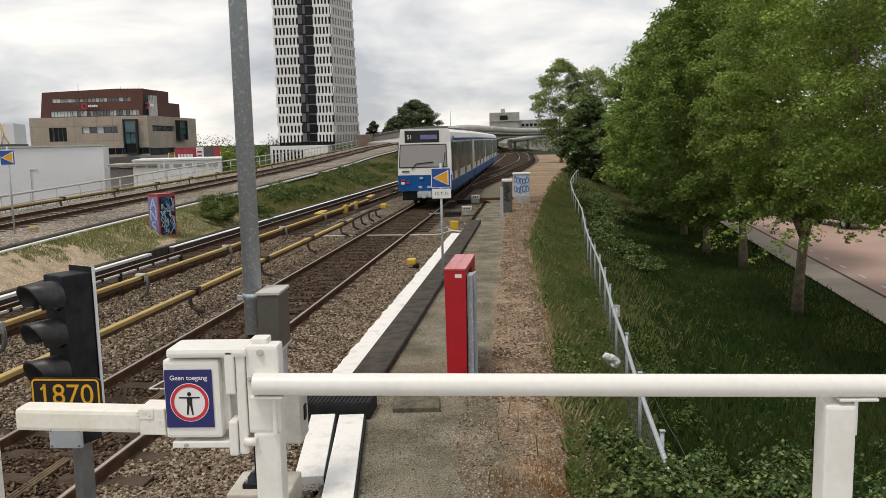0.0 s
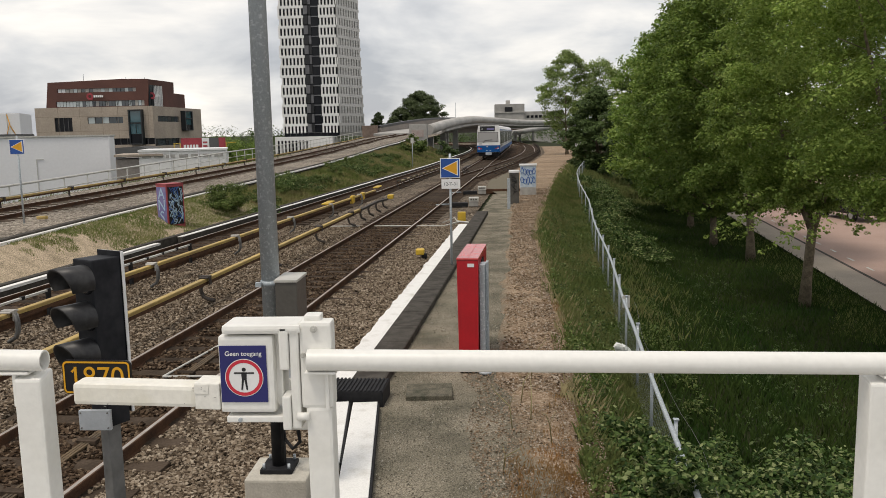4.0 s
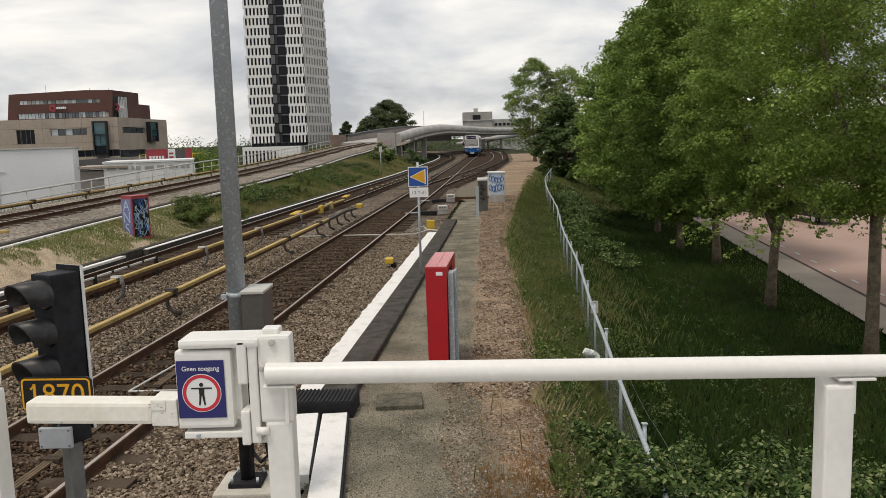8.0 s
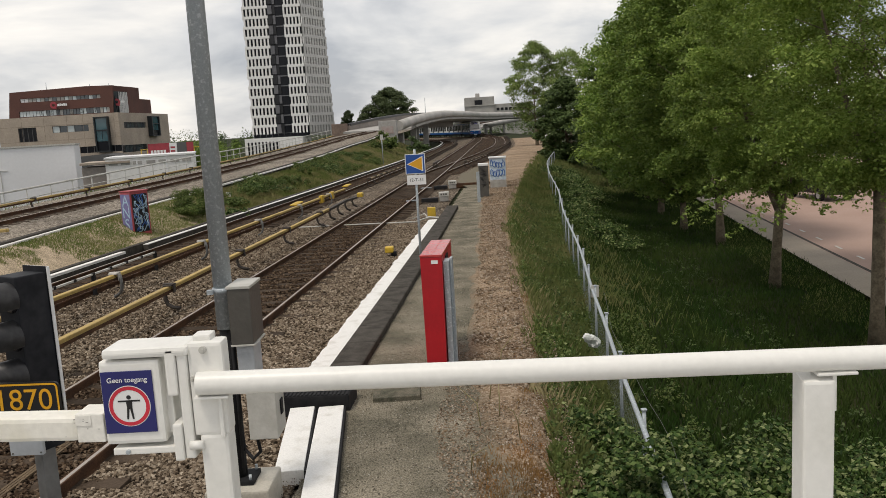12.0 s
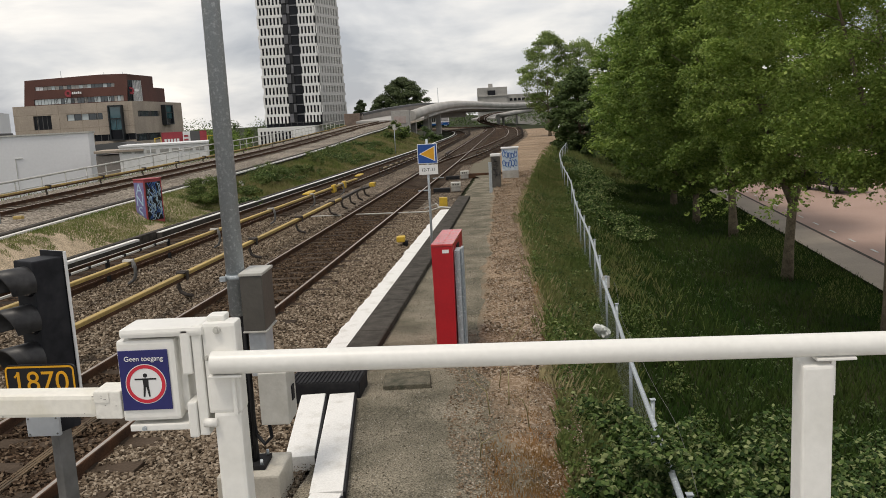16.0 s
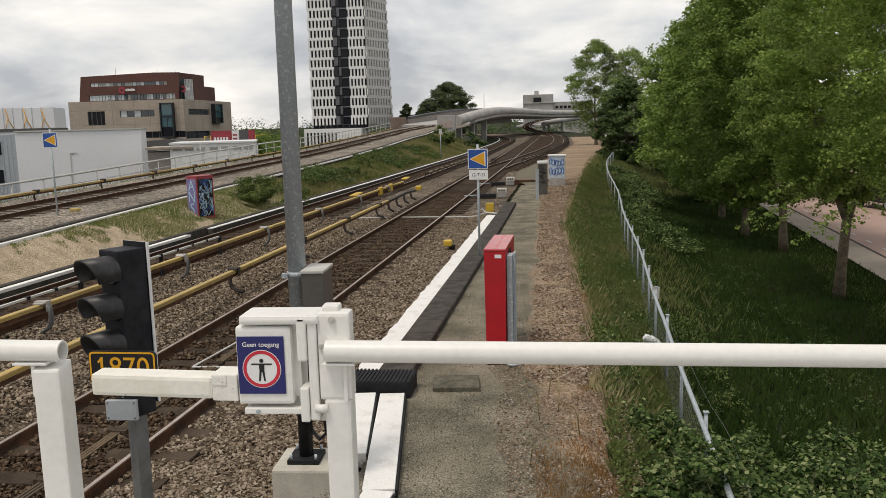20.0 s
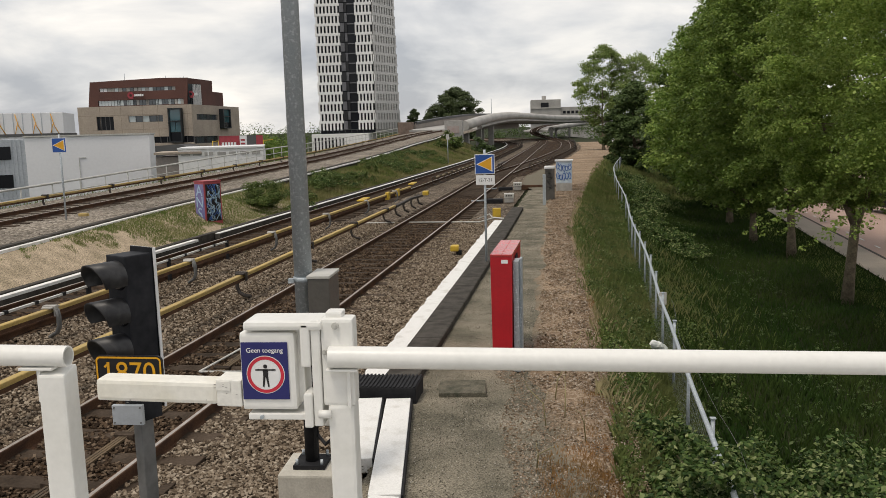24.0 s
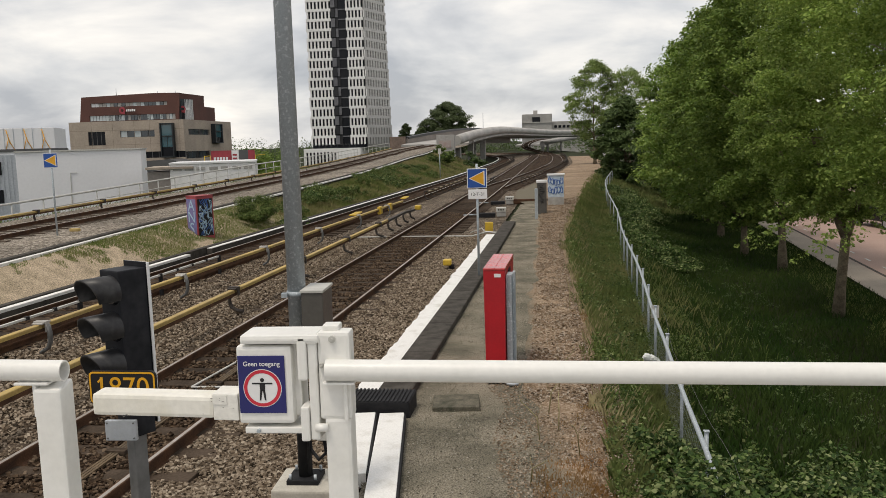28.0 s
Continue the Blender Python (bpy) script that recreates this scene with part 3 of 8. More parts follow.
def surface(x, y):
    g = lerp(GRASS, min(y, 160))
    return max(terrain(x, y), dirt_z(x, y)) if g - 2.4 < x < g + 0.4 else terrain(x, y)


def strip(name, left, right, ys, height, material, cols=3, wob=0.0, label="", category="", kind="structure", seed=0):
    """A sheet between two lines, with edges that may waver."""
    bm = nb()
    rows = []
    for y in ys:
        a, b = left(y), right(y)
        if wob:
            a += wob * noise.noise((seed, y * 1.3, 0)) + 0.5 * wob * noise.noise((seed, y * 5.1, 4))
            b += wob * noise.noise((seed + 9, y * 1.3, 0)) + 0.5 * wob * noise.noise((seed + 9, y * 5.1, 4))
        rows.append([bm.verts.new((a + (b - a) * k / cols, y, height(a + (b - a) * k / cols, y))) for k in range(cols + 1)])
    for p, q in zip(rows, rows[1:]):
        for k in range(cols):
            bm.faces.new((p[k], p[k + 1], q[k + 1], q[k])).smooth = True
    return tagged(part(name, bm, material), label, category, kind=kind)


# ---- ground ----
def make_ground():
    xs = [-2500, -1200, -600, -300, -150, -90, -60, -45, -36] + steps(-30, 16, 0.5) + [18, 21, 25, 30, 40, 60, 100, 200, 500, 1200, 2500]
    ys = [-60, -30, -15] + steps(-8, 40, 0.7) + steps(41, 120, 1.6) + steps(124, 190, 5) + [200, 230, 260, 300, 360, 450, 600, 900, 1500, 3000]
    bm = nb()
    rows = []
    for y in ys:
        row = []
        for x in xs:
            yy = min(y, 190)
            z = terrain(x, yy)
            if y > 190:
                z += (-4.6 - z) * smooth(190, 420, y) * (1 if abs(x) > 30 else 0.35)
            row.append(bm.verts.new((x, y, z)))
        rows.append(row)
    for p, q in zip(rows, rows[1:]):
        for k in range(len(xs) - 1):
            bm.faces.new((p[k], p[k + 1], q[k + 1], q[k])).smooth = True
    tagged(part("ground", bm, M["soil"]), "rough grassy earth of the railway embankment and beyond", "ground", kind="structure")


make_ground()
near = steps(-40, -3, 3) + steps(-2, 45, 0.35) + steps(46, 120, 1.2) + steps(122, 300, 4)
strip("ballast_bed", lambda y: lerp(T2, y) - 1.45, lambda y: max(lerp(T1, y) + 2.45 + 0.55 * (y < 9.7), (lerp(BRANCH, y) + 2.3) if 52 < y < 200 else -99),
      near, lambda x, y: z_line(y) - 0.16 + 0.025 * noise.noise((x * 2.5, y * 2.5, 0)), M["ballast"], 14, 0.05, "grey-brown broken stone ballast under the tracks", "ballast", seed=1)


def path_side(y):
    """Where the grey path gives way to the orange gravel."""
    return 0.51 + 0.0395 * y + 0.11 * max(0.0, 10.5 - y)


def path_wander(y):
    return 0.2 * noise.noise((3.1, y * 0.55, 4)) + 0.12 * noise.noise((8.3, y * 1.7, 2))


strip("gravel_path", lambda y: lerp(T1, y) + 2.6 + 0.42 * (y < 9.7), lambda y: path_side(y) + 0.15 + path_wander(y), steps(1, 52, 0.2),
      lambda x, y: z_line(y) - 0.05 - (0.14 * (1 - smooth(lerp(T1, y) + 2.55, lerp(T1, y) + 3.0, x)) if y > 31 else 0) + 0.015 * noise.noise((x * 1.5, y * 1.5, 3)), M["path"], 8, 0.10, "trodden grey gravel service path beside the track", "path", seed=2)
strip("dirt_strip", lambda y: max(path_side(y) - 0.35 - 1.0 * smooth(38, 47, y), (lerp(BRANCH, y) + 2.2) if y > 54 else -99), lambda y: lerp(GRASS, y) + 0.36, steps(1, 60, 0.3) + steps(61, 160, 2),
      lambda x, y: dirt_z(x, y) - 0.055 * (1 - smooth(path_side(y) - 0.15 + path_wander(y), path_side(y) + 0.15 + path_wander(y), x)) * (1 - smooth(38, 44, y)) + 0.02 * noise.noise((x * 2, y * 2, 5)) * (1 - smooth(40, 60, y)), M["dirt"], 14, 0.12, "orange-brown gravel shoulder along the path", "gravel", seed=3)
strip("raised_ballast", lambda y: lerp(T3, y) - 2.6, lambda y: lerp(EDGE3, y) - 0.2 if y < 104 else lerp(DECK, y), steps(-40, 0, 4) + steps(2, 116, 0.8) + steps(118, 186, 3), lambda x, y: z3(y) - 0.14 + 0.02 * noise.noise((x * 2, y * 2, 8)),
      M["ballast_pale"], 8, 0.1, "grey ballast under the raised track", "ballast", seed=4)


def verge_z(x, y):
    """Sand between the tracks, banked up to the edging of the raised track."""
    z = terrain(x, y) + 0.13 - 0.25 * smooth(34, 42, y)
    bank = min(0.15, max(0.0, z3(y) - 0.135 - z)) * (1 - smooth(34, 42, y))
    return z + bank * (1 - smooth(lerp(EDGE3, y) + 0.1, lerp(EDGE3, y) + 1.9, x))


strip("sandy_verge", lambda y: lerp(EDGE3, y) + 0.1, lambda y: lerp(T2, y) - 1.75, steps(4, 42, 0.4), lambda x, y: verge_z(x, y) + 0.02 * noise.noise((x * 2, y * 2, 2)),
      M["sand"], 20, 0.05, "dry sandy verge with thin grass between the tracks", "verge", seed=5)
foot = lambda y: 11.2 + 0.117 * (y - 20)
strip("road", lambda y: foot(y) + 1.3, lambda y: foot(y) + 20, steps(-10, 160, 3), lambda x, y: terrain(x, min(y, 160)) + 0.03, M["asphalt"], 4, 0,
      "reddish asphalt road below the embankment", "road")
strip("pavement", foot, lambda y: foot(y) + 1.15, steps(-10, 160, 3), lambda x, y: terrain(x, min(y, 160)) + 0.13, M["paving"], 2, 0.03,
      "worn paved footway beside the road", "pavement")
strip("kerb", lambda y: foot(y) + 1.155, lambda y: foot(y) + 1.29, steps(-10, 160, 3), lambda x, y: terrain(x, min(y, 160)) + 0.14, M["dark_kerb"], 1, 0,
      "dark concrete kerb of the footway", "kerb")
marks = thing("road_marking", "dashed white line along the edge of the road", "road marking", kind="structure")
for k in range(20):
    y = 12 + k * 2.2
    bm = nb()
    bm.faces.new([bm.verts.new((foot(v) + o, v, terrain(foot(v) + 2, v) + 0.045)) for v, o in ((y, 1.9), (y, 1.99), (y + 0.7, 1.99), (y + 0.7, 1.9))])
    part("dash", bm, M["steel_white"], marks)


# ---- tracks ----
RAIL = ((-0.07, -0.15), (-0.07, -0.135), (-0.012, -0.12), (-0.012, -0.045), (-0.036, -0.035), (-0.036, 0.0), (0.036, 0.0), (0.036, -0.035), (0.012, -0.045), (0.012, -0.12), (0.07, -0.135), (0.07, -0.15))


def line_points(table, off, a, b, d, zf):
    out = []
    for y in steps(a, b, d):
        x = lerp(table, y)
        sl = (lerp(table, y + 0.5) - lerp(table, y - 0.5))
        n = math.hypot(1, sl)
        out.append(Vector((x + off / n, y - off * sl / n, zf(y))))
    return out


def track(label, table, a, b, zf, d=2.0, near_end=45):
    t = thing("railway_track", label, "track", kind="structure")
    for side in (-0.752, 0.752):
        pts = line_points(table, side, a, b, d, zf)
        bm = nb()
        sweep(bm, RAIL, pts)
        r = part("rail", bm, M["rust"], t, "rust-brown steel rail")
        bm = nb()
        sweep(bm, ((-0.021, 0.001), (-0.018, 0.004), (0.018, 0.004), (0.021, 0.001)), pts)
        part("running_surface", bm, M["rail_top"], r, "polished rail head")
    bm = nb()
    box(bm, -1.25, 1.25, -0.13, 0.13, -0.24, -0.118, 0.012)
    me = None
    y = a
    k = 0
    bmf = nb()
    while y < b:
        p = line_points(table, 0, y, y + 0.1, 0.1, zf)
        ang = math.atan2(p[1].x - p[0].x, p[1].y - p[0].y)
        m = pose(p[0].x, p[0].y, p[0].z, 0, 0, -math.degrees(ang))
        if y < near_end:
            if me is None:
                o = part("sleeper", bm, M["sleeper"], t)
                me = o.data
            else:
                o = new("sleeper", me)
                o.parent = t
            o.matrix_basis = m
        else:
            box(bmf, -1.25, 1.25, -0.13, 0.13, -0.24, -0.13, 0, m)
        y += 0.63
        k += 1
    part("far_sleepers", bmf, M["sleeper"], t)["kind"] = "stuff"
    return t


track("rusty rails of the near track on dark sleepers in ballast", T1, -38, 345, z_line)
track("rusty track on the far side of the conductor rails", T2, -38, 235, z_line)
track("rusty raised track climbing to the viaduct", T3, -38, 180, z3, near_end=34)
track("rusty track branching off and curving behind the viaduct", BRANCH, 56, 305, z_branch, near_end=0)

# ---- near things: railing, gate, signal ----
def make_railing(name, label, x0, x1, posts, y, z0, z1, open_end):
    t = thing(name, label, "railing", pose(x0 if open_end == "l" else x1, y, 1.45))
    o = Vector(t.location)

    def add(name, bm, parent, label=""):
        for v in bm.verts:
            v.co -= o
        return part(name, bm, M["white_paint"], parent, label)
    a, b = Vector((x0, y, z0)), Vector((x1, y, z1))
    r = 0.0256
    bm = nb()
    cyl(bm, a, b, r, n=24, caps=False)
    cyl(bm, a, b, r - 0.004, n=24, caps=False)
    e = a if open_end == "l" else b
    va, vb = ([bm.verts.new(v) for v in ring(e, b - a, q, 24)] for q in (r, r - 0.004))
    for k in range(24):
        bm.faces.new((va[k], va[(k + 1) % 24], vb[(k + 1) % 24], vb[k]))
    add("top_rail", bm, t, "round white painted handrail tube")
    k = 1 if open_end == "l" else -1
    for px in posts:
        zt = z0 + (z1 - z0) * (px - x0) / (x1 - x0) - r
        bm = nb()
        vs = box(bm, px - 0.034, px + 0.034, y - 0.022, y + 0.042, 1.45, zt - 0.004)
        for v in vs:
            if v.co.z > 2:
                v.co.x += 0.004 * k
                v.co.z -= 0.012 if v.co.y < y else 0.0
        bmesh.ops.bevel(bm, geom=bm.edges[:], offset=0.007, segments=2, affect="EDGES", profile=0.6)
        p = add("post", bm, t, "square white post")
        bm = nb()
        box(bm, min(px, px + k * 0.085), max(px, px + k * 0.085), y - 0.022, y + 0.035, zt - 0.0055, zt + 0.001, 0.002)
        add("saddle_plate", bm, p)
        bm = nb()
        box(bm, px + k * 0.038 - 0.0045, px + k * 0.038 + 0.0045, y - 0.016, y + 0.03, zt - 0.085, zt - 0.005, 0.002)
        add("side_tab", bm, p)
    return t


make_railing("platform_railing", "white painted tubular railing at the platform end", 0.437, 4.6, (1.756, 3.3, 4.5), 2.09, 2.5608, 2.509, "l")
make_railing("platform_railing", "white painted tubular railing beside the gate gap", -2.35, -0.205, (-0.238, -1.7), 2.1, 2.598, 2.5605, "r")


def make_gate():
    t = thing("barrier_gate", "white steel gate arm with lock box and no-entry sign", "gate", pose(0.458, 2.15, 1.45))
    o = Vector((0.458, 2.15, 1.45))

    def add(name, bm, m, parent=t, label=""):
        for v in bm.verts:
            v.co -= o
        return part(name, bm, m, parent, label)
    bm = nb()
    box(bm, 0.425, 0.488, 2.103, 2.165, 1.45, 2.44, 0.008)
    add("gate_post", bm, M["white_paint"], label="square white gate post")
    bm = nb()
    box(bm, 0.414, 0.492, 2.104, 2.16, 2.437, 2.648, 0.009)
    box(bm, 0.424, 0.464, 2.12, 2.165, 2.645, 2.661, 0.005)
    hinge = add("hinge_plate", bm, M["white_paint"], label="thick white painted hinge plate")
    for name, q in (("hinge_leaf", (0.391, 0.4135, 2.100, 2.165, 2.388, 2.645, 0.005)), ("upper_knuckle", (0.367, 0.390, 2.094, 2.16, 2.534, 2.640, 0.005)), ("saddle_plate", (0.43, 0.505, 2.074, 2.103, 2.529, 2.5345, 0.002)),
                    ("lower_knuckle", (0.369, 0.390, 2.094, 2.15, 2.386, 2.470, 0.005)), ("weld_strip", (0.474, 0.484, 2.094, 2.103, 2.434, 2.532, 0.004))):
        bm = nb()
        box(bm, *q)
        add(name, bm, M["white_paint"], hinge)
    bm = nb()
    cyl(bm, (0.404, 2.10, 2.419), (0.434, 2.10, 2.419), 0.010, n=14)
    add("hinge_pin", bm, M["white_paint"])
    for x, z, r in ((0.451, 2.632, 0.0085), (0.4235, 2.569, 0.006)):
        bm = nb()
        cyl(bm, (x, 2.105, z), (x, 2.098, z), r, n=10)
        cyl(bm, (x, 2.098, z), (x, 2.094, z), r * 0.5, n=6)
        add("bolt", bm, M["light_box"], label="painted bolt head")
    bm = nb()
    box(bm, 0.219, 0.353, 2.10, 2.20, 2.428, 2.617, 0.009)
    lock = add("lock_box", bm, M["white_paint"], label="white metal lock box")
    bm = nb()
    box(bm, 0.231, 0.420, 2.094, 2.20, 2.6215, 2.6435, 0.009)
    add("lid", bm, M["white_paint"], lock)
    bm = nb()
    box(bm, 0.345, 0.3675, 2.125, 2.19, 2.44, 2.62, 0.004)
    add("side_cover", bm, M["white_paint"], lock)
    bm = nb()
    box(bm, 0.232, 0.372, 2.10, 2.2, 2.404, 2.4195, 0.003)
    add("base_plate", bm, M["white_paint"], lock)
    bm = nb()
    cyl(bm, (0.266, 2.101, 2.412), (0.266, 2.094, 2.412), 0.005, n=8)
    add("base_bolt", bm, M["galv"], lock)

    def droop(bm):
        for v in bm.verts:
            v.co.z -= 0.03 * (v.co.x + 0.143)
        return bm
    bm = nb()
    box(bm, -0.143, 0.158, 2.10, 2.165, 2.449, 2.503, 0.010)
    arm = add("arm", droop(bm), M["cream_paint"], label="chipped cream-white square arm")
    bm = nb()
    box(bm, 0.157, 0.2185, 2.0985, 2.168, 2.447, 2.512, 0.003)
    add("sleeve", droop(bm), M["scuffed_paint"], label="scuffed white sleeve on the arm")
    bm = nb()
    box(bm, 0.1575, 0.192, 2.0965, 2.0982, 2.486, 2.509, 0.0006)
    add("patch_plate", droop(bm), M["scuffed_paint"], arm, "small plate over the sleeve's joint")
    rc = random.Random(2)
    for k in range(11):
        bm = nb()
        x, z = rc.choice([(rc.uniform(-0.13, 0.15), 2.4485), (rc.uniform(-0.12, 0.15), rc.uniform(2.452, 2.462)), (0.154 + rc.uniform(0, 0.004), rc.uniform(2.452, 2.50)), (rc.uniform(0.16, 0.21), rc.uniform(2.445, 2.51))])
        w, hh = rc.uniform(0.0015, 0.005), rc.uniform(0.0007, 0.002)
        bm.faces.new([bm.verts.new((x + w * math.cos(a) * rc.uniform(0.6, 1), 2.0962 if x > 0.155 else 2.0996, z + hh * math.sin(a) * rc.uniform(0.6, 1))) for a in (0, -1.0, -2.1, -3.1, -4.2, -5.2)])
        add("paint_chip", droop(bm), M["concrete"], arm, "bare chipped spot")
    # the sign
    bm = nb()
    box(bm, 0.2235, 0.3360, 2.0965, 2.0995, 2.4555, 2.5945, 0.0012)
    sign = add("sign", bm, M["sign_blue"], label="dark blue no-entry sign with red ring")
    c = Vector((0.2810, 2.0962, 2.5165)) - o
    for name, r0, r1, m, dy in (("white_disc", 0, 0.0462, "sign_white", 0.0), ("red_ring", 0.0365, 0.0445, "sign_red", 0.0006)):
        bm = nb()
        n = 40
        pa = [bm.verts.new((c.x + r1 * math.cos(2 * math.pi * k / n), c.y - dy, c.z + r1 * math.sin(2 * math.pi * k / n))) for k in range(n)]
        if r0:
            pb = [bm.verts.new((c.x + r0 * math.cos(2 * math.pi * k / n), c.y - dy, c.z + r0 * math.sin(2 * math.pi * k / n))) for k in range(n)]
            for k in range(n):
                bm.faces.new((pa[k], pb[k], pb[(k + 1) % n], pa[(k + 1) % n]))
        else:
            bm.faces.new(pa[::-1])
        part(name, bm, M[m], sign)
    bm = nb()
    y = c.y - 0.0008
    for q in (((-0.0245, 0.0135), (0.0245, 0.0135), (0.0245, 0.0098), (-0.0245, 0.0098)), ((-0.0066, 0.0105), (0.0066, 0.0105), (0.0058, -0.006), (-0.0058, -0.006)),
              ((-0.0060, -0.005), (-0.0004, -0.005), (-0.0044, -0.0295), (-0.0082, -0.0295)), ((0.0004, -0.005), (0.0060, -0.005), (0.0082, -0.0295), (0.0044, -0.0295))):
        bm.faces.new([bm.verts.new((c.x + a, y, c.z + b)) for a, b in reversed(q)])
    bm.faces.new([bm.verts.new((c.x + 0.0050 * math.cos(-k * 0.5236), y, c.z + 0.0200 + 0.0050 * math.sin(-k * 0.5236))) for k in range(12)])
    part("pictogram", bm, M["sign_black"], sign)
    text("lettering", "Geen toegang", 0.0158, M["sign_white"], sign, Matrix.Translation((c.x, c.y - 0.0003, c.z + 0.0585)) @ pose(0, 0, 0, 90))
    return t


make_gate()


def make_signal():
    """Built facing the camera's way (-y), turned a little."""
    t = thing("railway_signal", "black three-lamp railway signal with a numbered plate on a grey post", "signal", pose(-1.145, 4.36, -0.02, 0, 0, -30))
    bm = nb()
    box(bm, -0.10, 0.062, -0.06, 0.105, 1.90, 2.495, 0.008)
    part("housing", bm, M["signal_black"], t, "black signal housing")
    bm = nb()
    box(bm, -0.13, 0.066, 0.107, 0.115, 1.66, 2.52, 0.0)
    part("backboard", bm, M["signal_black"], t)
    bm = nb()
    box(bm, 0.0665, 0.075, 0.104, 0.119, 1.66, 2.52, 0.002)
    box(bm, -0.13, 0.066, 0.1155, 0.119, 1.66, 2.52, 0.0)
    part("board_edge", bm, M["sign_white"], t, "white edge of the backboard")
    for z in (2.385, 2.195, 2.005):
        bm = nb()
        n, rows = 20, []
        for k in range(n + 1):
            a = math.radians(-28 + 236 * k / n)
            front = -0.232 + 0.034 * (1 - math.sin(a))
            rows.append([(-0.008 + 0.089 * math.cos(a), y, z + 0.085 * math.sin(a)) for y in (-0.06, front)] + [(-0.008 + 0.082 * math.cos(a), y, z + 0.078 * math.sin(a)) for y in (front, -0.06)])
        vr = [[bm.verts.new(v) for v in r] for r in rows]
        for p, q in zip(vr, vr[1:]):
            for j in range(3):
                bm.faces.new((p[j], q[j], q[j + 1], p[j + 1])).smooth = j != 1
        v = part("visor", bm, M["visor_black"], t, "black hooded visor with a dull sheen")
        bm = nb()
        cyl(bm, (0, -0.058, z), (0, -0.075, z), 0.072, 0.06, 20)
        part("lens", bm, M["lens_dark"], v, "dark unlit lens")
    def rounded(hw, hh, r):
        return [(sx * (hw - r) + r * math.cos(math.radians(a)), sz * (hh - r) + r * math.sin(math.radians(a))) for sx, sz, a0 in ((1, 1, 0), (-1, 1, 90), (-1, -1, 180), (1, -1, 270)) for a in range(a0, a0 + 91, 18)]
    bm = nb()
    f, bk = ([bm.verts.new((u, y, w)) for u, w in rounded(0.175, 0.085, 0.026)] for y in (-0.006, 0.006))
    bm.faces.new(f)
    bm.faces.new(bk[::-1])
    for k in range(len(f)):
        bm.faces.new((f[k - 1], f[k], bk[k], bk[k - 1]))
    pl = part("number_plate", bm, M["sign_black"], t, "black plate with amber border")
    pl.matrix_basis = pose(0, 0, 0, 0, 0, 30) @ Matrix.Translation((0.112, -0.30, 1.955)) @ pose(0, 0, 0, 0, 0, -3)
    bm = nb()
    f, bk = ([bm.verts.new((u, -0.0085, w)) for u, w in q] for q in (rounded(0.170, 0.080, 0.022), rounded(0.161, 0.071, 0.014)))
    for k in range(len(f)):
        bm.faces.new((f[k - 1], f[k], bk[k], bk[k - 1]))
    part("border", bm, M["amber"], pl)
    bm = nb()
    bm.faces.new([bm.verts.new(v) for v in ((-0.108, -0.0078, 0.049), (-0.098, -0.0078, 0.049), (-0.122, -0.0078, 0.022), (-0.130, -0.0078, 0.030))][::-1])
    part("digit_flag", bm, M["amber"], pl)
    text("number", "1870", 0.142, M["amber"], pl, Matrix.Translation((0, -0.0075, -0.002)) @ pose(0, 0, 0, 90))
    bm = nb()
    box(bm, -0.082, 0.082, -0.012, 0.012, -0.053, 0.053, 0.003)
    bx = part("junction_plate", bm, M["alu"], t, "pale grey cover plate")
    bx.matrix_basis = pose(0, 0, 0, 0, 0, 30) @ Matrix.Translation((-0.005, -0.115, 1.674))
    for x in (-0.07, 0.07):
        for z in (-0.04, 0.04):
            bm = nb()
            cyl(bm, (x, -0.012, z), (x, -0.016, z), 0.005, n=6)
            part("screw", bm, M["grey_post"], bx)
    bm = nb()
    box(bm, -0.055, 0.085, -0.048, 0.08, 1.62, 1.90, 0.004)
    part("bracket", bm, M["signal_black"], t)
    bm = nb()
    box(bm, -0.005, 0.065, -0.04, 0.035, -0.2, 1.62, 0.005)
    part("post", bm, M["grey_post"], t, "weathered grey square post")


make_signal()


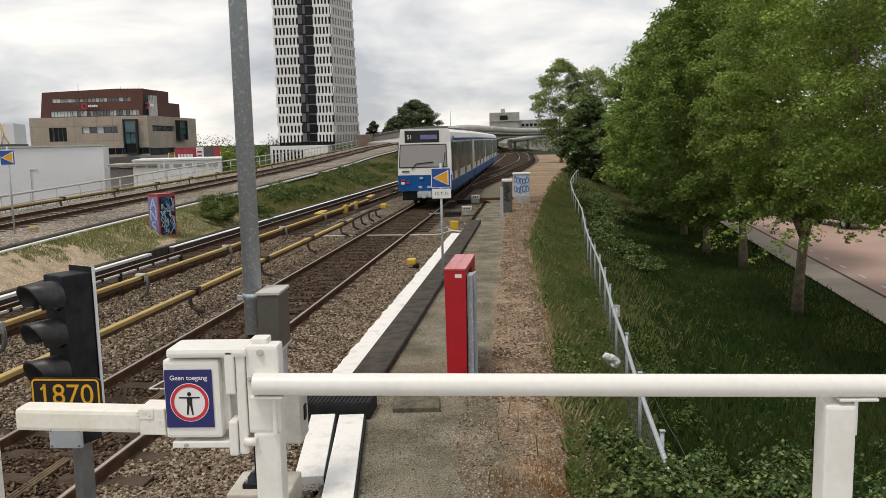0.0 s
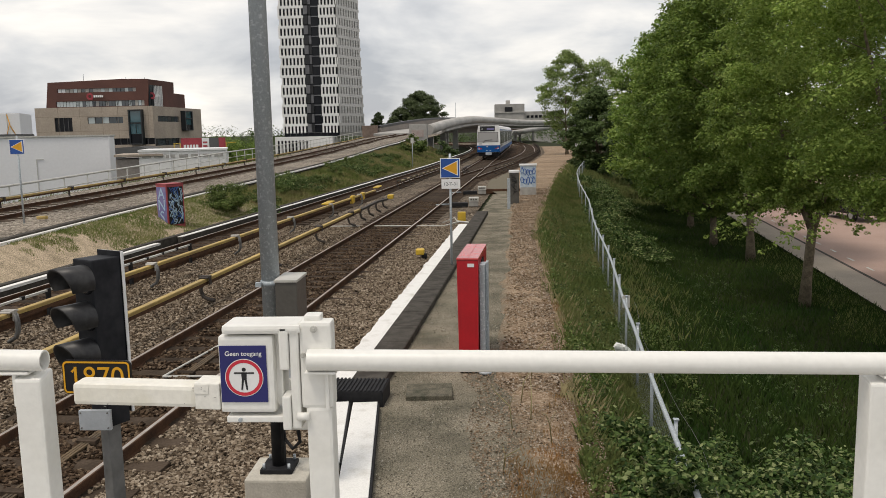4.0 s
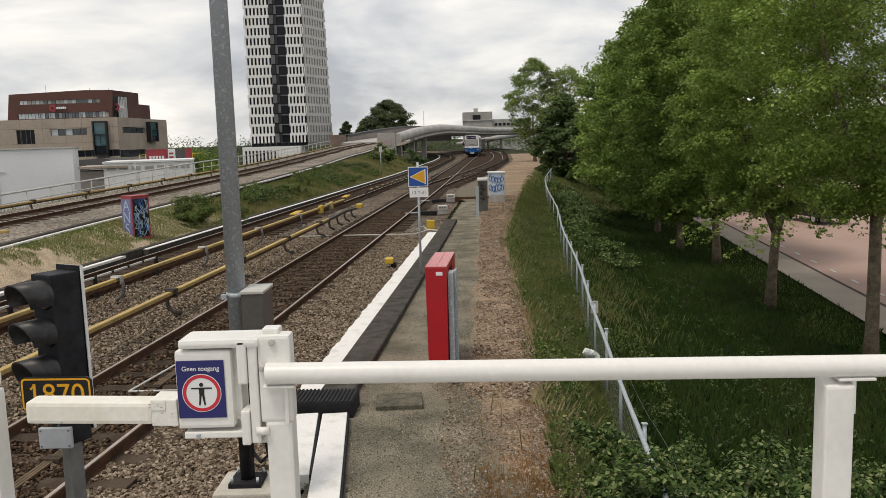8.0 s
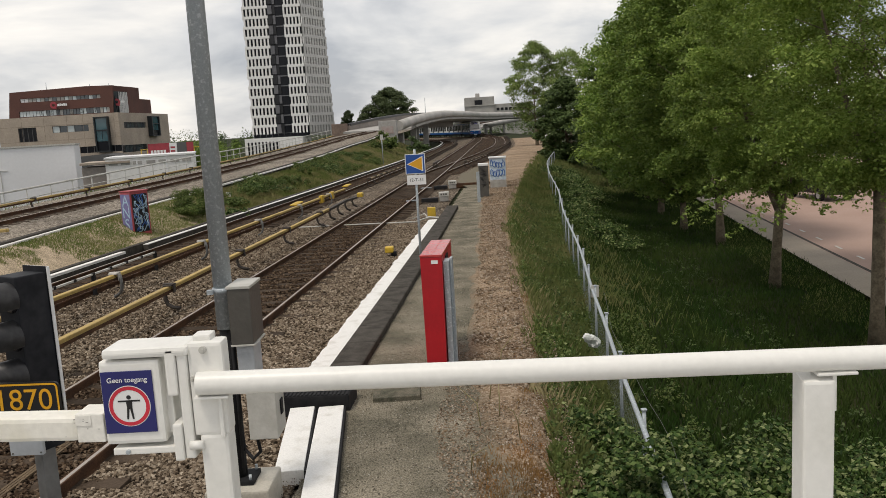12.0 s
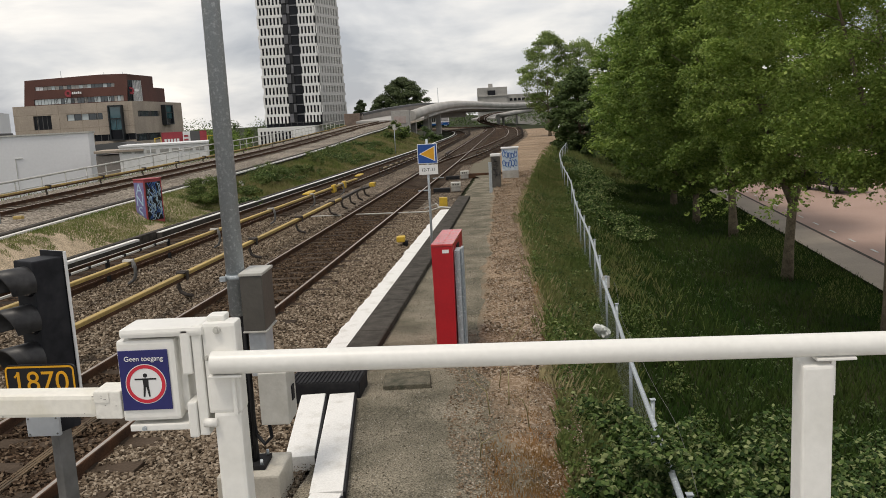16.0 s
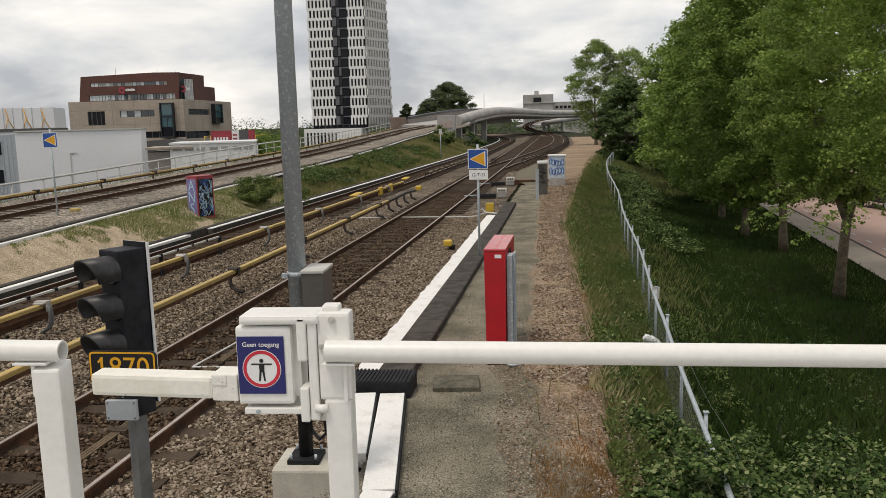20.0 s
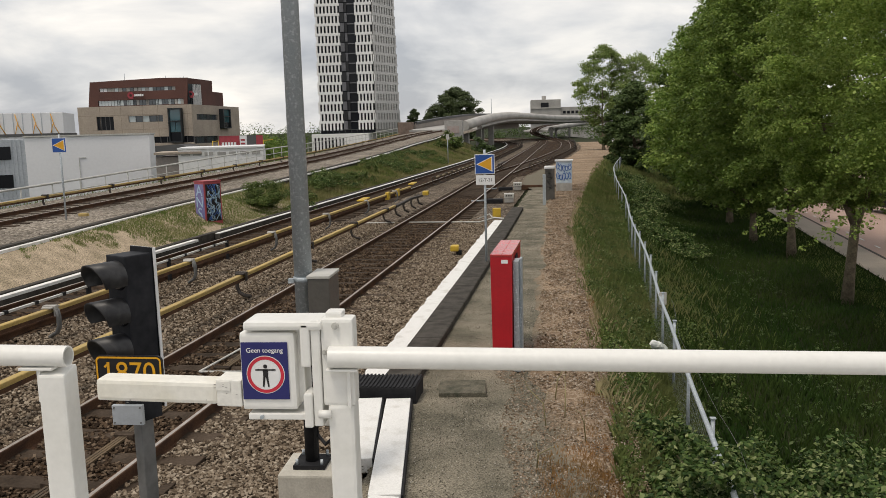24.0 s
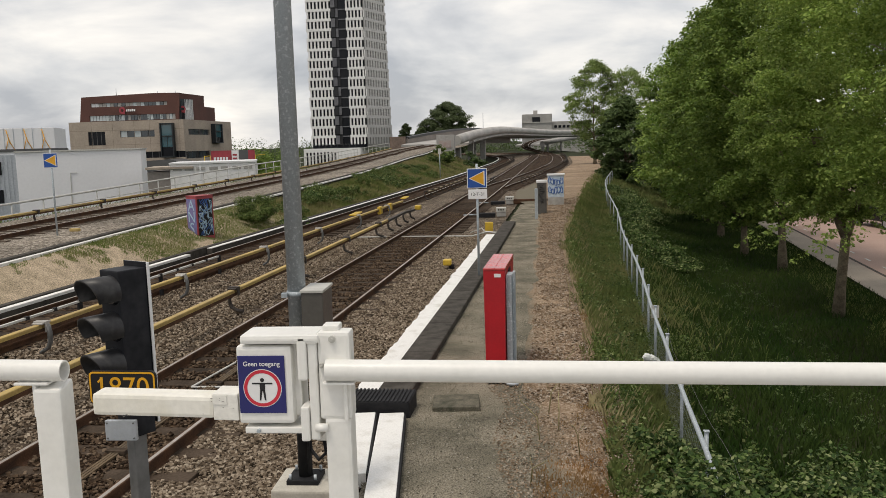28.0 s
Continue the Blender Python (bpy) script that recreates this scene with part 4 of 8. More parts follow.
def make_pole():
    t = thing("lighting_pole", "tall galvanised steel pole on a concrete foot", "pole", pose(-0.98, 7.2, 0.0))
    bm = nb()
    cyl(bm, (0, 0, 0.2), (0, 0, 1.62), 0.062, n=20)
    part("lower_shaft", bm, M["rubber"], t, "black lower shaft")
    bm = nb()
    cyl(bm, (0, 0, 1.5), (0, 0, 9.5), 0.078, 0.062, 24)
    part("shaft", bm, M["galv"], t, "mottled galvanised shaft")
    bm = nb()
    cyl(bm, (0, 0, 1.80), (0, 0, 1.85), 0.085, n=24)
    box(bm, 0.06, 0.11, -0.10, -0.06, 1.805, 1.845, 0.004)
    box(bm, -0.11, -0.06, -0.10, -0.06, 1.805, 1.845, 0.004)
    part("clamp", bm, M["galv"], t, "bolted steel clamp")
    bm = nb()
    box(bm, -0.14, 0.14, -0.14, 0.14, 0.16, 0.2, 0.004)
    part("flange", bm, M["rubber"], t)
    for x in (-0.11, 0.11):
        for y in (-0.11, 0.11):
            bm = nb()
            cyl(bm, (x, y, 0.2), (x, y, 0.245), 0.014, n=6)
            part("anchor_bolt", bm, M["galv"], t)
    bm = nb()
    box(bm, -0.25, 0.29, -0.26, 0.26, -0.2, 0.16, 0.02)
    part("foot", bm, M["pale_concrete"], t, "pale cast concrete foot")
    # boxes fixed to the pole
    bm = nb()
    box(bm, 0.085, 0.268, -0.20, 0.17, 1.40, 1.86, 0.006)
    b = part("cabinet", bm, M["grey_box"], t, "grey steel equipment cabinet")
    bm = nb()
    box(bm, 0.078, 0.276, -0.21, 0.18, 1.862, 1.885, 0.004)
    part("lid", bm, M["light_box"], b)
    bm = nb()
    box(bm, 0.08, 0.278, -0.205, 0.175, 1.385, 1.399, 0.002)
    part("bottom_flange", bm, M["light_box"], b)
    bm = nb()
    box(bm, 0.11, 0.25, -0.16, 0.1, 1.0, 1.38, 0.006)
    part("cable_cover", bm, M["alu"], t, "pale cable cover")
    bm = nb()
    box(bm, 0.16, 0.40, -0.19, 0.13, 0.58, 1.03, 0.008)
    b2 = part("lower_cabinet", bm, M["light_box"], t, "pale grey small cabinet")
    bm = nb()
    box(bm, 0.4, 0.412, -0.05, 0.03, 0.74, 0.87, 0.003)
    part("handle", bm, M["rubber"], b2)
    bm = nb()
    tube(bm, [(0.2, -0.1, 0.58), (0.22, -0.12, 0.45), (0.15, -0.1, 0.38), (0.07, -0.05, 0.45), (0.05, -0.03, 0.6)], 0.016, 8)
    tube(bm, [(0.05, -0.07, 1.4), (0.06, -0.08, 0.9), (0.055, -0.08, 0.25)], 0.013, 8)
    part("cable", bm, M["rubber"], t, "black cables")


make_pole()


# ---- platform end, boards, mat ----
def make_platform():
    bm = nb()
    edge = [(lerp(T1, -38) + 1.5, -38), (6.0, -38), (6.0, 2.45), (lerp(T1, 2.45) + 1.5, 2.45)]
    lo, hi = [bm.verts.new((x, y, -0.4)) for x, y in edge], [bm.verts.new((x, y, 1.45)) for x, y in edge]
    bm.faces.new(hi)
    for k in range(4):
        bm.faces.new((lo[k], lo[(k + 1) % 4], hi[(k + 1) % 4], hi[k]))
    tagged(part("platform", bm, M["concrete"]), "concrete station platform end", "platform", kind="structure")


make_platform()


def make_edge_beam():
    """Raised edging beside the near track: white band, dark coping."""
    bm = nb()
    ys = steps(9.9, 27.5, 0.12)
    rows = []
    for y in ys:
        x = lerp(T1, y) + 2.27
        w = 0.05 * noise.noise((y * 2.3, 1, 0)) + 0.035 * noise.noise((y * 7.0, 1, 3))
        rows.append([bm.verts.new(p) for p in ((x + w, y, 0.0), (x + w + 0.02, y, 0.045), (x + 0.305, y, 0.05))])
    for p, q in zip(rows, rows[1:]):
        for k in range(2):
            bm.faces.new((p[k], p[k + 1], q[k + 1], q[k]))
    beam = thing("platform_edging", "concrete edging with a white band and dark coping", "edging", kind="structure")
    part("white_band", bm, M["white_strip"], beam, "white painted band, ragged on the ballast side")
    y = 10.1
    k = 0
    while y < 31.5:
        y2 = min(y + 1.0, 31.7)
        bm = nb()
        pts = [Vector((lerp(T1, v) + 2.58, v, 0)) for v in (y + 0.006, (y + y2) / 2, y2 - 0.006)]
        sweep(bm, ((0.0, -0.25), (0.0, 0.05), (0.02, 0.062), (0.40, 0.062), (0.42, 0.05), (0.42, -0.25)), pts)
        part("coping_block", bm, M["dark_kerb"], beam)
        y = y2


make_edge_beam()


def make_mat():
    t = thing("rubber_step", "black ribbed rubber step block across the edging", "step", pose(-0.74, 9.72, 0.0, 0, 0, -3))
    bm = nb()
    box(bm, -0.42, 0.42, -0.25, 0.25, -0.1, 0.14, 0.012)
    part("block", bm, M["rubber"], t)
    for k in range(18):
        bm = nb()
        x = -0.395 + k * 0.0465
        box(bm, x - 0.012, x + 0.012, -0.25, 0.25, 0.141, 0.153, 0.003)
        part("rib", bm, M["rubber"], t)
    for x, w, y0, y1, turn in ((-0.757, 0.270, 7.60, 9.39, 6.2), (-0.408, 0.278, 6.84, 9.38, 5.4), (-0.392, 0.262, 5.0, 6.83, -7.0)):
        b = thing("white_slab", "white painted concrete slab with a dark rubber edge", "slab", pose(x, (y0 + y1) / 2, 0.0, 0, 0, turn), group="slabs before the step")
        n = (y1 - y0) / 2
        bm = nb()
        box(bm, -w / 2, w / 2, -n, n, -0.1, 0.045, 0.006)
        part("slab_top", bm, M["white_strip"], b)
        bm = nb()
        box(bm, w / 2 + 0.001, w / 2 + 0.022, -n, n - 0.02, -0.1, 0.034, 0.003)
        part("rubber_edge", bm, M["rubber"], b, "dark rubber edge strip")
    t = thing("hatch_cover", "flat dark grey hatch cover set in the path", "hatch", pose(0.165, 9.95, -0.03, 0, 0, 3))
    bm = nb()
    box(bm, -0.275, 0.275, -0.25, 0.25, -0.05, 0.035, 0.01)
    part("cover", bm, M["hatch"], t)


make_mat()


def make_red_box():
    t = thing("red_cabinet", "tall bright red steel cabinet with a small white label", "cabinet", pose(0.685, 10.98, -0.03, 0, 0, -4.6))
    bm = nb()
    vs = box(bm, -0.165, 0.085, -0.2, 1.16, 0.02, 1.47)
    for v in vs:
        if v.co.z > 1:
            v.co.x += -0.014 if v.co.x < 0 else 0.012
    bmesh.ops.bevel(bm, geom=bm.edges[:], offset=0.006, segments=2, affect="EDGES", profile=0.6)
    b = part("body", bm, M["red_paint"], t)
    for x0, x1 in ((-0.182, -0.035), (-0.033, 0.100)):
        bm = nb()
        box(bm, x0, x1, -0.205, 1.17, 1.472, 1.500, 0.005)
        part("cap", bm, M["red_cap"], t, "red glossy cap plate, paler for the sky it reflects")
    bm = nb()
    box(bm, -0.04, 0.045, -0.206, -0.2015, 1.385, 1.43)
    part("label_plate", bm, M["sign_white"], b)
    bm = nb()
    box(bm, 0.102, 0.172, -0.12, 0.16, 0.0, 1.40, 0.005)
    box(bm, 0.174, 0.205, -0.02, 0.14, 0.0, 1.42, 0.004)
    part("side_post", bm, M["galv"], t, "grey metal post along the side")
    bm = nb()
    box(bm, 0.099, 0.112, 0.2, 0.5, 1.2, 1.42, 0.002)
    part("vent", bm, M["rubber"], b)
    bm = nb()
    cyl(bm, (0.175, -0.22, 0.0), (0.175, -0.22, 0.03), 0.085, n=20)
    part("foot_plate", bm, M["alu"], t)
    bm = nb()
    box(bm, -0.155, 0.075, -0.18, 1.1, -0.05, 0.019, 0.004)
    part("plinth", bm, M["rubber"], t)


make_red_box()


def make_track_sign(label, x, y, z0, top, w=0.44, plate=True):
    t = thing("track_sign", label, "sign", pose(x, y, z0, 0, 0, 2), group="blue arrow signs")
    bm = nb()
    cyl(bm, (0, 0.03, 0), (0, 0.03, top + 0.1), 0.028, n=12)
    part("pole", bm, M["galv"], t)
    bm = nb()
    box(bm, -w / 2, w / 2, -0.01, 0, top - w, top, 0.004)
    p = part("panel", bm, M["sign_white"], t, "white-edged square panel")
    bm = nb()
    box(bm, -w / 2 + 0.016, w / 2 - 0.016, -0.013, -0.0105, top - w + 0.016, top - 0.016)
    part("blue_field", bm, M["rail_blue"], p)
    c = top - w / 2
    for nm, s, dy, m in (("white_triangle", 1.0, 0.0145, "sign_white"), ("amber_triangle", 0.86, 0.0165, "amber")):
        bm = nb()
        bm.faces.new([bm.verts.new((0.015 + s * a, -dy, c + s * b)) for a, b in ((-0.20 * w / 0.44, 0), (0.155 * w / 0.44, -0.17 * w / 0.44), (0.155 * w / 0.44, 0.17 * w / 0.44))])
        part(nm, bm, M[m], p)
    if plate:
        bm = nb()
        box(bm, -w / 2 + 0.02, w / 2, -0.012, -0.002, top - w - 0.24, top - w - 0.025, 0.004)
        q = part("code_plate", bm, M["sign_white"], t, "small white plate with a track code")
        text("code", "12-T-31", 0.10, M["sign_black"], q, Matrix.Translation((0.01, -0.0135, top - w - 0.135)) @ pose(0, 0, 0, 90))
    return t


make_track_sign("blue square sign with an amber arrow on a thin grey pole", 0.10, 19.0, -0.05, 2.52)


strip("brown_ballast_bed", lambda y: lerp(T1, y) - 1.2, lambda y: max(lerp(T1, y) + 1.05, lerp(BRANCH, y) + 1.7 if 54 < y < 180 else -99), steps(-40, 345, 0.5), lambda x, y: z_line(y) - 0.137 + 0.02 * noise.noise((x * 4, y * 4, 0)), M["brown_ballast"], 8, 0.12, "rust-stained ballast between the rails", "ballast")
strip("brown_ballast_bed", lambda y: lerp(T2, y) - 0.95, lambda y: lerp(T2, y) + 0.95, steps(-40, 235, 0.5), lambda x, y: z_line(y) - 0.122 + 0.02 * noise.noise((x * 4, y * 4, 0)), M["brown_ballast"], 4, 0, "rust-stained ballast between the rails", "ballast")


def island(name, cols, rough=0.95):
    """Loose pieces, each with its own shade."""
    m = bpy.data.materials.new(name)
    m.use_nodes = True
    nt = m.node_tree
    g, ramp = nt.nodes.new("ShaderNodeNewGeometry"), nt.nodes.new("ShaderNodeValToRGB")
    e = ramp.color_ramp.elements
    e[0].color, e[1].color = (*cols[0], 1), (*cols[-1], 1)
    for k, c in enumerate(cols[1:-1]):
        e.new((k + 1) / (len(cols) - 1)).color = (*c, 1)
    nt.links.new(g.outputs["Random Per Island"], ramp.inputs[0])
    b = nt.nodes["Principled BSDF"]
    nt.links.new(ramp.outputs[0], b.inputs["Base Color"])
    b.inputs["Roughness"].default_value = rough
    b.inputs["Specular IOR Level"].default_value = 0.12
    return m


def scatter(name, label, places, rmin, rmax, material, seed, flat=0.7, small=False):
    """Broken stones: eight corners each, or little pyramids for pebbles."""
    rg = np.random.default_rng(seed)
    P = np.array(places)
    n = len(P)
    if small:
        cube = np.array([[-1, -0.8, -0.6], [1, -1, -0.6], [0.9, 1, -0.6], [-1, 0.9, -0.6], [0.1, 0, 0.8]]) * 0.75
        F = np.array([(0, 1, 4), (1, 2, 4), (2, 3, 4), (3, 0, 4)])
    else:
        cube = np.array([[x, y, z] for x in (-1, 1) for y in (-1, 1) for z in (-1, 1)], float) * 0.62
        F = np.array([(0, 1, 3, 2), (4, 6, 7, 5), (0, 4, 5, 1), (2, 3, 7, 6), (1, 5, 7, 3)])
    c8 = len(cube)
    r = rg.uniform(rmin, rmax, (n, 1, 1))
    V = cube[None] * (1 + rg.uniform(-0.45, 0.45, (n, c8, 3))) * r * rg.uniform([0.7, 0.7, 0.5], [1.3, 1.3, 0.95], (n, 1, 3)) * np.array([1, 1, flat])
    a = rg.uniform(0, 6.28, (n, 3))
    for k, (i, j) in enumerate(((0, 1), (1, 2))):
        q = a[:, k] if k == 0 else (a[:, k] - 3.14) * 0.3
        c, s = np.cos(q)[:, None], np.sin(q)[:, None]
        V[:, :, i], V[:, :, j] = V[:, :, i] * c - V[:, :, j] * s, V[:, :, i] * s + V[:, :, j] * c
    V += P[:, None, :]
    F = (F[None] + c8 * np.arange(n)[:, None, None]).reshape(-1, F.shape[1])
    me = bpy.data.meshes.new(name)
    me.from_pydata(V.reshape(-1, 3).tolist(), [], F.tolist())
    me.materials.append(material)
    return tagged(new(name, me), label, "ballast", kind="stuff")


def ballast_places(n, off0, off1, y0, y1, z, seed, power=1.7, table=T1, keep=None):
    rg = random.Random(seed)
    out = []
    while len(out) < n:
        y = y0 + (y1 - y0) * rg.random() ** power
        o = rg.uniform(off0, off1)
        if keep and not keep(o, y):
            continue
        out.append((lerp(table, y) + o, y, z + 0.03 * noise.noise((o * 2, y * 2, 0)) + rg.uniform(-0.01, 0.02)))
    return out


def off_sleepers(o, y):
    """Most stones lie between the sleepers of the near track, not on them."""
    u = ((y + 0.066 * o + 38) / 0.63) % 1
    return abs(o) > 1.3 or 0.22 < u < 0.78 or noise.noise((o * 3, y * 3, 2)) > 0.0


GREY = island("ballast_stones", [(0.034, 0.024, 0.016), (0.125, 0.092, 0.064), (0.199, 0.153, 0.109), (0.274, 0.219, 0.162), (0.410, 0.342, 0.264)])
BROWN = island("rusty_stones", [(0.022, 0.014, 0.009), (0.066, 0.043, 0.028), (0.108, 0.073, 0.047), (0.187, 0.138, 0.097)])
scatter("ballast_stones", "broken grey-brown ballast stones beside the near track", ballast_places(76000, 0.82, 2.4, 4.5, 29, -0.128, 1, keep=off_sleepers), 0.012, 0.028, GREY, 1, 0.85)
scatter("ballast_stones", "rust-stained ballast stones between the rails", ballast_places(19000, -0.7, 0.7, 4.5, 38, -0.125, 2, 1.5, keep=off_sleepers), 0.014, 0.03, BROWN, 2, 0.85)
scatter("ballast_stones", "broken ballast stones between the tracks", ballast_places(60000, -4.0, -0.82, 6, 29, -0.125, 3, keep=off_sleepers), 0.013, 0.031, GREY, 3, 0.85)

scatter("ballast_stones", "broken ballast stones between the pole foot and the slabs", ballast_places(7000, 2.3, 2.95, 4.6, 9.6, -0.115, 8, 1.2), 0.014, 0.03, GREY, 8, 0.85)

PEBBLE = island("path_pebbles", [(0.085, 0.075, 0.055), (0.13, 0.115, 0.088), (0.17, 0.15, 0.117), (0.23, 0.21, 0.17), (0.46, 0.43, 0.37)])
ORANGE = island("shoulder_stones", [(0.15, 0.105, 0.068), (0.24, 0.168, 0.110), (0.31, 0.235, 0.168), (0.44, 0.38, 0.31)])
on_path = lambda o, y: lerp(T1, y) + o < lerp(GRASS, y) - 0.25
scatter("path_pebbles", "scattered small pebbles on the path", ballast_places(42000, 2.75, 5.4, 5.5, 30, -0.045, 5, 1.8, T1, on_path), 0.003, 0.010, PEBBLE, 5, 0.7, True)
scatter("shoulder_stones", "loose orange-brown stones on the shoulder", ballast_places(34000, 3.6, 5.6, 10, 45, -0.034, 6, 1.2, T1, lambda o, y: on_path(o, y) and lerp(T1, y) + o > path_side(y) + 0.12 + 0.5 * path_wander(y)), 0.006, 0.026, ORANGE, 6, 0.8, True)

scatter("shoulder_stones", "small loose stones at the near end of the shoulder", ballast_places(15000, 3.4, 5.9, 4.8, 12, -0.04, 7, 1.2, T1, lambda o, y: path_side(y) - 0.35 + path_wander(y) < lerp(T1, y) + o < lerp(GRASS, y) + 0.1), 0.004, 0.015, ORANGE, 7, 0.8, True)

# ---- conductor rails with covers ----
def conductor(label, table, off, a, b, mat_name, spacing=4.3, zf=z_line, hooks=True, h=0.40, gap=0.02, iron="insulator"):
    t = thing("conductor_rail", label, "conductor rail", kind="structure")
    y = a
    while y < b - 0.5:
        y2 = min(y + spacing, b)
        pts = line_points(table, off, y + gap, y2 - gap, 1.0, zf)
        bm = nb()
        sweep(bm, ((-0.05, h - 0.068), (-0.05, h - 0.01), (-0.041, h), (0.041, h), (0.05, h - 0.008), (0.052, h - 0.034), (0.042, h - 0.037), (0.042, h - 0.068)), pts)
        part("cover", bm, M[mat_name], t, "ochre protective cover")
        bm = nb()
        sweep(bm, ((-0.03, h - 0.13), (-0.03, h - 0.07), (0.035, h - 0.07), (0.035, h - 0.13)), line_points(table, off, y, y2, 1.0, zf))
        part("steel_rail", bm, M["rust"], t)
        if hooks:
            p = pts[0]
            bm = nb()
            box(bm, p.x - 0.085, p.x + 0.085, p.y - 0.13, p.y + 0.13, p.z + h + 0.002, p.z + h + 0.026, 0.006)
            box(bm, p.x - 0.105, p.x + 0.105, p.y - 0.055, p.y + 0.055, p.z + h + 0.02, p.z + h + 0.042, 0.006)
            for q in (-0.105, 0.08):
                box(bm, p.x + q, p.x + q + 0.025, p.y - 0.055, p.y + 0.055, p.z + h - 0.13, p.z + h + 0.03, 0.005)
            s = part("support", bm, M[iron], t, "bracket over the cover")
            bm = nb()
            if iron == "dark_iron":
                arm = ((-0.085, -0.08), (-0.10, -0.24), (-0.06, -0.36), (0.04, -0.42), (0.16, -0.44))
            else:
                arm = ((0.10, -0.02), (0.125, -0.14), (0.125, -0.30), (0.08, -0.40), (-0.04, -0.47))
            for d in (-0.028, 0.028):
                tube(bm, [(p.x + u, p.y + d, p.z + h + v) for u, v in arm], 0.028, 8)
            part("bracket_arm", bm, M["dark_iron" if iron == "dark_iron" else "grey_post"], s, "curved arm down to the sleeper")
        y = y2
    return t


conductor("ochre covered conductor rail beside the near track", T1, -1.42, -30.6, 29.6, "rail_cover", 4.2, iron="dark_iron")
conductor("ochre covered conductor rail beside the far track", T2, 1.56, -29.45, 39.5, "rail_cover", 4.7)
conductor("weathered covered conductor rail further along the far track", T2, 1.42, 46, 150, "rail_cover_old", 1.9, gap=0.22, iron="dark_iron")
conductor("weathered conductor rail along the branching track", BRANCH, 1.42, 60, 178, "rail_cover_dark", 2.2, gap=0.3, iron="dark_iron")
conductor("ochre covered conductor rail beyond the raised track", T3, -1.6, 6, 112, "rail_cover", 4.6, z3, h=0.22, iron="dark_iron")


def make_rail_end():
    """Dark ramp ends and yellow guards where the conductor rails stop."""
    for x0, y0, n in ((lerp(T1, 29.8) - 1.42, 29.8, 4), (lerp(T2, 62) + 3.3, 61, 3)):
        t = thing("rail_ramp", "dark steel ramp at the end of the conductor rail", "rail ramp", pose(x0, y0, 0))
        bm = nb()
        sweep(bm, ((-0.06, 0.3), (-0.06, 0.38), (0.06, 0.38), (0.06, 0.3)), [(0, 0, 0), (0.2, 3, 0.03), (0.35, 5.2, -0.05)])
        part("ramp", bm, M["dark_iron"], t)
        for k in range(n):
            bm = nb()
            q = 0.4 + k * 1.5
            tube(bm, [(q * 0.06 - 0.05, q, 0.36), (q * 0.06 - 0.09, q, 0.18), (q * 0.06 - 0.04, q, 0.02), (q * 0.06 + 0.12, q, -0.06)], 0.04, 8)
            part("bracket_arm", bm, M["dark_iron"], t)
    for y, lx in ((32.0, -0.05), (34.9, 0.1), (36.7, 0.1), (40.8, -0.05)):
        t = thing("yellow_guard", "yellow warning cover clipped on the conductor rail", "cover", pose(lerp(T2, y) + 1.42 + lx, y, 0))
        bm = nb()
        if lx > 0:
            box(bm, 0.0, 0.15, -0.25, 0.25, 0.16, 0.47, 0.03)
        else:
            box(bm, -0.13, 0.13, -0.7, 0.7, 0.41, 0.46, 0.02)
        part("shell", bm, M["yellow"], t)
    t = thing("yellow_guard", "yellow end cap of the conductor rail", "cover", pose(lerp(T1, 35.4) - 1.3, 35.4, 0))
    bm = nb()
    box(bm, -0.12, 0.12, -0.2, 0.3, 0.28, 0.45, 0.03)
    part("shell", bm, M["yellow"], t)
    # white segmented strip on the far track
    t = thing("segmented_rail", "weathered white and dark segmented strip along the far rail", "rail strip", kind="structure")
    y = 3.0
    while y < 20.5:
        bm = nb()
        sweep(bm, ((-0.024, 0.335), (-0.024, 0.372), (0.024, 0.372), (0.024, 0.335)), line_points(T2, 0.88, y, y + 0.65, 0.6, z_line))
        part("segment", bm, M["steel_white"], t)
        bm = nb()
        low = -0.1 if round((y - 3) / 0.75) % 4 == 3 else 0.322
        sweep(bm, ((-0.03, low), (-0.03, 0.384), (0.03, 0.384), (0.03, low)), line_points(T2, 0.88, y + 0.66, y + 0.74, 0.07, z_line))
        part("clip", bm, M["rubber"], t)
        y += 0.75


make_rail_end()
t = thing("track_cable", "three tan cables clipped side by side between the near rails", "cable", pose(0, 0, 0))
for o in (0.11, 0.15, 0.19):
    bm = nb()
    sweep(bm, ((-0.014, 0.0), (-0.014, 0.02), (0.014, 0.02), (0.014, 0.0)), [p + Vector((0.012 * math.sin(p.y * 1.7 + 9 * o), 0, 0)) for p in line_points(T1, o, 4.2, 15.5, 0.8, lambda y: -0.108)])
    part("cable", bm, M["old_cable"], t)
for k in range(8):
    p = line_points(T1, 0.15, 4.75 + k * 1.26, 5.0 + k * 1.26, 0.3, lambda y: -0.1)[0]
    bm = nb()
    box(bm, -0.11, 0.11, -0.05, 0.05, -0.02, 0.028, 0.004)
    part("clip", bm, M["sleeper"], t, "dark clip").matrix_basis = pose(p.x, p.y, p.z, 0, 0, -4)


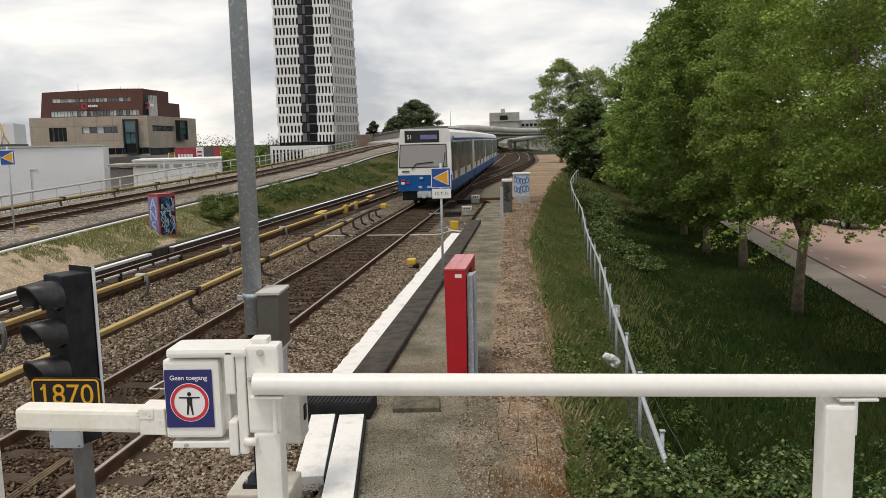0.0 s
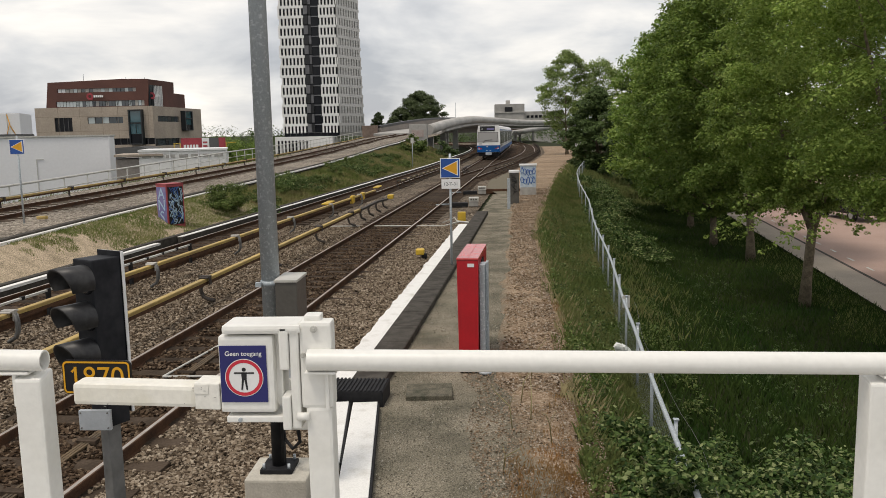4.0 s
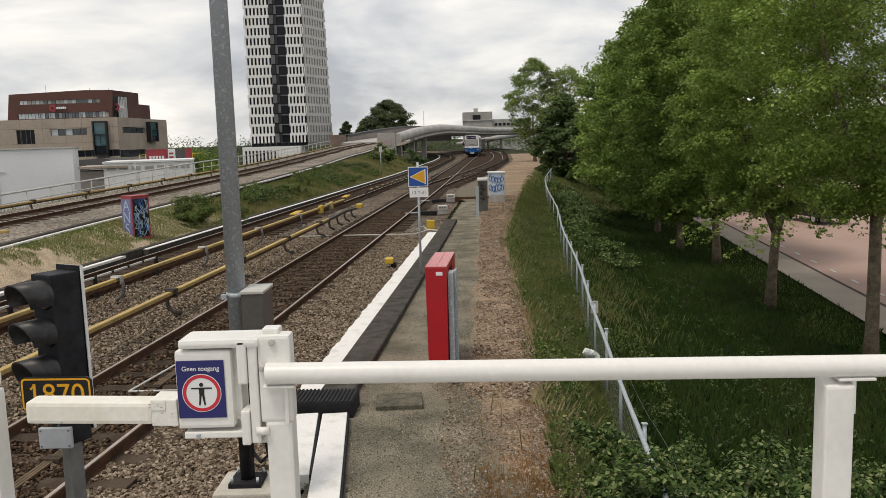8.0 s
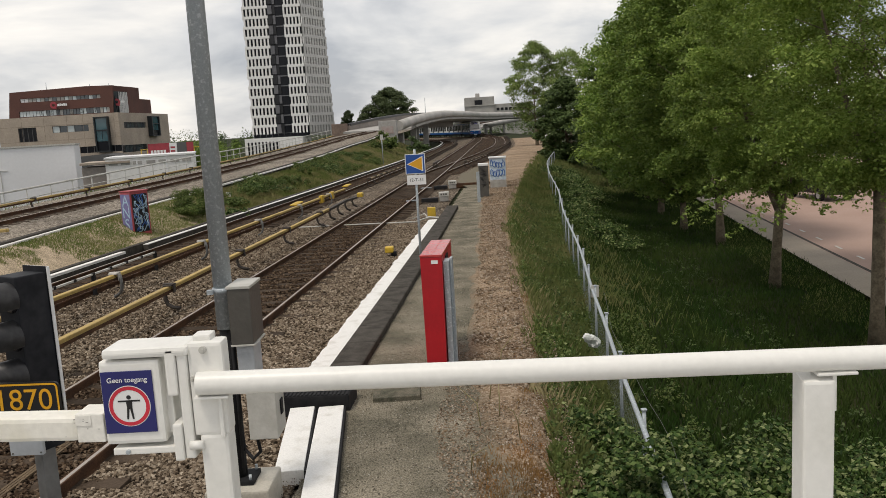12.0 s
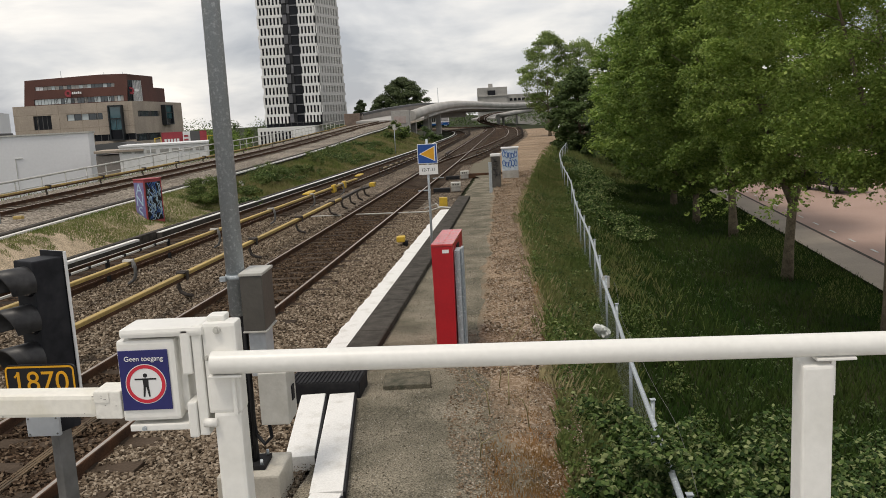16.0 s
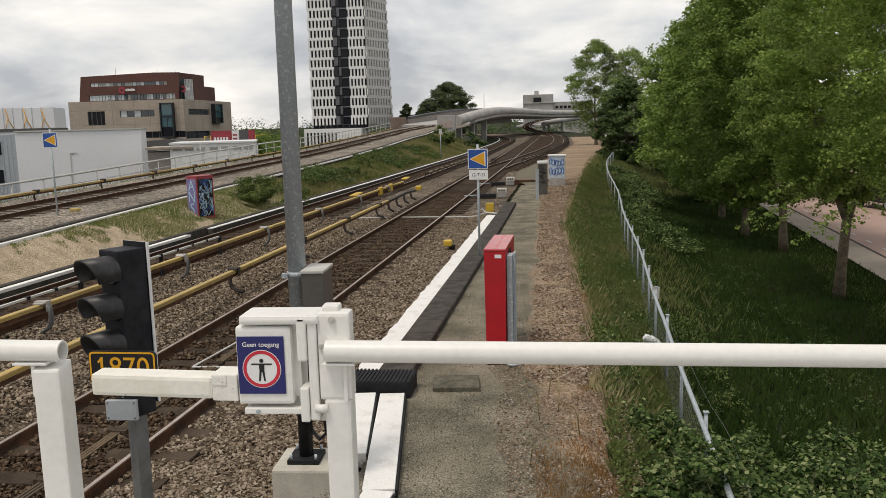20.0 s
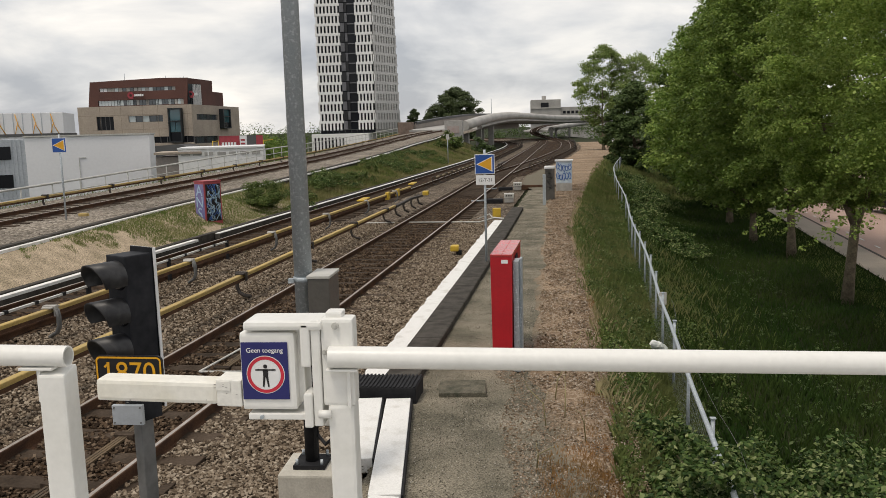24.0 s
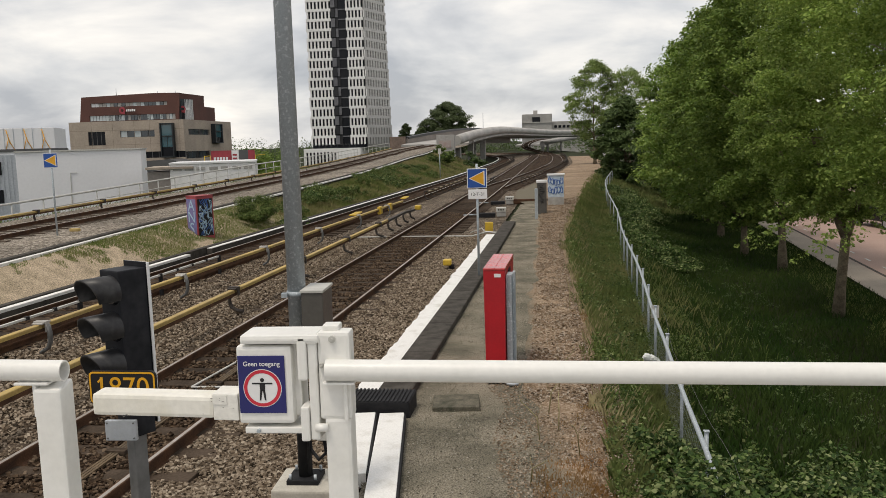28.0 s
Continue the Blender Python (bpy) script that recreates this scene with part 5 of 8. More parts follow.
def make_side_edges():
    """White-topped concrete edging by the far track and the raised track."""
    t = thing("far_edging", "concrete edging with a white band beside the far track", "edging", kind="structure")
    for a, b, w in ((3, 23.2, 0.15), (24.6, 62, 0.15), (62, 165, 0.15)):
        bm = nb()
        sweep(bm, ((-w, -0.3), (-w, 0.08), (0.0, 0.08), (0.0, -0.3)), line_points(T2, -1.03, a, b, 1.5, z_line))
        c = part("edge_beam", bm, M["dark_kerb"], t, "dark concrete beam")
        bm = nb()
        sweep(bm, ((-w, 0.081), (-w, 0.10), (0.006, 0.10), (0.006, 0.04), (0.001, 0.04), (0.001, 0.081)) if a < 20 else ((-w, 0.081), (-w, 0.10), (0.0, 0.10), (0.0, 0.081)), line_points(T2, -1.03, a, b, 1.5, z_line))
        part("white_band", bm, M["white_strip"], c, "white painted band")
    bm = nb()
    sweep(bm, ((-0.17, -0.3), (-0.17, 0.12), (0.0, 0.12), (0.0, -0.3)), line_points(T2, -1.222, 3, 60, 1.5, z_line))
    part("dark_coping", bm, M["dark_kerb"], t, "dark coping")
    t = thing("raised_edging", "concrete edging with a white band beside the raised track", "edging", kind="structure")
    bm = nb()
    sweep(bm, ((-0.02, -0.07), (-0.02, 0.0), (0.11, 0.0), (0.11, -0.07)), line_points(EDGE3, 0, 4, 112, 2, lambda y: z3(y) - 0.08))
    part("white_band", bm, M["white_strip"], t, "white painted band")
    bm = nb()
    sweep(bm, ((0.16, -0.5), (0.16, 0.05), (0.36, 0.05), (0.36, -0.5)), line_points(EDGE3, -0.382, 4, 112, 2, lambda y: z3(y) - 0.08))
    part("dark_coping", bm, M["dark_kerb"], t, "dark coping")


make_side_edges()


# ---- lineside cabinets and boxes ----
def make_graffiti_box():
    t = thing("graffiti_cabinet", "pink lineside cabinet covered in blue graffiti", "cabinet", pose(-9.55, 27.6, 0.02, 0, 0, -33))
    bm = nb()
    box(bm, -0.27, 0.27, -0.34, 0.34, 0, 1.48, 0.02)
    b = part("body", bm, M["graffiti_pink"], t)
    bm = nb()
    box(bm, -0.285, 0.285, -0.355, 0.355, 1.482, 1.51, 0.008)
    part("lid", bm, M["graffiti_pink"], t)
    bm = nb()
    box(bm, -0.24, 0.24, -0.347, -0.341, 0.18, 1.40)
    f = part("violet_panel", bm, M["graffiti_violet"], b)
    for k, ch in enumerate("ANS"):
        text("letter", ch, 0.52, M["graffiti_light"], f, Matrix.Translation((0.0, -0.349, 1.17 - 0.38 * k)) @ pose(0, 0, 0, 90))
    bm = nb()
    box(bm, 0.271, 0.277, -0.29, 0.29, 0.16, 1.40)
    f2 = part("dark_panel", bm, M["sign_black"], b)
    rnd = random.Random(4)
    for k in range(44):
        bm = nb()
        x, z = rnd.uniform(-0.22, 0.22), rnd.uniform(0.24, 1.32)
        pts = [(0.28, x, z)]
        for j in range(4):
            x = max(-0.27, min(0.27, x + rnd.uniform(-0.12, 0.12)))
            z = max(0.18, min(1.38, z + rnd.uniform(-0.17, 0.17)))
            pts.append((0.28, x, z))
        tube(bm, pts, 0.014, 4)
        part("stroke", bm, M["graffiti_light" if k % 3 else "graffiti_blue"], f2)


make_graffiti_box()


def make_grey_cabinets():
    t = thing("grey_cabinet", "grey lineside cabinet with blue graffiti and a pale lid", "cabinet", pose(2.95, 40.6, -0.1, 0, 0, -4))
    bm = nb()
    box(bm, -0.38, 0.38, -0.3, 0.3, 0, 0.42, 0.01)
    part("plinth", bm, M["concrete"], t, "concrete plinth")
    bm = nb()
    box(bm, -0.38, 0.38, -0.3, 0.3, 0.422, 1.45, 0.015)
    b = part("body", bm, M["graffiti_white"], t)
    bm = nb()
    box(bm, -0.42, 0.42, -0.34, 0.34, 1.452, 1.52, 0.015)
    part("lid", bm, M["sign_white"], t)
    rnd = random.Random(8)
    bm = nb()
    box(bm, -0.36, 0.36, -0.3035, -0.3005, 0.46, 1.42)
    part("pale_paint", bm, M["graffiti_pale"], b, "pale blue painted field")
    for r in range(2):
        for c in range(5):
            x0, z0 = -0.27 + 0.135 * c + rnd.uniform(-0.02, 0.02), 1.17 - 0.44 * r + rnd.uniform(-0.04, 0.04)
            a0 = rnd.uniform(0, 6)
            bm = nb()
            tube(bm, [(x0 + (0.045 + 0.05 * rnd.random()) * math.cos(a0 + j * 0.9), -0.309, z0 + (0.09 + 0.11 * rnd.random()) * math.sin(a0 + j * 0.9)) for j in range(9)], 0.019, 5)
            part("stroke", bm, M["graffiti_blue"], b, "blue graffiti stroke")
    for k in range(16):
        bm = nb()
        x, z = rnd.uniform(-0.32, 0.3), rnd.uniform(0.52, 1.36)
        tube(bm, [(x, -0.308, z), (x + rnd.uniform(-0.05, 0.05), -0.308, z + rnd.uniform(-0.09, 0.09)), (x + rnd.uniform(-0.07, 0.07), -0.308, z + rnd.uniform(-0.1, 0.1))], 0.010, 4)
        part("stroke", bm, M["rail_blue" if k % 2 else "graffiti_light"], b, "blue graffiti stroke")
    t = thing("slim_cabinet", "slim grey lineside cabinet with black scrawl", "cabinet", pose(2.12, 36.0, -0.1, 0, 0, -4))
    bm = nb()
    box(bm, -0.2, 0.2, -0.2, 0.2, 0, 1.35, 0.02)
    b = part("body", bm, M["grey_box"], t)
    bm = nb()
    box(bm, -0.22, 0.22, -0.22, 0.22, 1.352, 1.46, 0.02)
    part("lid", bm, M["sign_white"], t)
    rs = random.Random(6)
    for k in range(9):
        bm = nb()
        z0 = 1.24 - 0.09 * k
        tube(bm, [(rs.uniform(-0.15, 0.15), -0.207, z0 + rs.uniform(-0.07, 0.07)) for j in range(5)], 0.011, 4)
        part("stroke", bm, M["sign_black"], b)
    t = thing("marker_post", "grey steel marker post", "post", pose(1.82, 33.6, -0.1))
    bm = nb()
    box(bm, -0.06, 0.06, -0.03, 0.03, 0, 1.25, 0.005)
    part("post", bm, M["galv"], t)
    # small things beside the track
    t = thing("yellow_box", "small yellow lineside box", "box", pose(0.06, 29.2, -0.05))
    bm = nb()
    box(bm, -0.14, 0.14, -0.12, 0.12, 0, 0.33, 0.02)
    part("body", bm, M["yellow"], t)
    t = thing("yellow_marker", "yellow track magnet in the ballast", "marker", pose(-0.78, 21.2, -0.13))
    bm = nb()
    box(bm, -0.11, 0.10, -0.15, 0.15, 0.12, 0.26, 0.03)
    part("cap", bm, M["yellow"], t)
    bm = nb()
    cyl(bm, (0.10, 0, 0.0), (0.10, 0, 0.14), 0.075, n=12)
    part("base", bm, M["rubber"], t)
    for x, y, lab in ((0.40, 35.8, "pale numbered switch box beside a dark motor"), (0.74, 42.6, "pale switch box beside the track")):
        t = thing("switch_box", lab, "switch box", pose(x, y, -0.12), group="switch boxes")
        bm = nb()
        box(bm, -0.19, 0.19, -0.18, 0.18, 0, 0.2, 0.02)
        part("base", bm, M["concrete"], t)
        bm = nb()
        box(bm, -0.21, 0.21, -0.2, 0.2, 0.2, 0.38, 0.02)
        lid = part("lid", bm, M["light_box"], t)
        for j in range(3):
            bm = nb()
            box(bm, -0.14 + 0.1 * j, -0.07 + 0.1 * j, -0.204, -0.201, 0.26, 0.33)
            part("marking", bm, M["grey_box"], lid)
        bm = nb()
        box(bm, -0.95, -0.24, -0.25, 0.15, 0, 0.16, 0.02)
        part("motor", bm, M["rubber"], t, "dark switch motor")
        bm = nb()
        cyl(bm, (-1.6, -0.05, 0.08), (-1.05, -0.05, 0.1), 0.03, n=8)
        part("rod", bm, M["galv"], t)
    t = thing("cable_loop", "pale cables looped on the ground", "cable", pose(0, 0, 0))
    bm = nb()
    tube(bm, [(-2.9, 28.5, -0.09), (-1.6, 28.4, -0.09), (-0.5, 28.2, -0.08), (0.0, 28.5, 0.02), (0.5, 28.1, 0.0)], 0.025, 6)
    tube(bm, [(-0.6, 29.2, -0.08), (-0.2, 29.5, 0.05), (-0.1, 28.9, 0.0), (0.2, 28.4, 0.02), (0.5, 28.3, 0.0)], 0.02, 6)
    tube(bm, [(-4.5, 28.55, -0.09), (-3.4, 28.5, -0.09)], 0.025, 6)
    part("cable", bm, M["light_box"], t)
    t = thing("ground_bar", "dark steel bar lying across the ballast", "bar", pose(0, 0, 0))
    bm = nb()
    box(bm, 0.9, 3.0, 43.0, 43.14, -0.15, 0.08, 0.02)
    part("bar", bm, M["rust"], t)
    # painted guide frame between the rails near the signal
    t = thing("survey_frame", "thin pale frame lying between the rails", "frame", pose(0, 0, 0))
    bm = nb()
    c = lerp(T1, 11.5)
    for p, q in (((c - 0.15, 10.9, -0.1), (c + 0.55, 10.9, -0.1)), ((c - 0.15, 10.9, -0.1), (c + 0.25, 13.6, -0.1)), ((c + 0.25, 13.6, -0.1), (c + 0.95, 13.6, -0.1))):
        cyl(bm, p, q, 0.016, n=6)
    part("tube", bm, M["steel_white"], t)
    # stone by the raised track
    t = thing("stone", "pale yellow block lying in the ballast", "stone", pose(-12.5, 24.9, 0.66))
    bm = nb()
    box(bm, -0.14, 0.14, -0.09, 0.09, 0, 0.10, 0.03)
    part("block", bm, M["rail_cover"], t)


make_grey_cabinets()
make_track_sign("blue square sign with an amber arrow beside the raised track", -12.75, 24.3, 0.45, 2.62, 0.44, False)


def small_sign(x, y, z, h, label):
    t = thing("marker_sign", label, "sign", pose(x, y, z))
    bm = nb()
    cyl(bm, (0, 0, 0), (0, 0, h), 0.035, n=8)
    part("pole", bm, M["galv"], t)
    bm = nb()
    box(bm, -0.13, 0.13, -0.04, -0.036, h - 0.45, h, 0.0)
    part("plate", bm, M["light_box"], t)


small_sign(-5.3, 73.0, 0.0, 2.5, "thin grey marker sign on the grass slope")
t = thing("marker_stick", "small white marker on a stick", "marker", pose(-9.3, 38.0, 0.12))
bm = nb()
cyl(bm, (0, 0, 0), (0, 0, 0.5), 0.02, n=6)
part("stick", bm, M["galv"], t)
bm = nb()
box(bm, -0.10, 0.10, -0.03, -0.022, 0.28, 0.50, 0.0)
part("plate", bm, M["light_box"], t)


# ---- fences ----
def make_mesh_fence():
    t = thing("chain_fence", "galvanised chain-link fence with a round top rail", "fence")
    ys = steps(-2, 74, 1.0)
    top = [Vector((lerp(FENCE, y), y, 0.24 - 0.004 * max(0, y - 50))) for y in ys]
    sm = []
    for k, p in enumerate(top):
        a = top[max(0, k - 3):k + 4]
        sm.append(Vector((p.x, p.y, sum(q.z for q in a) / len(a))))
    bm = nb()
    tube(bm, sm, 0.026, 8)
    part("top_rail", bm, M["galv"], t, "shiny round top rail")
    k = 0
    for i in [k for k in range(0, len(sm), 2) if k < 30 or k % 4 == 0]:
        p = sm[i]
        bm = nb()
        cyl(bm, (p.x + 0.045, p.y, terrain(p.x, p.y) - 0.1), (p.x + 0.045, p.y, p.z + (0.07 if p.y < 24 else 0.01)), 0.02, n=8)
        q = part("post", bm, M["galv"], t, "grey steel fence post")
        bm = nb()
        box(bm, p.x + 0.018, p.x + 0.072, p.y - 0.027, p.y + 0.027, p.z + (0.07 if p.y < 24 else 0.01), p.z + (0.085 if p.y < 24 else 0.025), 0.006)
        part("cap", bm, M["galv"], q)
    bm = nb()
    for a, b in zip(sm, sm[1:]):
        if a.y > 30:
            continue
        n = 11 if a.y < 18 else 6
        za, zb = terrain(a.x, a.y) + 0.03, terrain(b.x, b.y) + 0.03
        r = 0.0035
        for j in range(-n, n):
            for s in (1, -1):
                t0, t1 = j / n, (j + n) / n
                lo, hi = max(0.0, t0), min(1.0, t1)
                if hi <= lo:
                    continue
                u = [(v - t0) / (t1 - t0) for v in (lo, hi)]
                if s < 0:
                    u = [1 - q for q in u]
                P = [a.lerp(b, w) for w in (lo, hi)]
                Z = [(za + (zb - za) * w) for w in (lo, hi)]
                e = [Vector((P[i].x, P[i].y, Z[i] + (P[i].z - Z[i]) * u[i])) for i in (0, 1)]
                d = Vector((0, 0, r))
                bm.faces.new([bm.verts.new(v) for v in (e[0] - d, e[1] - d, e[1] + d, e[0] + d)])
    o = part("wire_mesh", bm, M["galv"], t, "diamond wire mesh")
    o["kind"] = "stuff"
    bm = nb()
    p = sm[16]
    box(bm, p.x - 0.02, p.x + 0.10, p.y - 0.01, p.y + 0.01, p.z - 0.12, p.z + 0.08)
    part("tag_plate", bm, M["light_box"], t, "pale plate wired to the fence")
    bm = nb()
    tube(bm, [(lerp(FENCE, y) + 0.12 + 0.05 * math.sin(y), y, terrain(lerp(FENCE, y), y) + 0.95 + 0.05 * math.sin(2 * y)) for y in steps(6, 14, 0.6)], 0.0018, 5)
    part("loose_wire", bm, M["grey_post"], t)


make_mesh_fence()


def make_rail_fence():
    t = thing("pipe_fence", "weathered white pipe fence beyond the raised track", "fence")
    pts = line_points(T3, -3.2, 6, 116, 2.0, lambda y: z3(y) + 0.72 - 0.34 * (1 - smooth(22, 62, y)))
    for dz, r in ((0.0, 0.042), (-0.4, 0.02)):
        bm = nb()
        tube(bm, [p + Vector((0, 0, dz)) for p in pts], r, 8)
        part("pipe", bm, M["steel_white"], t)
    for p in pts:
        bm = nb()
        cyl(bm, (p.x, p.y, p.z - 1.2), (p.x, p.y, p.z), 0.03, n=6)
        part("post", bm, M["steel_white"], t)


make_rail_fence()


def make_bag():
    t = thing("plastic_bag", "crumpled pale plastic bag on the grass", "bag", pose(2.76, 11.75, 0.0))
    bm = nb()
    bmesh.ops.create_icosphere(bm, subdivisions=3, radius=0.085)
    for v in bm.verts:
        n = noise.noise(v.co * 14 + Vector((3, 1, 2))) + 0.5 * noise.noise(v.co * 34)
        v.co *= 1 + 0.8 * n
        v.co.z *= 1.1
    part("film", bm, M["bag"], t)


make_bag()


# ---- plants ----
def foliage(name, clumps, per, size, material, parent, seed, label="", flat=0.55, shell=0.35):
    """Leaves gathered in clumps: each a small folded blade, facing out and up."""
    rg = np.random.default_rng(seed)
    C = np.repeat(np.array([c for c, r in clumps], float), per, axis=0)
    Rr = np.repeat(np.array([r for c, r in clumps], float), per)[:, None]
    n = len(C)
    d = rg.normal(size=(n, 3))
    d /= np.linalg.norm(d, axis=1)[:, None]
    P = C + d * np.array([1, 1, flat]) * Rr * (shell + (1 - shell) * rg.random((n, 1)))
    N = d * 0.5 + rg.normal(size=(n, 3)) * 0.45 + np.array([0, 0, 0.75])
    N /= np.linalg.norm(N, axis=1)[:, None]
    A = np.cross(N, rg.normal(size=(n, 3)))
    A /= np.linalg.norm(A, axis=1)[:, None]
    B = np.cross(N, A)
    s = size * rg.uniform(0.6, 1.35, (n, 1))
    V = np.stack([P - A * 0.5 * s, P + B * 0.36 * s - N * 0.06 * s, P + A * 0.55 * s, P - B * 0.36 * s - N * 0.06 * s], axis=1)
    me = bpy.data.meshes.new(name)
    me.from_pydata(V.reshape(-1, 3).tolist(), [], np.arange(4 * n).reshape(-1, 4).tolist())
    me.materials.append(material)
    ob = new(name, me)
    if parent:
        ob.parent = parent
    if label:
        ob["label"] = label
    return ob


def make_tree(label, x, y, height, spread, trunk_r, seed, leaf_mat="leaf", n_clumps=160, per=130, size=0.13, low=0.2, lean=0.0, shift=0.0, open_=0.0, point=0.5, fork=0.0):
    """A tapered trunk, limbs, and clumps of leaves inside an uneven dome that starts at low times the height."""
    rnd = random.Random(seed)
    z0 = terrain(x, min(y, 190)) - 0.1
    t = thing("tree", label, "tree", pose(x, y, z0), group="trees on the bank")
    bm = nb()
    pts, rad = [], []
    for k in range(9):
        f = k / 8
        pts.append(((lean + shift * 0.6) * f * f + 0.12 * math.sin(3 * f + seed), 0.12 * math.cos(4 * f + seed) - 0.1, height * 0.66 * f))
        rad.append(trunk_r * (1.3 if k == 0 else 1.0) * (1 - (0.55 if fork else 0.88) * f))
    if fork:
        i = fork / (height * 0.66) * 8
        tip = Vector(pts[int(i)]).lerp(Vector(pts[int(i) + 1]), i % 1)
        for dx, dy in ((-0.75, 0.4), (0.5, -0.3), (0.1, 0.9)):
            tube(bm, [tip - Vector((0, 0, 0.15)), tip + Vector((dx * 0.45, dy * 0.4, 0.75)), tip + Vector((dx * 0.9, dy * 0.9, 2.1)), tip + Vector((dx * 1.5, dy * 1.6, 4.2))], [trunk_r * 0.72, trunk_r * 0.5, trunk_r * 0.34, trunk_r * 0.1], 8)
        pts, rad = [p for p in pts if p[2] < fork - 0.05] + [tuple(tip)], [r for p, r in zip(pts, rad) if p[2] < fork - 0.05] + [trunk_r * 0.85]
        tube(bm, pts, rad, 10)
        top = tip + Vector((shift * 0.4, 0, height * 0.45))
        pts = [Vector((0, 0, 0)).lerp(tip, k / 3) if k < 3 else tip.lerp(top, (k - 3) / 5) for k in range(9)]
    else:
        tube(bm, pts, rad, 10)
    trunk = part("trunk", bm, M["bark"], t, "grey-brown bark trunk")
    zl, zh = height * low, height
    zc, hz = (zl + zh) / 2, (zh - zl) / 2
    for k in range(16):
        f = rnd.uniform(0.5 if fork else max(0.16, low * 0.8), 0.85)
        i = min(7, int(f * 8))
        p = Vector(pts[i]).lerp(Vector(pts[i + 1]), f * 8 - i)
        a = k * 2.4 + rnd.uniform(-0.4, 0.4)
        L = spread * (1.05 - 0.6 * abs(f - 0.4) / 0.5) * rnd.uniform(0.7, 0.95)
        q = p + Vector((math.cos(a) * L * 0.5, math.sin(a) * L * 0.5, L * 0.3))
        e = p + Vector((math.cos(a) * L, math.sin(a) * L, L * rnd.uniform(0.3, 0.7)))
        bm = nb()
        tube(bm, [p, q, e], [trunk_r * 0.4 * (1.1 - f), trunk_r * 0.22 * (1.1 - f), 0.01], 6)
        part("limb", bm, M["bark"], trunk)
    clumps = []
    while len(clumps) < n_clumps:
        u = rnd.uniform(-1, 1)
        a = rnd.uniform(0, 6.283)
        w = math.sqrt(max(0, 1 - u * u)) if u < 0 else (1 - u ** (1 + point)) ** 0.75
        edge = 1 + 0.28 * noise.noise((math.cos(a) * 1.6 + seed, math.sin(a) * 1.6, u * 2.2))
        q = math.sqrt(rnd.uniform(0.08, 1.0)) * edge
        c = (shift * (0.3 + 0.35 * u) + spread * w * q * math.cos(a), spread * w * q * math.sin(a), zc + hz * u * (0.97 + 0.1 * (edge - 1)))
        if open_ and noise.noise((c[0] * 0.42 + seed, c[1] * 0.42, c[2] * 0.42)) < open_ - 0.35:
            continue
        clumps.append((c, spread * rnd.uniform(0.13, 0.27) * (0.72 if n_clumps > 400 else 1.0)))
    if fork:
        twigs = []
        for k in range(30):
            a, q = rnd.uniform(0, 6.283), spread * rnd.uniform(0.25, 0.95)
            x0, y0, z1 = shift * 0.1 + q * math.cos(a), q * math.sin(a), zl + rnd.uniform(-0.1, 0.6)
            for j in range(5):
                twigs.append(((x0 + 0.16 * j * math.cos(a) + rnd.uniform(-0.08, 0.08), y0 + 0.16 * j * math.sin(a) + rnd.uniform(-0.08, 0.08), z1 - 0.11 * j), rnd.uniform(0.08, 0.18)))
        foliage("hanging_twig", twigs, 13, size * 1.1, M[leaf_mat], t, seed + 50, "loose leafy twigs hanging under the crown")
    foliage("crown", clumps, per, size, M[leaf_mat], t, seed, "dense crown of small leaves")
    return t


make_tree("broad bright green tree with a forked trunk on the bank", 9.72, 23.97, 13.0, 3.2, 0.145, 1, "leaf_bright", n_clumps=620, per=270, size=0.078, low=0.215, shift=1.7, fork=2.4)
make_tree("leafy tree beside the pavement", 9.3, 17.4, 12.5, 3.3, 0.145, 2, "leaf_bright", n_clumps=560, per=300, size=0.066, low=0.27, shift=1.0, fork=3.6)
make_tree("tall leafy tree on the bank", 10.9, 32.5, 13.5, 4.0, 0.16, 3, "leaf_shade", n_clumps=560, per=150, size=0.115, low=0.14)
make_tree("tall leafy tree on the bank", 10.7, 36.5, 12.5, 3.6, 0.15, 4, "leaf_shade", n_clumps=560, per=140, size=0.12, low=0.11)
make_tree("leafy tree along the row", 11.3, 42.9, 11.6, 4.0, 0.16, 5, n_clumps=460, per=130, size=0.145, low=0.09)
make_tree("bright yellow-green tree along the row", 12.3, 50.5, 11.2, 4.1, 0.22, 6, "leaf_bright", n_clumps=220, per=180, size=0.20, low=0.05)
make_tree("bright yellow-green tree along the row", 13.6, 60.0, 10.5, 3.9, 0.22, 17, "leaf_bright", n_clumps=200, per=160, size=0.22, low=0.04)
make_tree("dark tree beyond the fence", 14.6, 72.0, 10.5, 3.4, 0.25, 7, "leaf_dark", 200, 130, 0.25, 0.02)
make_tree("dark bushy tree beyond the fence", 11.4, 80.0, 8.0, 3.1, 0.25, 8, "leaf_dark", 240, 150, 0.24, 0.0, point=0.15)
make_tree("tall open tree with clear limbs", 11.0, 105.0, 12.7, 3.8, 0.22, 9, "leaf_open", 230, 95, 0.19, 0.25, open_=0.34)
make_tree("tall open tree with clear limbs", 15.7, 108.0, 13.4, 4.0, 0.22, 10, "leaf_open", 220, 90, 0.19, 0.25, open_=0.34)
make_tree("round dark tree far behind the viaduct", -18.8, 262.0, 19.5, 7.6, 0.5, 11, "leaf_far", 330, 240, 0.40, 0.12, point=1.2)
make_tree("small dark tree far behind the viaduct", -32.0, 266.0, 13.6, 3.4, 0.4, 12, "leaf_far", 130, 170, 0.36, 0.2)
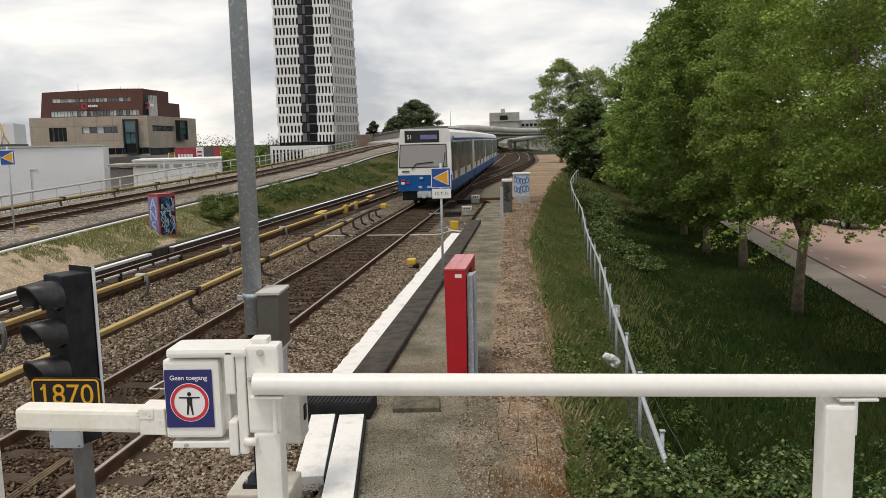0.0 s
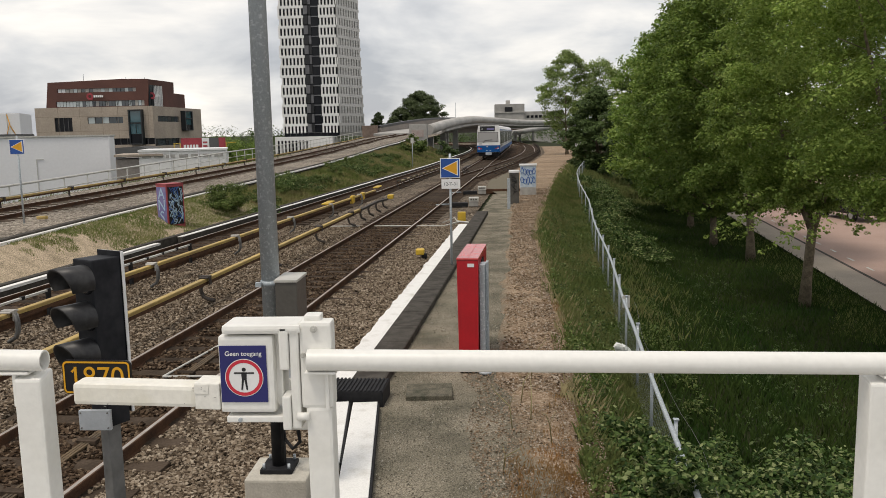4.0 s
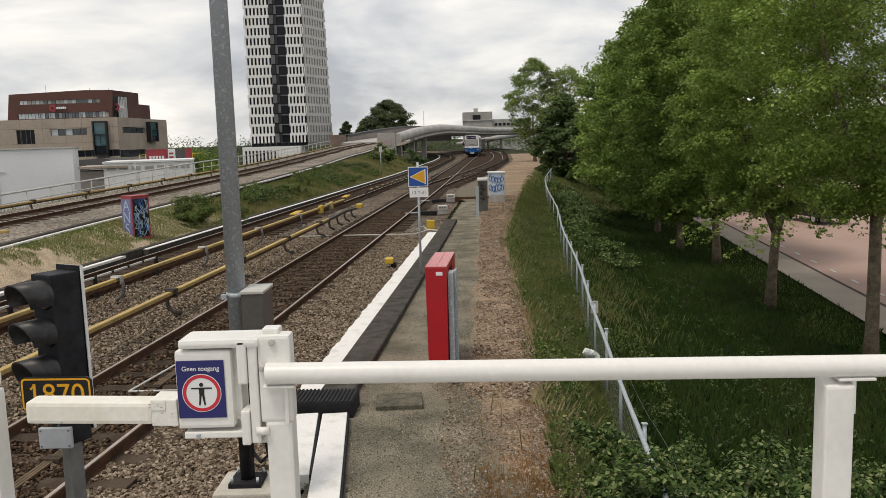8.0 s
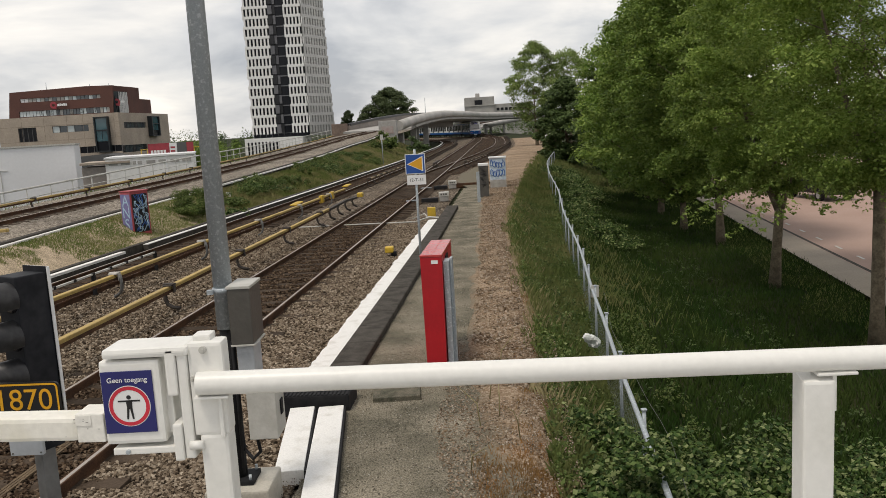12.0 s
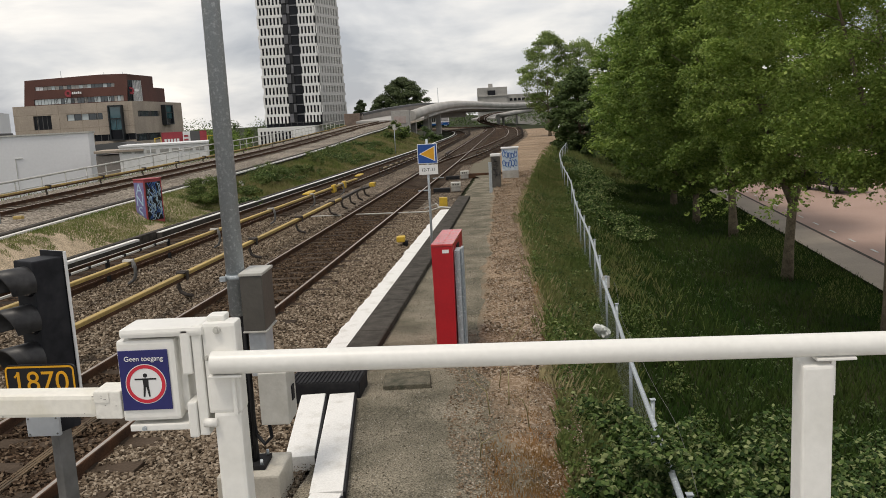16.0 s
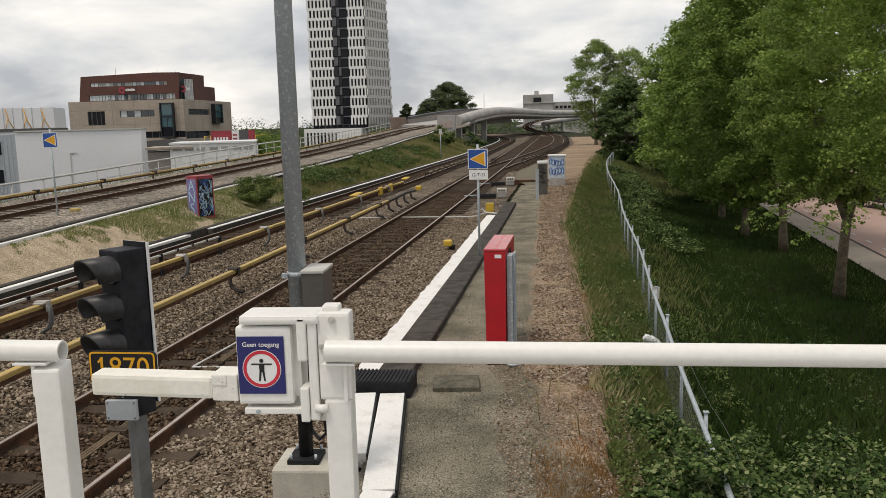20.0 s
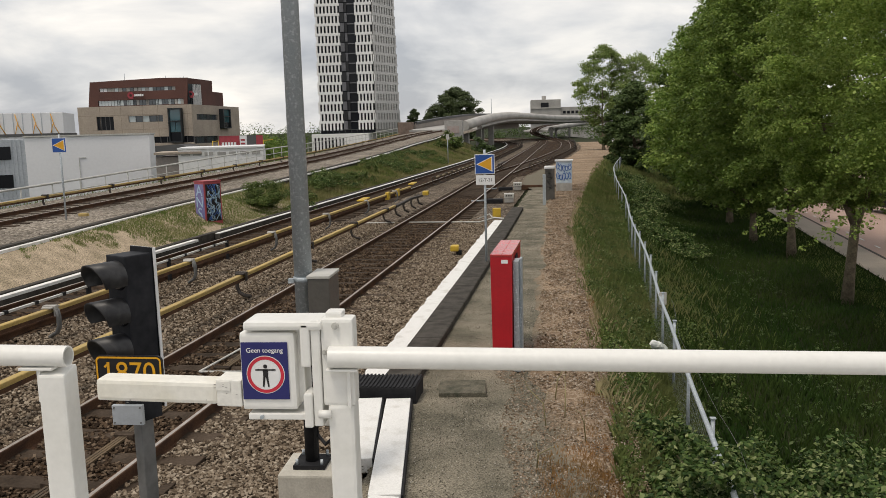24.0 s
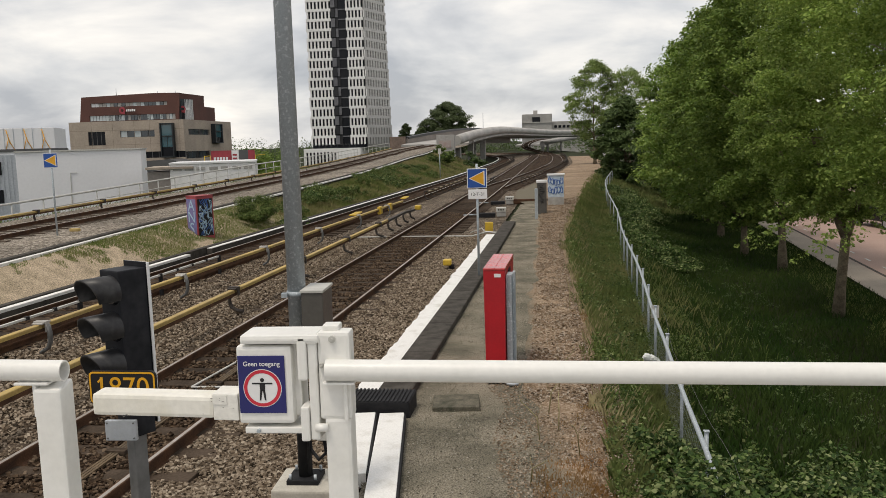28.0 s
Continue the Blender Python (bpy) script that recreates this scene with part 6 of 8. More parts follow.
make_tree("small dark tree far behind the viaduct", -27.5, 268.0, 12.2, 3.4, 0.4, 13, "leaf_far", 130, 170, 0.36, 0.15)


def make_bush(label, x, y, r, h, seed, count=900, size=0.09, m="bramble", up=0.0):
    rnd = random.Random(seed)
    t = thing("bush", label, "bush", pose(x, y, terrain(x, y) + up))
    for k in range(3):
        a = rnd.uniform(0, 6.28)
        bm = nb()
        tube(bm, [(0, 0, -up), (math.cos(a) * r * 0.4, math.sin(a) * r * 0.4, h * 0.4), (math.cos(a) * r * 0.7, math.sin(a) * r * 0.7, h * 0.55)], [0.006, 0.004, 0.002], 5)
        part("stem", bm, M["cane"], t)
    cl = []
    for k in range(26):
        a, q = rnd.uniform(0, 6.28), math.sqrt(rnd.random())
        z = h * (0.12 + 0.78 * rnd.random() * math.sqrt(max(0.05, 1 - q * q)))
        cl.append(((math.cos(a) * q * r * 0.85, math.sin(a) * q * r * 0.85, z), r * rnd.uniform(0.18, 0.32)))
    foliage("foliage", cl, max(8, count // 26), size, M[m], t, seed, flat=0.7, shell=0.2)
    return t


make_bush("round dark green bush on the sandy verge", -9.1, 32.0, 1.2, 1.3, 21, 18000, 0.055, "weed", up=0.1)
make_bush("small dark green bush beside the round one", -7.9, 33.6, 0.7, 0.5, 22, 1200, 0.085, up=0.1)
rb = random.Random(3)
for k in range(40):
    y = 35.5 + 46 * rb.random() ** 1.4
    e, w = lerp(EDGE3, y), lerp(T2, y) - 2.2
    f = rb.uniform(0.15, 0.8)
    make_bush("low green bramble on the slope between the tracks", e + (w - e) * f, y, rb.uniform(0.5, 1.3), rb.uniform(0.3, 0.75), 30 + k, 1500, 0.072, "weed" if k % 3 else "bramble")["group"] = "brambles on the slope"
make_bush("dark bush at the foot of the tree", 10.0, 78.5, 1.5, 2.6, 63, 1600, 0.2, "leaf_dark")
make_bush("dark bush at the foot of the tree", 12.0, 78.0, 1.6, 2.4, 64, 1600, 0.2, "leaf_dark")
make_bush("green bush before the viaduct wall", -6.9, 93.0, 1.9, 2.6, 61, 2200, 0.24, "weed")
make_bush("dark bush before the viaduct wall", -3.9, 106.0, 1.7, 2.2, 62, 1700, 0.25, "leaf_dark")
for k in range(34):
    y = rb.uniform(5.3, 8.6)
    x = rb.uniform(lerp(FENCE, y) + 0.1, 5.8)
    h = rb.uniform(0.25, 0.55) - 0.17 * max(0, y - 6.6) - 0.04 * (x - 2.5) - terrain(x, y)
    make_bush("sprawling leafy bramble below the fence", x, y, rb.uniform(0.55, 0.8), h, 80 + k, 3400, 0.052)["group"] = "brambles below the fence"
for k in range(16):
    y = rb.uniform(4.9, 7.1)
    x = lerp(FENCE, y) + rb.uniform(-0.3, 0.6)
    make_bush("pale-tipped bramble climbing over the fence", x, y, rb.uniform(0.35, 0.55), rb.uniform(0.62, 0.95) - 0.2 * max(0, y - 6.2) - terrain(x, y), 380 + k, 2400, 0.048)["group"] = "brambles below the fence"
for k in range(10):
    y = rb.uniform(5.4, 9.5)
    make_bush("low bramble creeping to the path", lerp(FENCE, y) - rb.uniform(0.15, 0.7), y, rb.uniform(0.3, 0.5), rb.uniform(0.3, 0.55), 180 + k, 1100, 0.06)["group"] = "brambles below the fence"
for k in range(44):
    y = 27 + 35 * rb.random()
    make_bush("dark scrub along the foot of the fence", lerp(FENCE, y) + 0.9 + rb.uniform(-0.3, 1.3) + 0.6 * math.sin(y * 0.3), y, rb.uniform(0.7, 1.3), rb.uniform(0.4, 0.8), 220 + k, 1500, 0.085, "bramble")["group"] = "scrub along the fence"


def grass_field(name, label, spots, material, hmin, hmax, width, seed):
    rnd = random.Random(seed)
    vs, fs = [], []
    for x, y, z in spots:
        a = rnd.uniform(0, 6.28)
        h = rnd.uniform(hmin, hmax)
        w = width * rnd.uniform(0.6, 1.3)
        lx, ly = rnd.uniform(-0.5, 0.5) * h, rnd.uniform(-0.5, 0.5) * h
        c, s = math.cos(a) * w, math.sin(a) * w
        n = len(vs)
        vs += [(x - c, y - s, z - 0.02), (x + c, y + s, z - 0.02), (x + 0.4 * lx + 0.6 * c, y + 0.4 * ly + 0.6 * s, z + 0.6 * h), (x + lx, y + ly, z + h)]
        fs.append((n, n + 1, n + 2, n + 3))
    me = bpy.data.meshes.new(name)
    me.from_pydata(vs, [], fs)
    me.materials.append(material)
    return tagged(new(name, me), label, "grass", kind="stuff")


def spots(n, fx0, fx1, y0, y1, seed, dens=0.0, power=1.6):
    rnd = random.Random(seed)
    out = []
    while len(out) < n:
        y = y0 + (y1 - y0) * rnd.random() ** power
        a, b = fx0(y), fx1(y)
        x = a + (b - a) * rnd.random()
        if dens and noise.noise((x * 0.8, y * 0.8, seed)) < dens - 0.3:
            continue
        out.append((x, y, surface(x, y)))
    return out


def weeds(name, label, places, size, material, seed):
    """Low broad leaves over the ground."""
    rg = random.Random(seed)
    ob = foliage(name, [((x, y, z + rg.uniform(0.02, 0.16)), rg.uniform(0.06, 0.16)) for x, y, z in places], 9, size, material, None, seed, flat=0.7, shell=0.0)
    return tagged(ob, label, "weeds", kind="stuff")


edge_near = lambda y: lerp(GRASS, y) + 0.16 * noise.noise((y * 0.9, 3, 0)) + 0.12 * noise.noise((y * 3.1, 3, 5)) - 0.1
grass_field("bank_grass", "long green grass on the bank inside the fence", spots(70000, edge_near, lambda y: lerp(FENCE, y) + 0.3, 4.5, 60, 5), M["bank_green"], 0.07, 0.24, 0.006, 1)
weeds("bank_weeds", "low leafy weeds among the grass on the bank", spots(8500, edge_near, lambda y: lerp(FENCE, y) + 1.0, 4.8, 40, 25, 0.2), 0.048, M["weed"], 31)
weeds("bank_bramble", "dark leafy creepers among the grass on the bank", spots(4200, edge_near, lambda y: lerp(FENCE, y) + 0.4, 4.8, 36, 29, 0.32), 0.05, M["bramble"], 35)
grass_field("meadow_grass", "grass under the trees, their shade put into its dark green", spots(85000, lambda y: lerp(FENCE, y) + 0.2, lambda y: foot(y), 5, 60, 6), M["grass"], 0.08, 0.26, 0.011, 2)
weeds("meadow_weeds", "low leafy weeds below the bank", spots(1500, lambda y: lerp(FENCE, y) + 0.3, lambda y: lerp(FENCE, y) + 4.5, 7, 45, 26, 0.2), 0.055, M["leaf_dark"], 32)
# Brighter green here stands for sun reaching the road's edge.
grass_field("roadside_grass", "mown grass along the footway, sunlight put into its brighter green", spots(24000, lambda y: foot(y) - 2.6 * (0.6 + 0.5 * noise.noise((y * 0.5, 1, 1))), foot, 8, 48, 41, 0.0, 1.3), M["verge"], 0.03, 0.13, 0.008, 42)
grass_field("far_grass", "rough grass on the far bank", spots(26000, lambda y: lerp(GRASS, y), lambda y: lerp(GRASS, y) + 9, 55, 135, 16, 0.0, 1.2), M["bank_green"], 0.12, 0.4, 0.025, 8)
grass_field("dry_grass", "straw-coloured dry grass beside the path", spots(2400, lambda y: edge_near(y) - 0.15, lambda y: edge_near(y) + 0.6, 9.5, 34, 7, 0.2), M["dry_grass"], 0.08, 0.26, 0.003, 3)
def withered_spots():
    rnd = random.Random(17)
    out = []
    while len(out) < 50000:
        y = 4.6 + 15 * rnd.random() ** 1.7
        e = edge_near(y)
        u = rnd.random() ** 0.6
        x = e + 0.28 - (1.25 - 0.07 * min(y - 5, 11)) * (1 - u)
        patch = noise.noise((x * 1.3, y * 0.9, 7)) + 0.6 * noise.noise((x * 4.0, y * 4.0, 2)) + 0.4 * noise.noise((x * 11, y * 11, 5))
        if patch + 1.1 * u - 0.03 * max(0, y - 9.5) + 0.45 * (1 - smooth(6.8, 9.0, y)) > rnd.uniform(0.35, 1.25):
            out.append((x, y, surface(x, y)))
    return out


grass_field("withered_growth", "orange-brown withered plants matted at the edge of the path", withered_spots(), M["withered"], 0.01, 0.05, 0.0026, 9)
grass_field("edge_tufts", "scattered grass tufts along the shoulder", spots(3000, lambda y: lerp(GRASS, y) - 0.35, lambda y: lerp(GRASS, y) + 0.25, 11, 75, 27, 0.42, 1.3), M["bank_green"], 0.03, 0.12, 0.006, 19)


def seeding_spots():
    rnd = random.Random(8)
    out = []
    while len(out) < 1500:
        y, u = 15.5 + 13 * rnd.random(), rnd.random() ** 1.4
        x = lerp(FENCE, y) + 0.25 + 2.6 * u
        if noise.noise((x * 1.2, y * 0.6, 3)) + 0.5 * noise.noise((x * 3, y * 2, 6)) - 0.7 * u - 0.012 * (y - 21) ** 2 > rnd.uniform(-0.75, 0.25):
            out.append((x, y, surface(x, y)))
    return out


grass_field("pale_grass", "patch of pale seeding grass by the fence", seeding_spots(), M["bank_green"], 0.12, 0.34, 0.004, 4)


def verge_spots():
    rnd = random.Random(9)
    out = []
    while len(out) < 60000:
        y = 13 + 27 * rnd.random()
        a, b = lerp(EDGE3, y) + 0.12, lerp(T2, y) - 1.75
        x = a + (b - a) * rnd.random()
        need = 0.62 - 0.85 * smooth(15, 27, y) + 0.32 * (x - a) / (b - a)
        if noise.noise((x * 0.7, y * 0.7, 4)) * 0.5 + 0.35 * noise.noise((x * 2.7, y * 2.7, 1)) + rnd.uniform(-0.12, 0.12) > need - 0.25:
            out.append((x, y, verge_z(x, y)))
    return out


grass_field("verge_grass", "thin grass on the sandy verge", verge_spots(), M["verge"], 0.02, 0.07, 0.007, 5)
grass_field("slope_grass", "rough grass on the slope between the tracks", spots(46000, lambda y: lerp(EDGE3, y) + 0.15, lambda y: lerp(T2, y) - 1.75, 35, 112, 10, 0.0, 1.3), M["slope"], 0.08, 0.3, 0.016, 6)
grass_field("trackside_grass", "grass strip beyond the raised track", spots(12000, lambda y: lerp(T3, y) - 4.4, lambda y: lerp(T3, y) - 1.9, 10, 80, 11, 0.0, 1.3), M["verge"], 0.06, 0.22, 0.014, 7)
for k, (x, y, h) in enumerate(((1.25, 9.6, 0.34), (1.33, 9.0, 0.3), (1.12, 8.7, 0.36), (1.5, 8.3, 0.3), (1.0, 7.6, 0.22), (1.42, 10.6, 0.4), (1.9, 15.6, 0.45))):
    t = thing("dry_stalk", "pale dry plant stalk at the path's edge", "stalk", pose(x, y, -0.04, 0, 0, k * 75), group="dry stalks")
    bm = nb()
    h *= 1.4
    tube(bm, [(0, 0, 0), (0.03, 0, h * 0.5), (0.12 + 0.04 * (k % 3), 0.03, h * 0.8), (0.22, 0.05, h * 0.95)], [0.007, 0.006, 0.004, 0.002], 5)
    part("stalk", bm, M["dry_grass"], t)
    bm = nb()
    tube(bm, [(0.03, 0, h * 0.5), (-0.04, 0.02, h * 0.8)], [0.003, 0.0015], 5)
    part("side_shoot", bm, M["dry_grass"], t)


# ---- viaducts ----
def curve(line, d):
    idx = [(k / (len(line) - 1), p) for k, p in enumerate(line)]
    return [Vector([lerp([(u, p[a]) for u, p in idx], w) for a in range(3)]) for w in steps(0, 1, d)]


def make_viaduct():
    t = thing("viaduct", "grey concrete viaduct with a rounded parapet tube", "viaduct")
    pts = curve([(-6.9, 104, 2.75), (-6.37, 110, 3.12), (-4.3, 130, 4.12), (-1.4, 155, 4.84), (2.06, 185, 5.04), (10.6, 220, 4.72), (19.8, 250, 4.77), (40, 290, 4.8)], 0.025)
    bm = nb()
    tube(bm, pts[6:], 0.68, 14)
    part("parapet_tube", bm, M["tube"], t, "rounded grey parapet tube")
    bm = nb()
    sweep(bm, ((-10.6, -1.4), (-10.6, -1.1), (-0.4, -1.1), (-0.4, -0.6), (0.1, -0.6), (0.35, -0.8), (0.35, -1.0), (-0.7, -1.4)), pts[10:])
    part("deck", bm, M["far_concrete"], t, "pale concrete deck")
    for y0, dx in ((122, 0.0), (133, 0.0), (143, 0.0)):
        p = min(pts, key=lambda q: abs(q.y - y0))
        for off in (-1.4, -5.6):
            bm = nb()
            box(bm, p.x + off - 0.45, p.x + off + 0.45, p.y - 0.9, p.y + 0.9, -1.0, p.z - 1.39, 0.05)
            part("pier", bm, M["far_concrete"], t, "square concrete pier")
    for y0, off in ((157, -5.8), (172, -6.6)):
        p = min(pts, key=lambda q: abs(q.y - y0))
        bm = nb()
        box(bm, p.x + off - 0.45, p.x + off + 0.45, p.y - 0.9, p.y + 0.9, -1.0, p.z - 1.39, 0.05)
        part("pier", bm, M["far_concrete"], t, "square concrete pier")
    bm = nb()
    box(bm, -8.55, -6.3, 107.0, 109.0, -0.8, 3.9, 0.05)
    part("abutment", bm, M["far_concrete"], t, "concrete abutment block with faded paint")
    bm = nb()
    box(bm, -8.2, -6.7, 106.93, 106.99, 2.3, 3.2)
    part("faded_graffiti", bm, M["graffiti_faded"], t)
    bm = nb()
    sweep(bm, ((-0.2, -3), (-0.2, 0), (0.2, 0), (0.2, -3)), curve([(-15.1, 130, 3.84), (-11.6, 146, 4.75), (-7.2, 168, 5.45), (0.5, 196, 5.4)], 0.05))
    part("far_parapet", bm, M["wall_concrete"], t, "far parapet wall")
    bm = nb()
    sweep(bm, ((-0.3, -0.22), (-0.3, 0.14), (0.3, 0.14), (0.3, -0.22)), curve([(-15.1, 130, 3.84), (-11.6, 146, 4.75), (-7.2, 168, 5.45), (0.5, 196, 5.4)], 0.05))
    part("parapet_cap", bm, M["sign_black"], t, "dark parapet capping")
    bm = nb()
    box(bm, -17.6, -15.3, 128.6, 130.4, 0.5, 4.0, 0.06)
    part("end_block", bm, M["end_brick"], t, "brownish end block of the wall")
    bm = nb()
    cyl(bm, (-4.6, 168, 4), (-4.6, 168, 8.4), 0.06, n=6)
    part("mast", bm, M["galv"], t)
    t = thing("viaduct", "lower curved concrete ramp with a rounded parapet", "viaduct")
    pts = curve([(9.9, 251, 1.57), (10.4, 256, 1.82), (12.0, 262.6, 2.08), (17.2, 282, 2.72), (25.9, 307, 3.49), (46, 346, 4.13)], 0.04)
    bm = nb()
    tube(bm, pts, 0.77, 12)
    part("parapet_tube", bm, M["tube"], t, "rounded pale parapet tube")
    bm = nb()
    sweep(bm, ((-8.5, -0.8), (-8.5, -0.35), (0.1, -0.35), (0.3, -0.6), (-0.4, -0.8)), pts[5:])
    part("deck", bm, M["far_concrete"], t)
    for q in (pts[1], pts[5], pts[10], pts[15]):
        bm = nb()
        box(bm, q.x - 0.35, q.x + 0.35, q.y + 0.2, q.y + 0.9, -2.0, q.z - 0.5, 0.03)
        part("pier", bm, M["far_concrete"], t)


make_viaduct()


# ---- buildings ----
def make_tower():
    t = thing("tower_block", "tall white tower with a grid of dark slit windows", "building", pose(-60.4, 250, -6.0, 0, 0, 0))
    X0, X1, X2, X3, X4 = 1.7, 9.2, 13.6, 18.7, 24.2
    yd = 13.0
    H = 74
    bm = nb()
    box(bm, X0 + 0.4, X3, 0.4, 24, 8, H, 0)
    part("core", bm, M["dark_glass"], t, "dark window glass")
    # white fins and bands, storey by storey
    st = 2.83
    n = int((H - 9) / st)
    bm1 = nb()
    box(bm1, -0.145, 0.145, -0.25, 0.35, 0, 2.12)
    fin = None
    bmb = nb()
    box(bmb, 0, X1 - X0, -0.1, 0.45, 0, st - 2.10, 0)
    band = None
    for k in range(n):
        z = 9 + k * st
        for (a, b, cnt) in ((X0, X1, 7), (X2, X3, 5)):
            bm = nb()
            box(bm, a, b, 0.0, 0.45, z + 2.05, z + st)
            s = part("storey_band", bm, M["tower_white"], t)
            w = (b - a) / cnt
            for j in range(cnt + (b == X3)):
                off = (0.3 if k % 2 else 0.0) * w
                bm = nb()
                x = a + j * w + off
                box(bm, x, min(b, x + w * 0.46), 0.05, 0.42, z, z + 2.05)
                part("pier", bm, M["tower_white"], s)
    for k in range(n):
        z = 9 + k * st
        # Dark boxes stand for the recesses, their shade put into the colour.
        left, mid = ("sign_black", "recess_grey") if k % 2 else ("recess_grey", "sign_black")
        for x0, x1, y0, m in ((X1 + 0.02, X1 + 1.25, -0.15, left), (X1 + 1.3, X1 + 2.1, 0.1, mid)):
            bm = nb()
            box(bm, x0, x1, y0, 0.5, z + 0.25, z + st - 0.1)
            part("recess", bm, M[m], t, "stacked dark box standing for a shaded recess")
        bm = nb()
        box(bm, X1 + 2.15, X2 - 0.05, 0.2, 0.5, z + st - 0.5, z + st - 0.2)
        part("landing_edge", bm, M["recess_grey"], t)
    # slanted side face
    # One flat pale sheet stands for deep reveals seen aslant.
    bm = nb()
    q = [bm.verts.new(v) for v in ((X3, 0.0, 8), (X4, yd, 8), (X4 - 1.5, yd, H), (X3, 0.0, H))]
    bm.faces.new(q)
    part("side_glass", bm, M["pale_window"], t, "pale sheet standing for the window reveals of the side face")
    bms = nb()
    for k in range(n):
        z = 9 + k * st
        f = (z - 8) / (H - 8)
        xe = X4 - 1.5 * f
        d = Vector((xe - X3, yd, 0))
        nrm = Vector((yd, -(xe - X3), 0)).normalized() * 0.25
        for (u0, u1, za, zb) in [(0, 1, z + 2.0, z + st)] + [((j + 0.3 * (k % 2)) / 9, min(1, (j + 0.6 + 0.3 * (k % 2)) / 9), z, z + 2.0) for j in range(9)]:
            p0, p1 = Vector((X3, 0, 0)) + d * u0, Vector((X3, 0, 0)) + d * u1
            vs = [bms.verts.new((p.x + nrm.x, p.y + nrm.y, zz)) for p, zz in ((p0, za), (p1, za), (p1, zb), (p0, zb))]
            bms.faces.new(vs)
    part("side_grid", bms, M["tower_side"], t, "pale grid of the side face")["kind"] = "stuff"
    bm = nb()
    q = [bm.verts.new(v) for v in ((X4, yd, 8), (X3 - 3, 24, 8), (X3 - 3, 24, H), (X4 - 1.5, yd, H))]
    bm.faces.new(q)
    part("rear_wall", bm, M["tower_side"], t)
    # podium
    bm = nb()
    box(bm, 0, 17.0, -3.0, 12, -2, 8.0, 0.05)
    p = part("podium", bm, M["tower_white"], t, "low white podium")
    for k in range(9):
        bm = nb()
        box(bm, 0.8 + k * 1.05, 1.3 + k * 1.05, -3.06, -3.01, 3.2, 6.9)
        part("window", bm, M["dark_glass"], p)
    bm = nb()
    for k in range(9):
        box(bm, 1.0 + k * 1.8, 1.06 + k * 1.8, -2.8, -2.7, 8, 9.2)
    box(bm, 1.0, 16, -2.8, -2.75, 9.1, 9.2)
    part("terrace_rail", bm, M["dark_panel"], p)


make_tower()


def window_row(parent, m, x0, x1, y, z0, z1, n, gap=0.12, name="window"):
    w = (x1 - x0) / n
    for k in range(n):
        bm = nb()
        box(bm, x0 + k * w + gap / 2, x0 + (k + 1) * w - gap / 2, y - 0.12, y + 0.03, z0, z1)
        part(name, bm, M[m], parent)


def slab_xz(bm, pts, y0, y1):
    """An upright slab from an outline in x and z."""
    a, b = [bm.verts.new((x, y0, z)) for x, z in pts], [bm.verts.new((x, y1, z)) for x, z in pts]
    bm.faces.new(a)
    bm.faces.new(b[::-1])
    for k in range(len(pts)):
        bm.faces.new((a[k - 1], b[k - 1], b[k], a[k]))


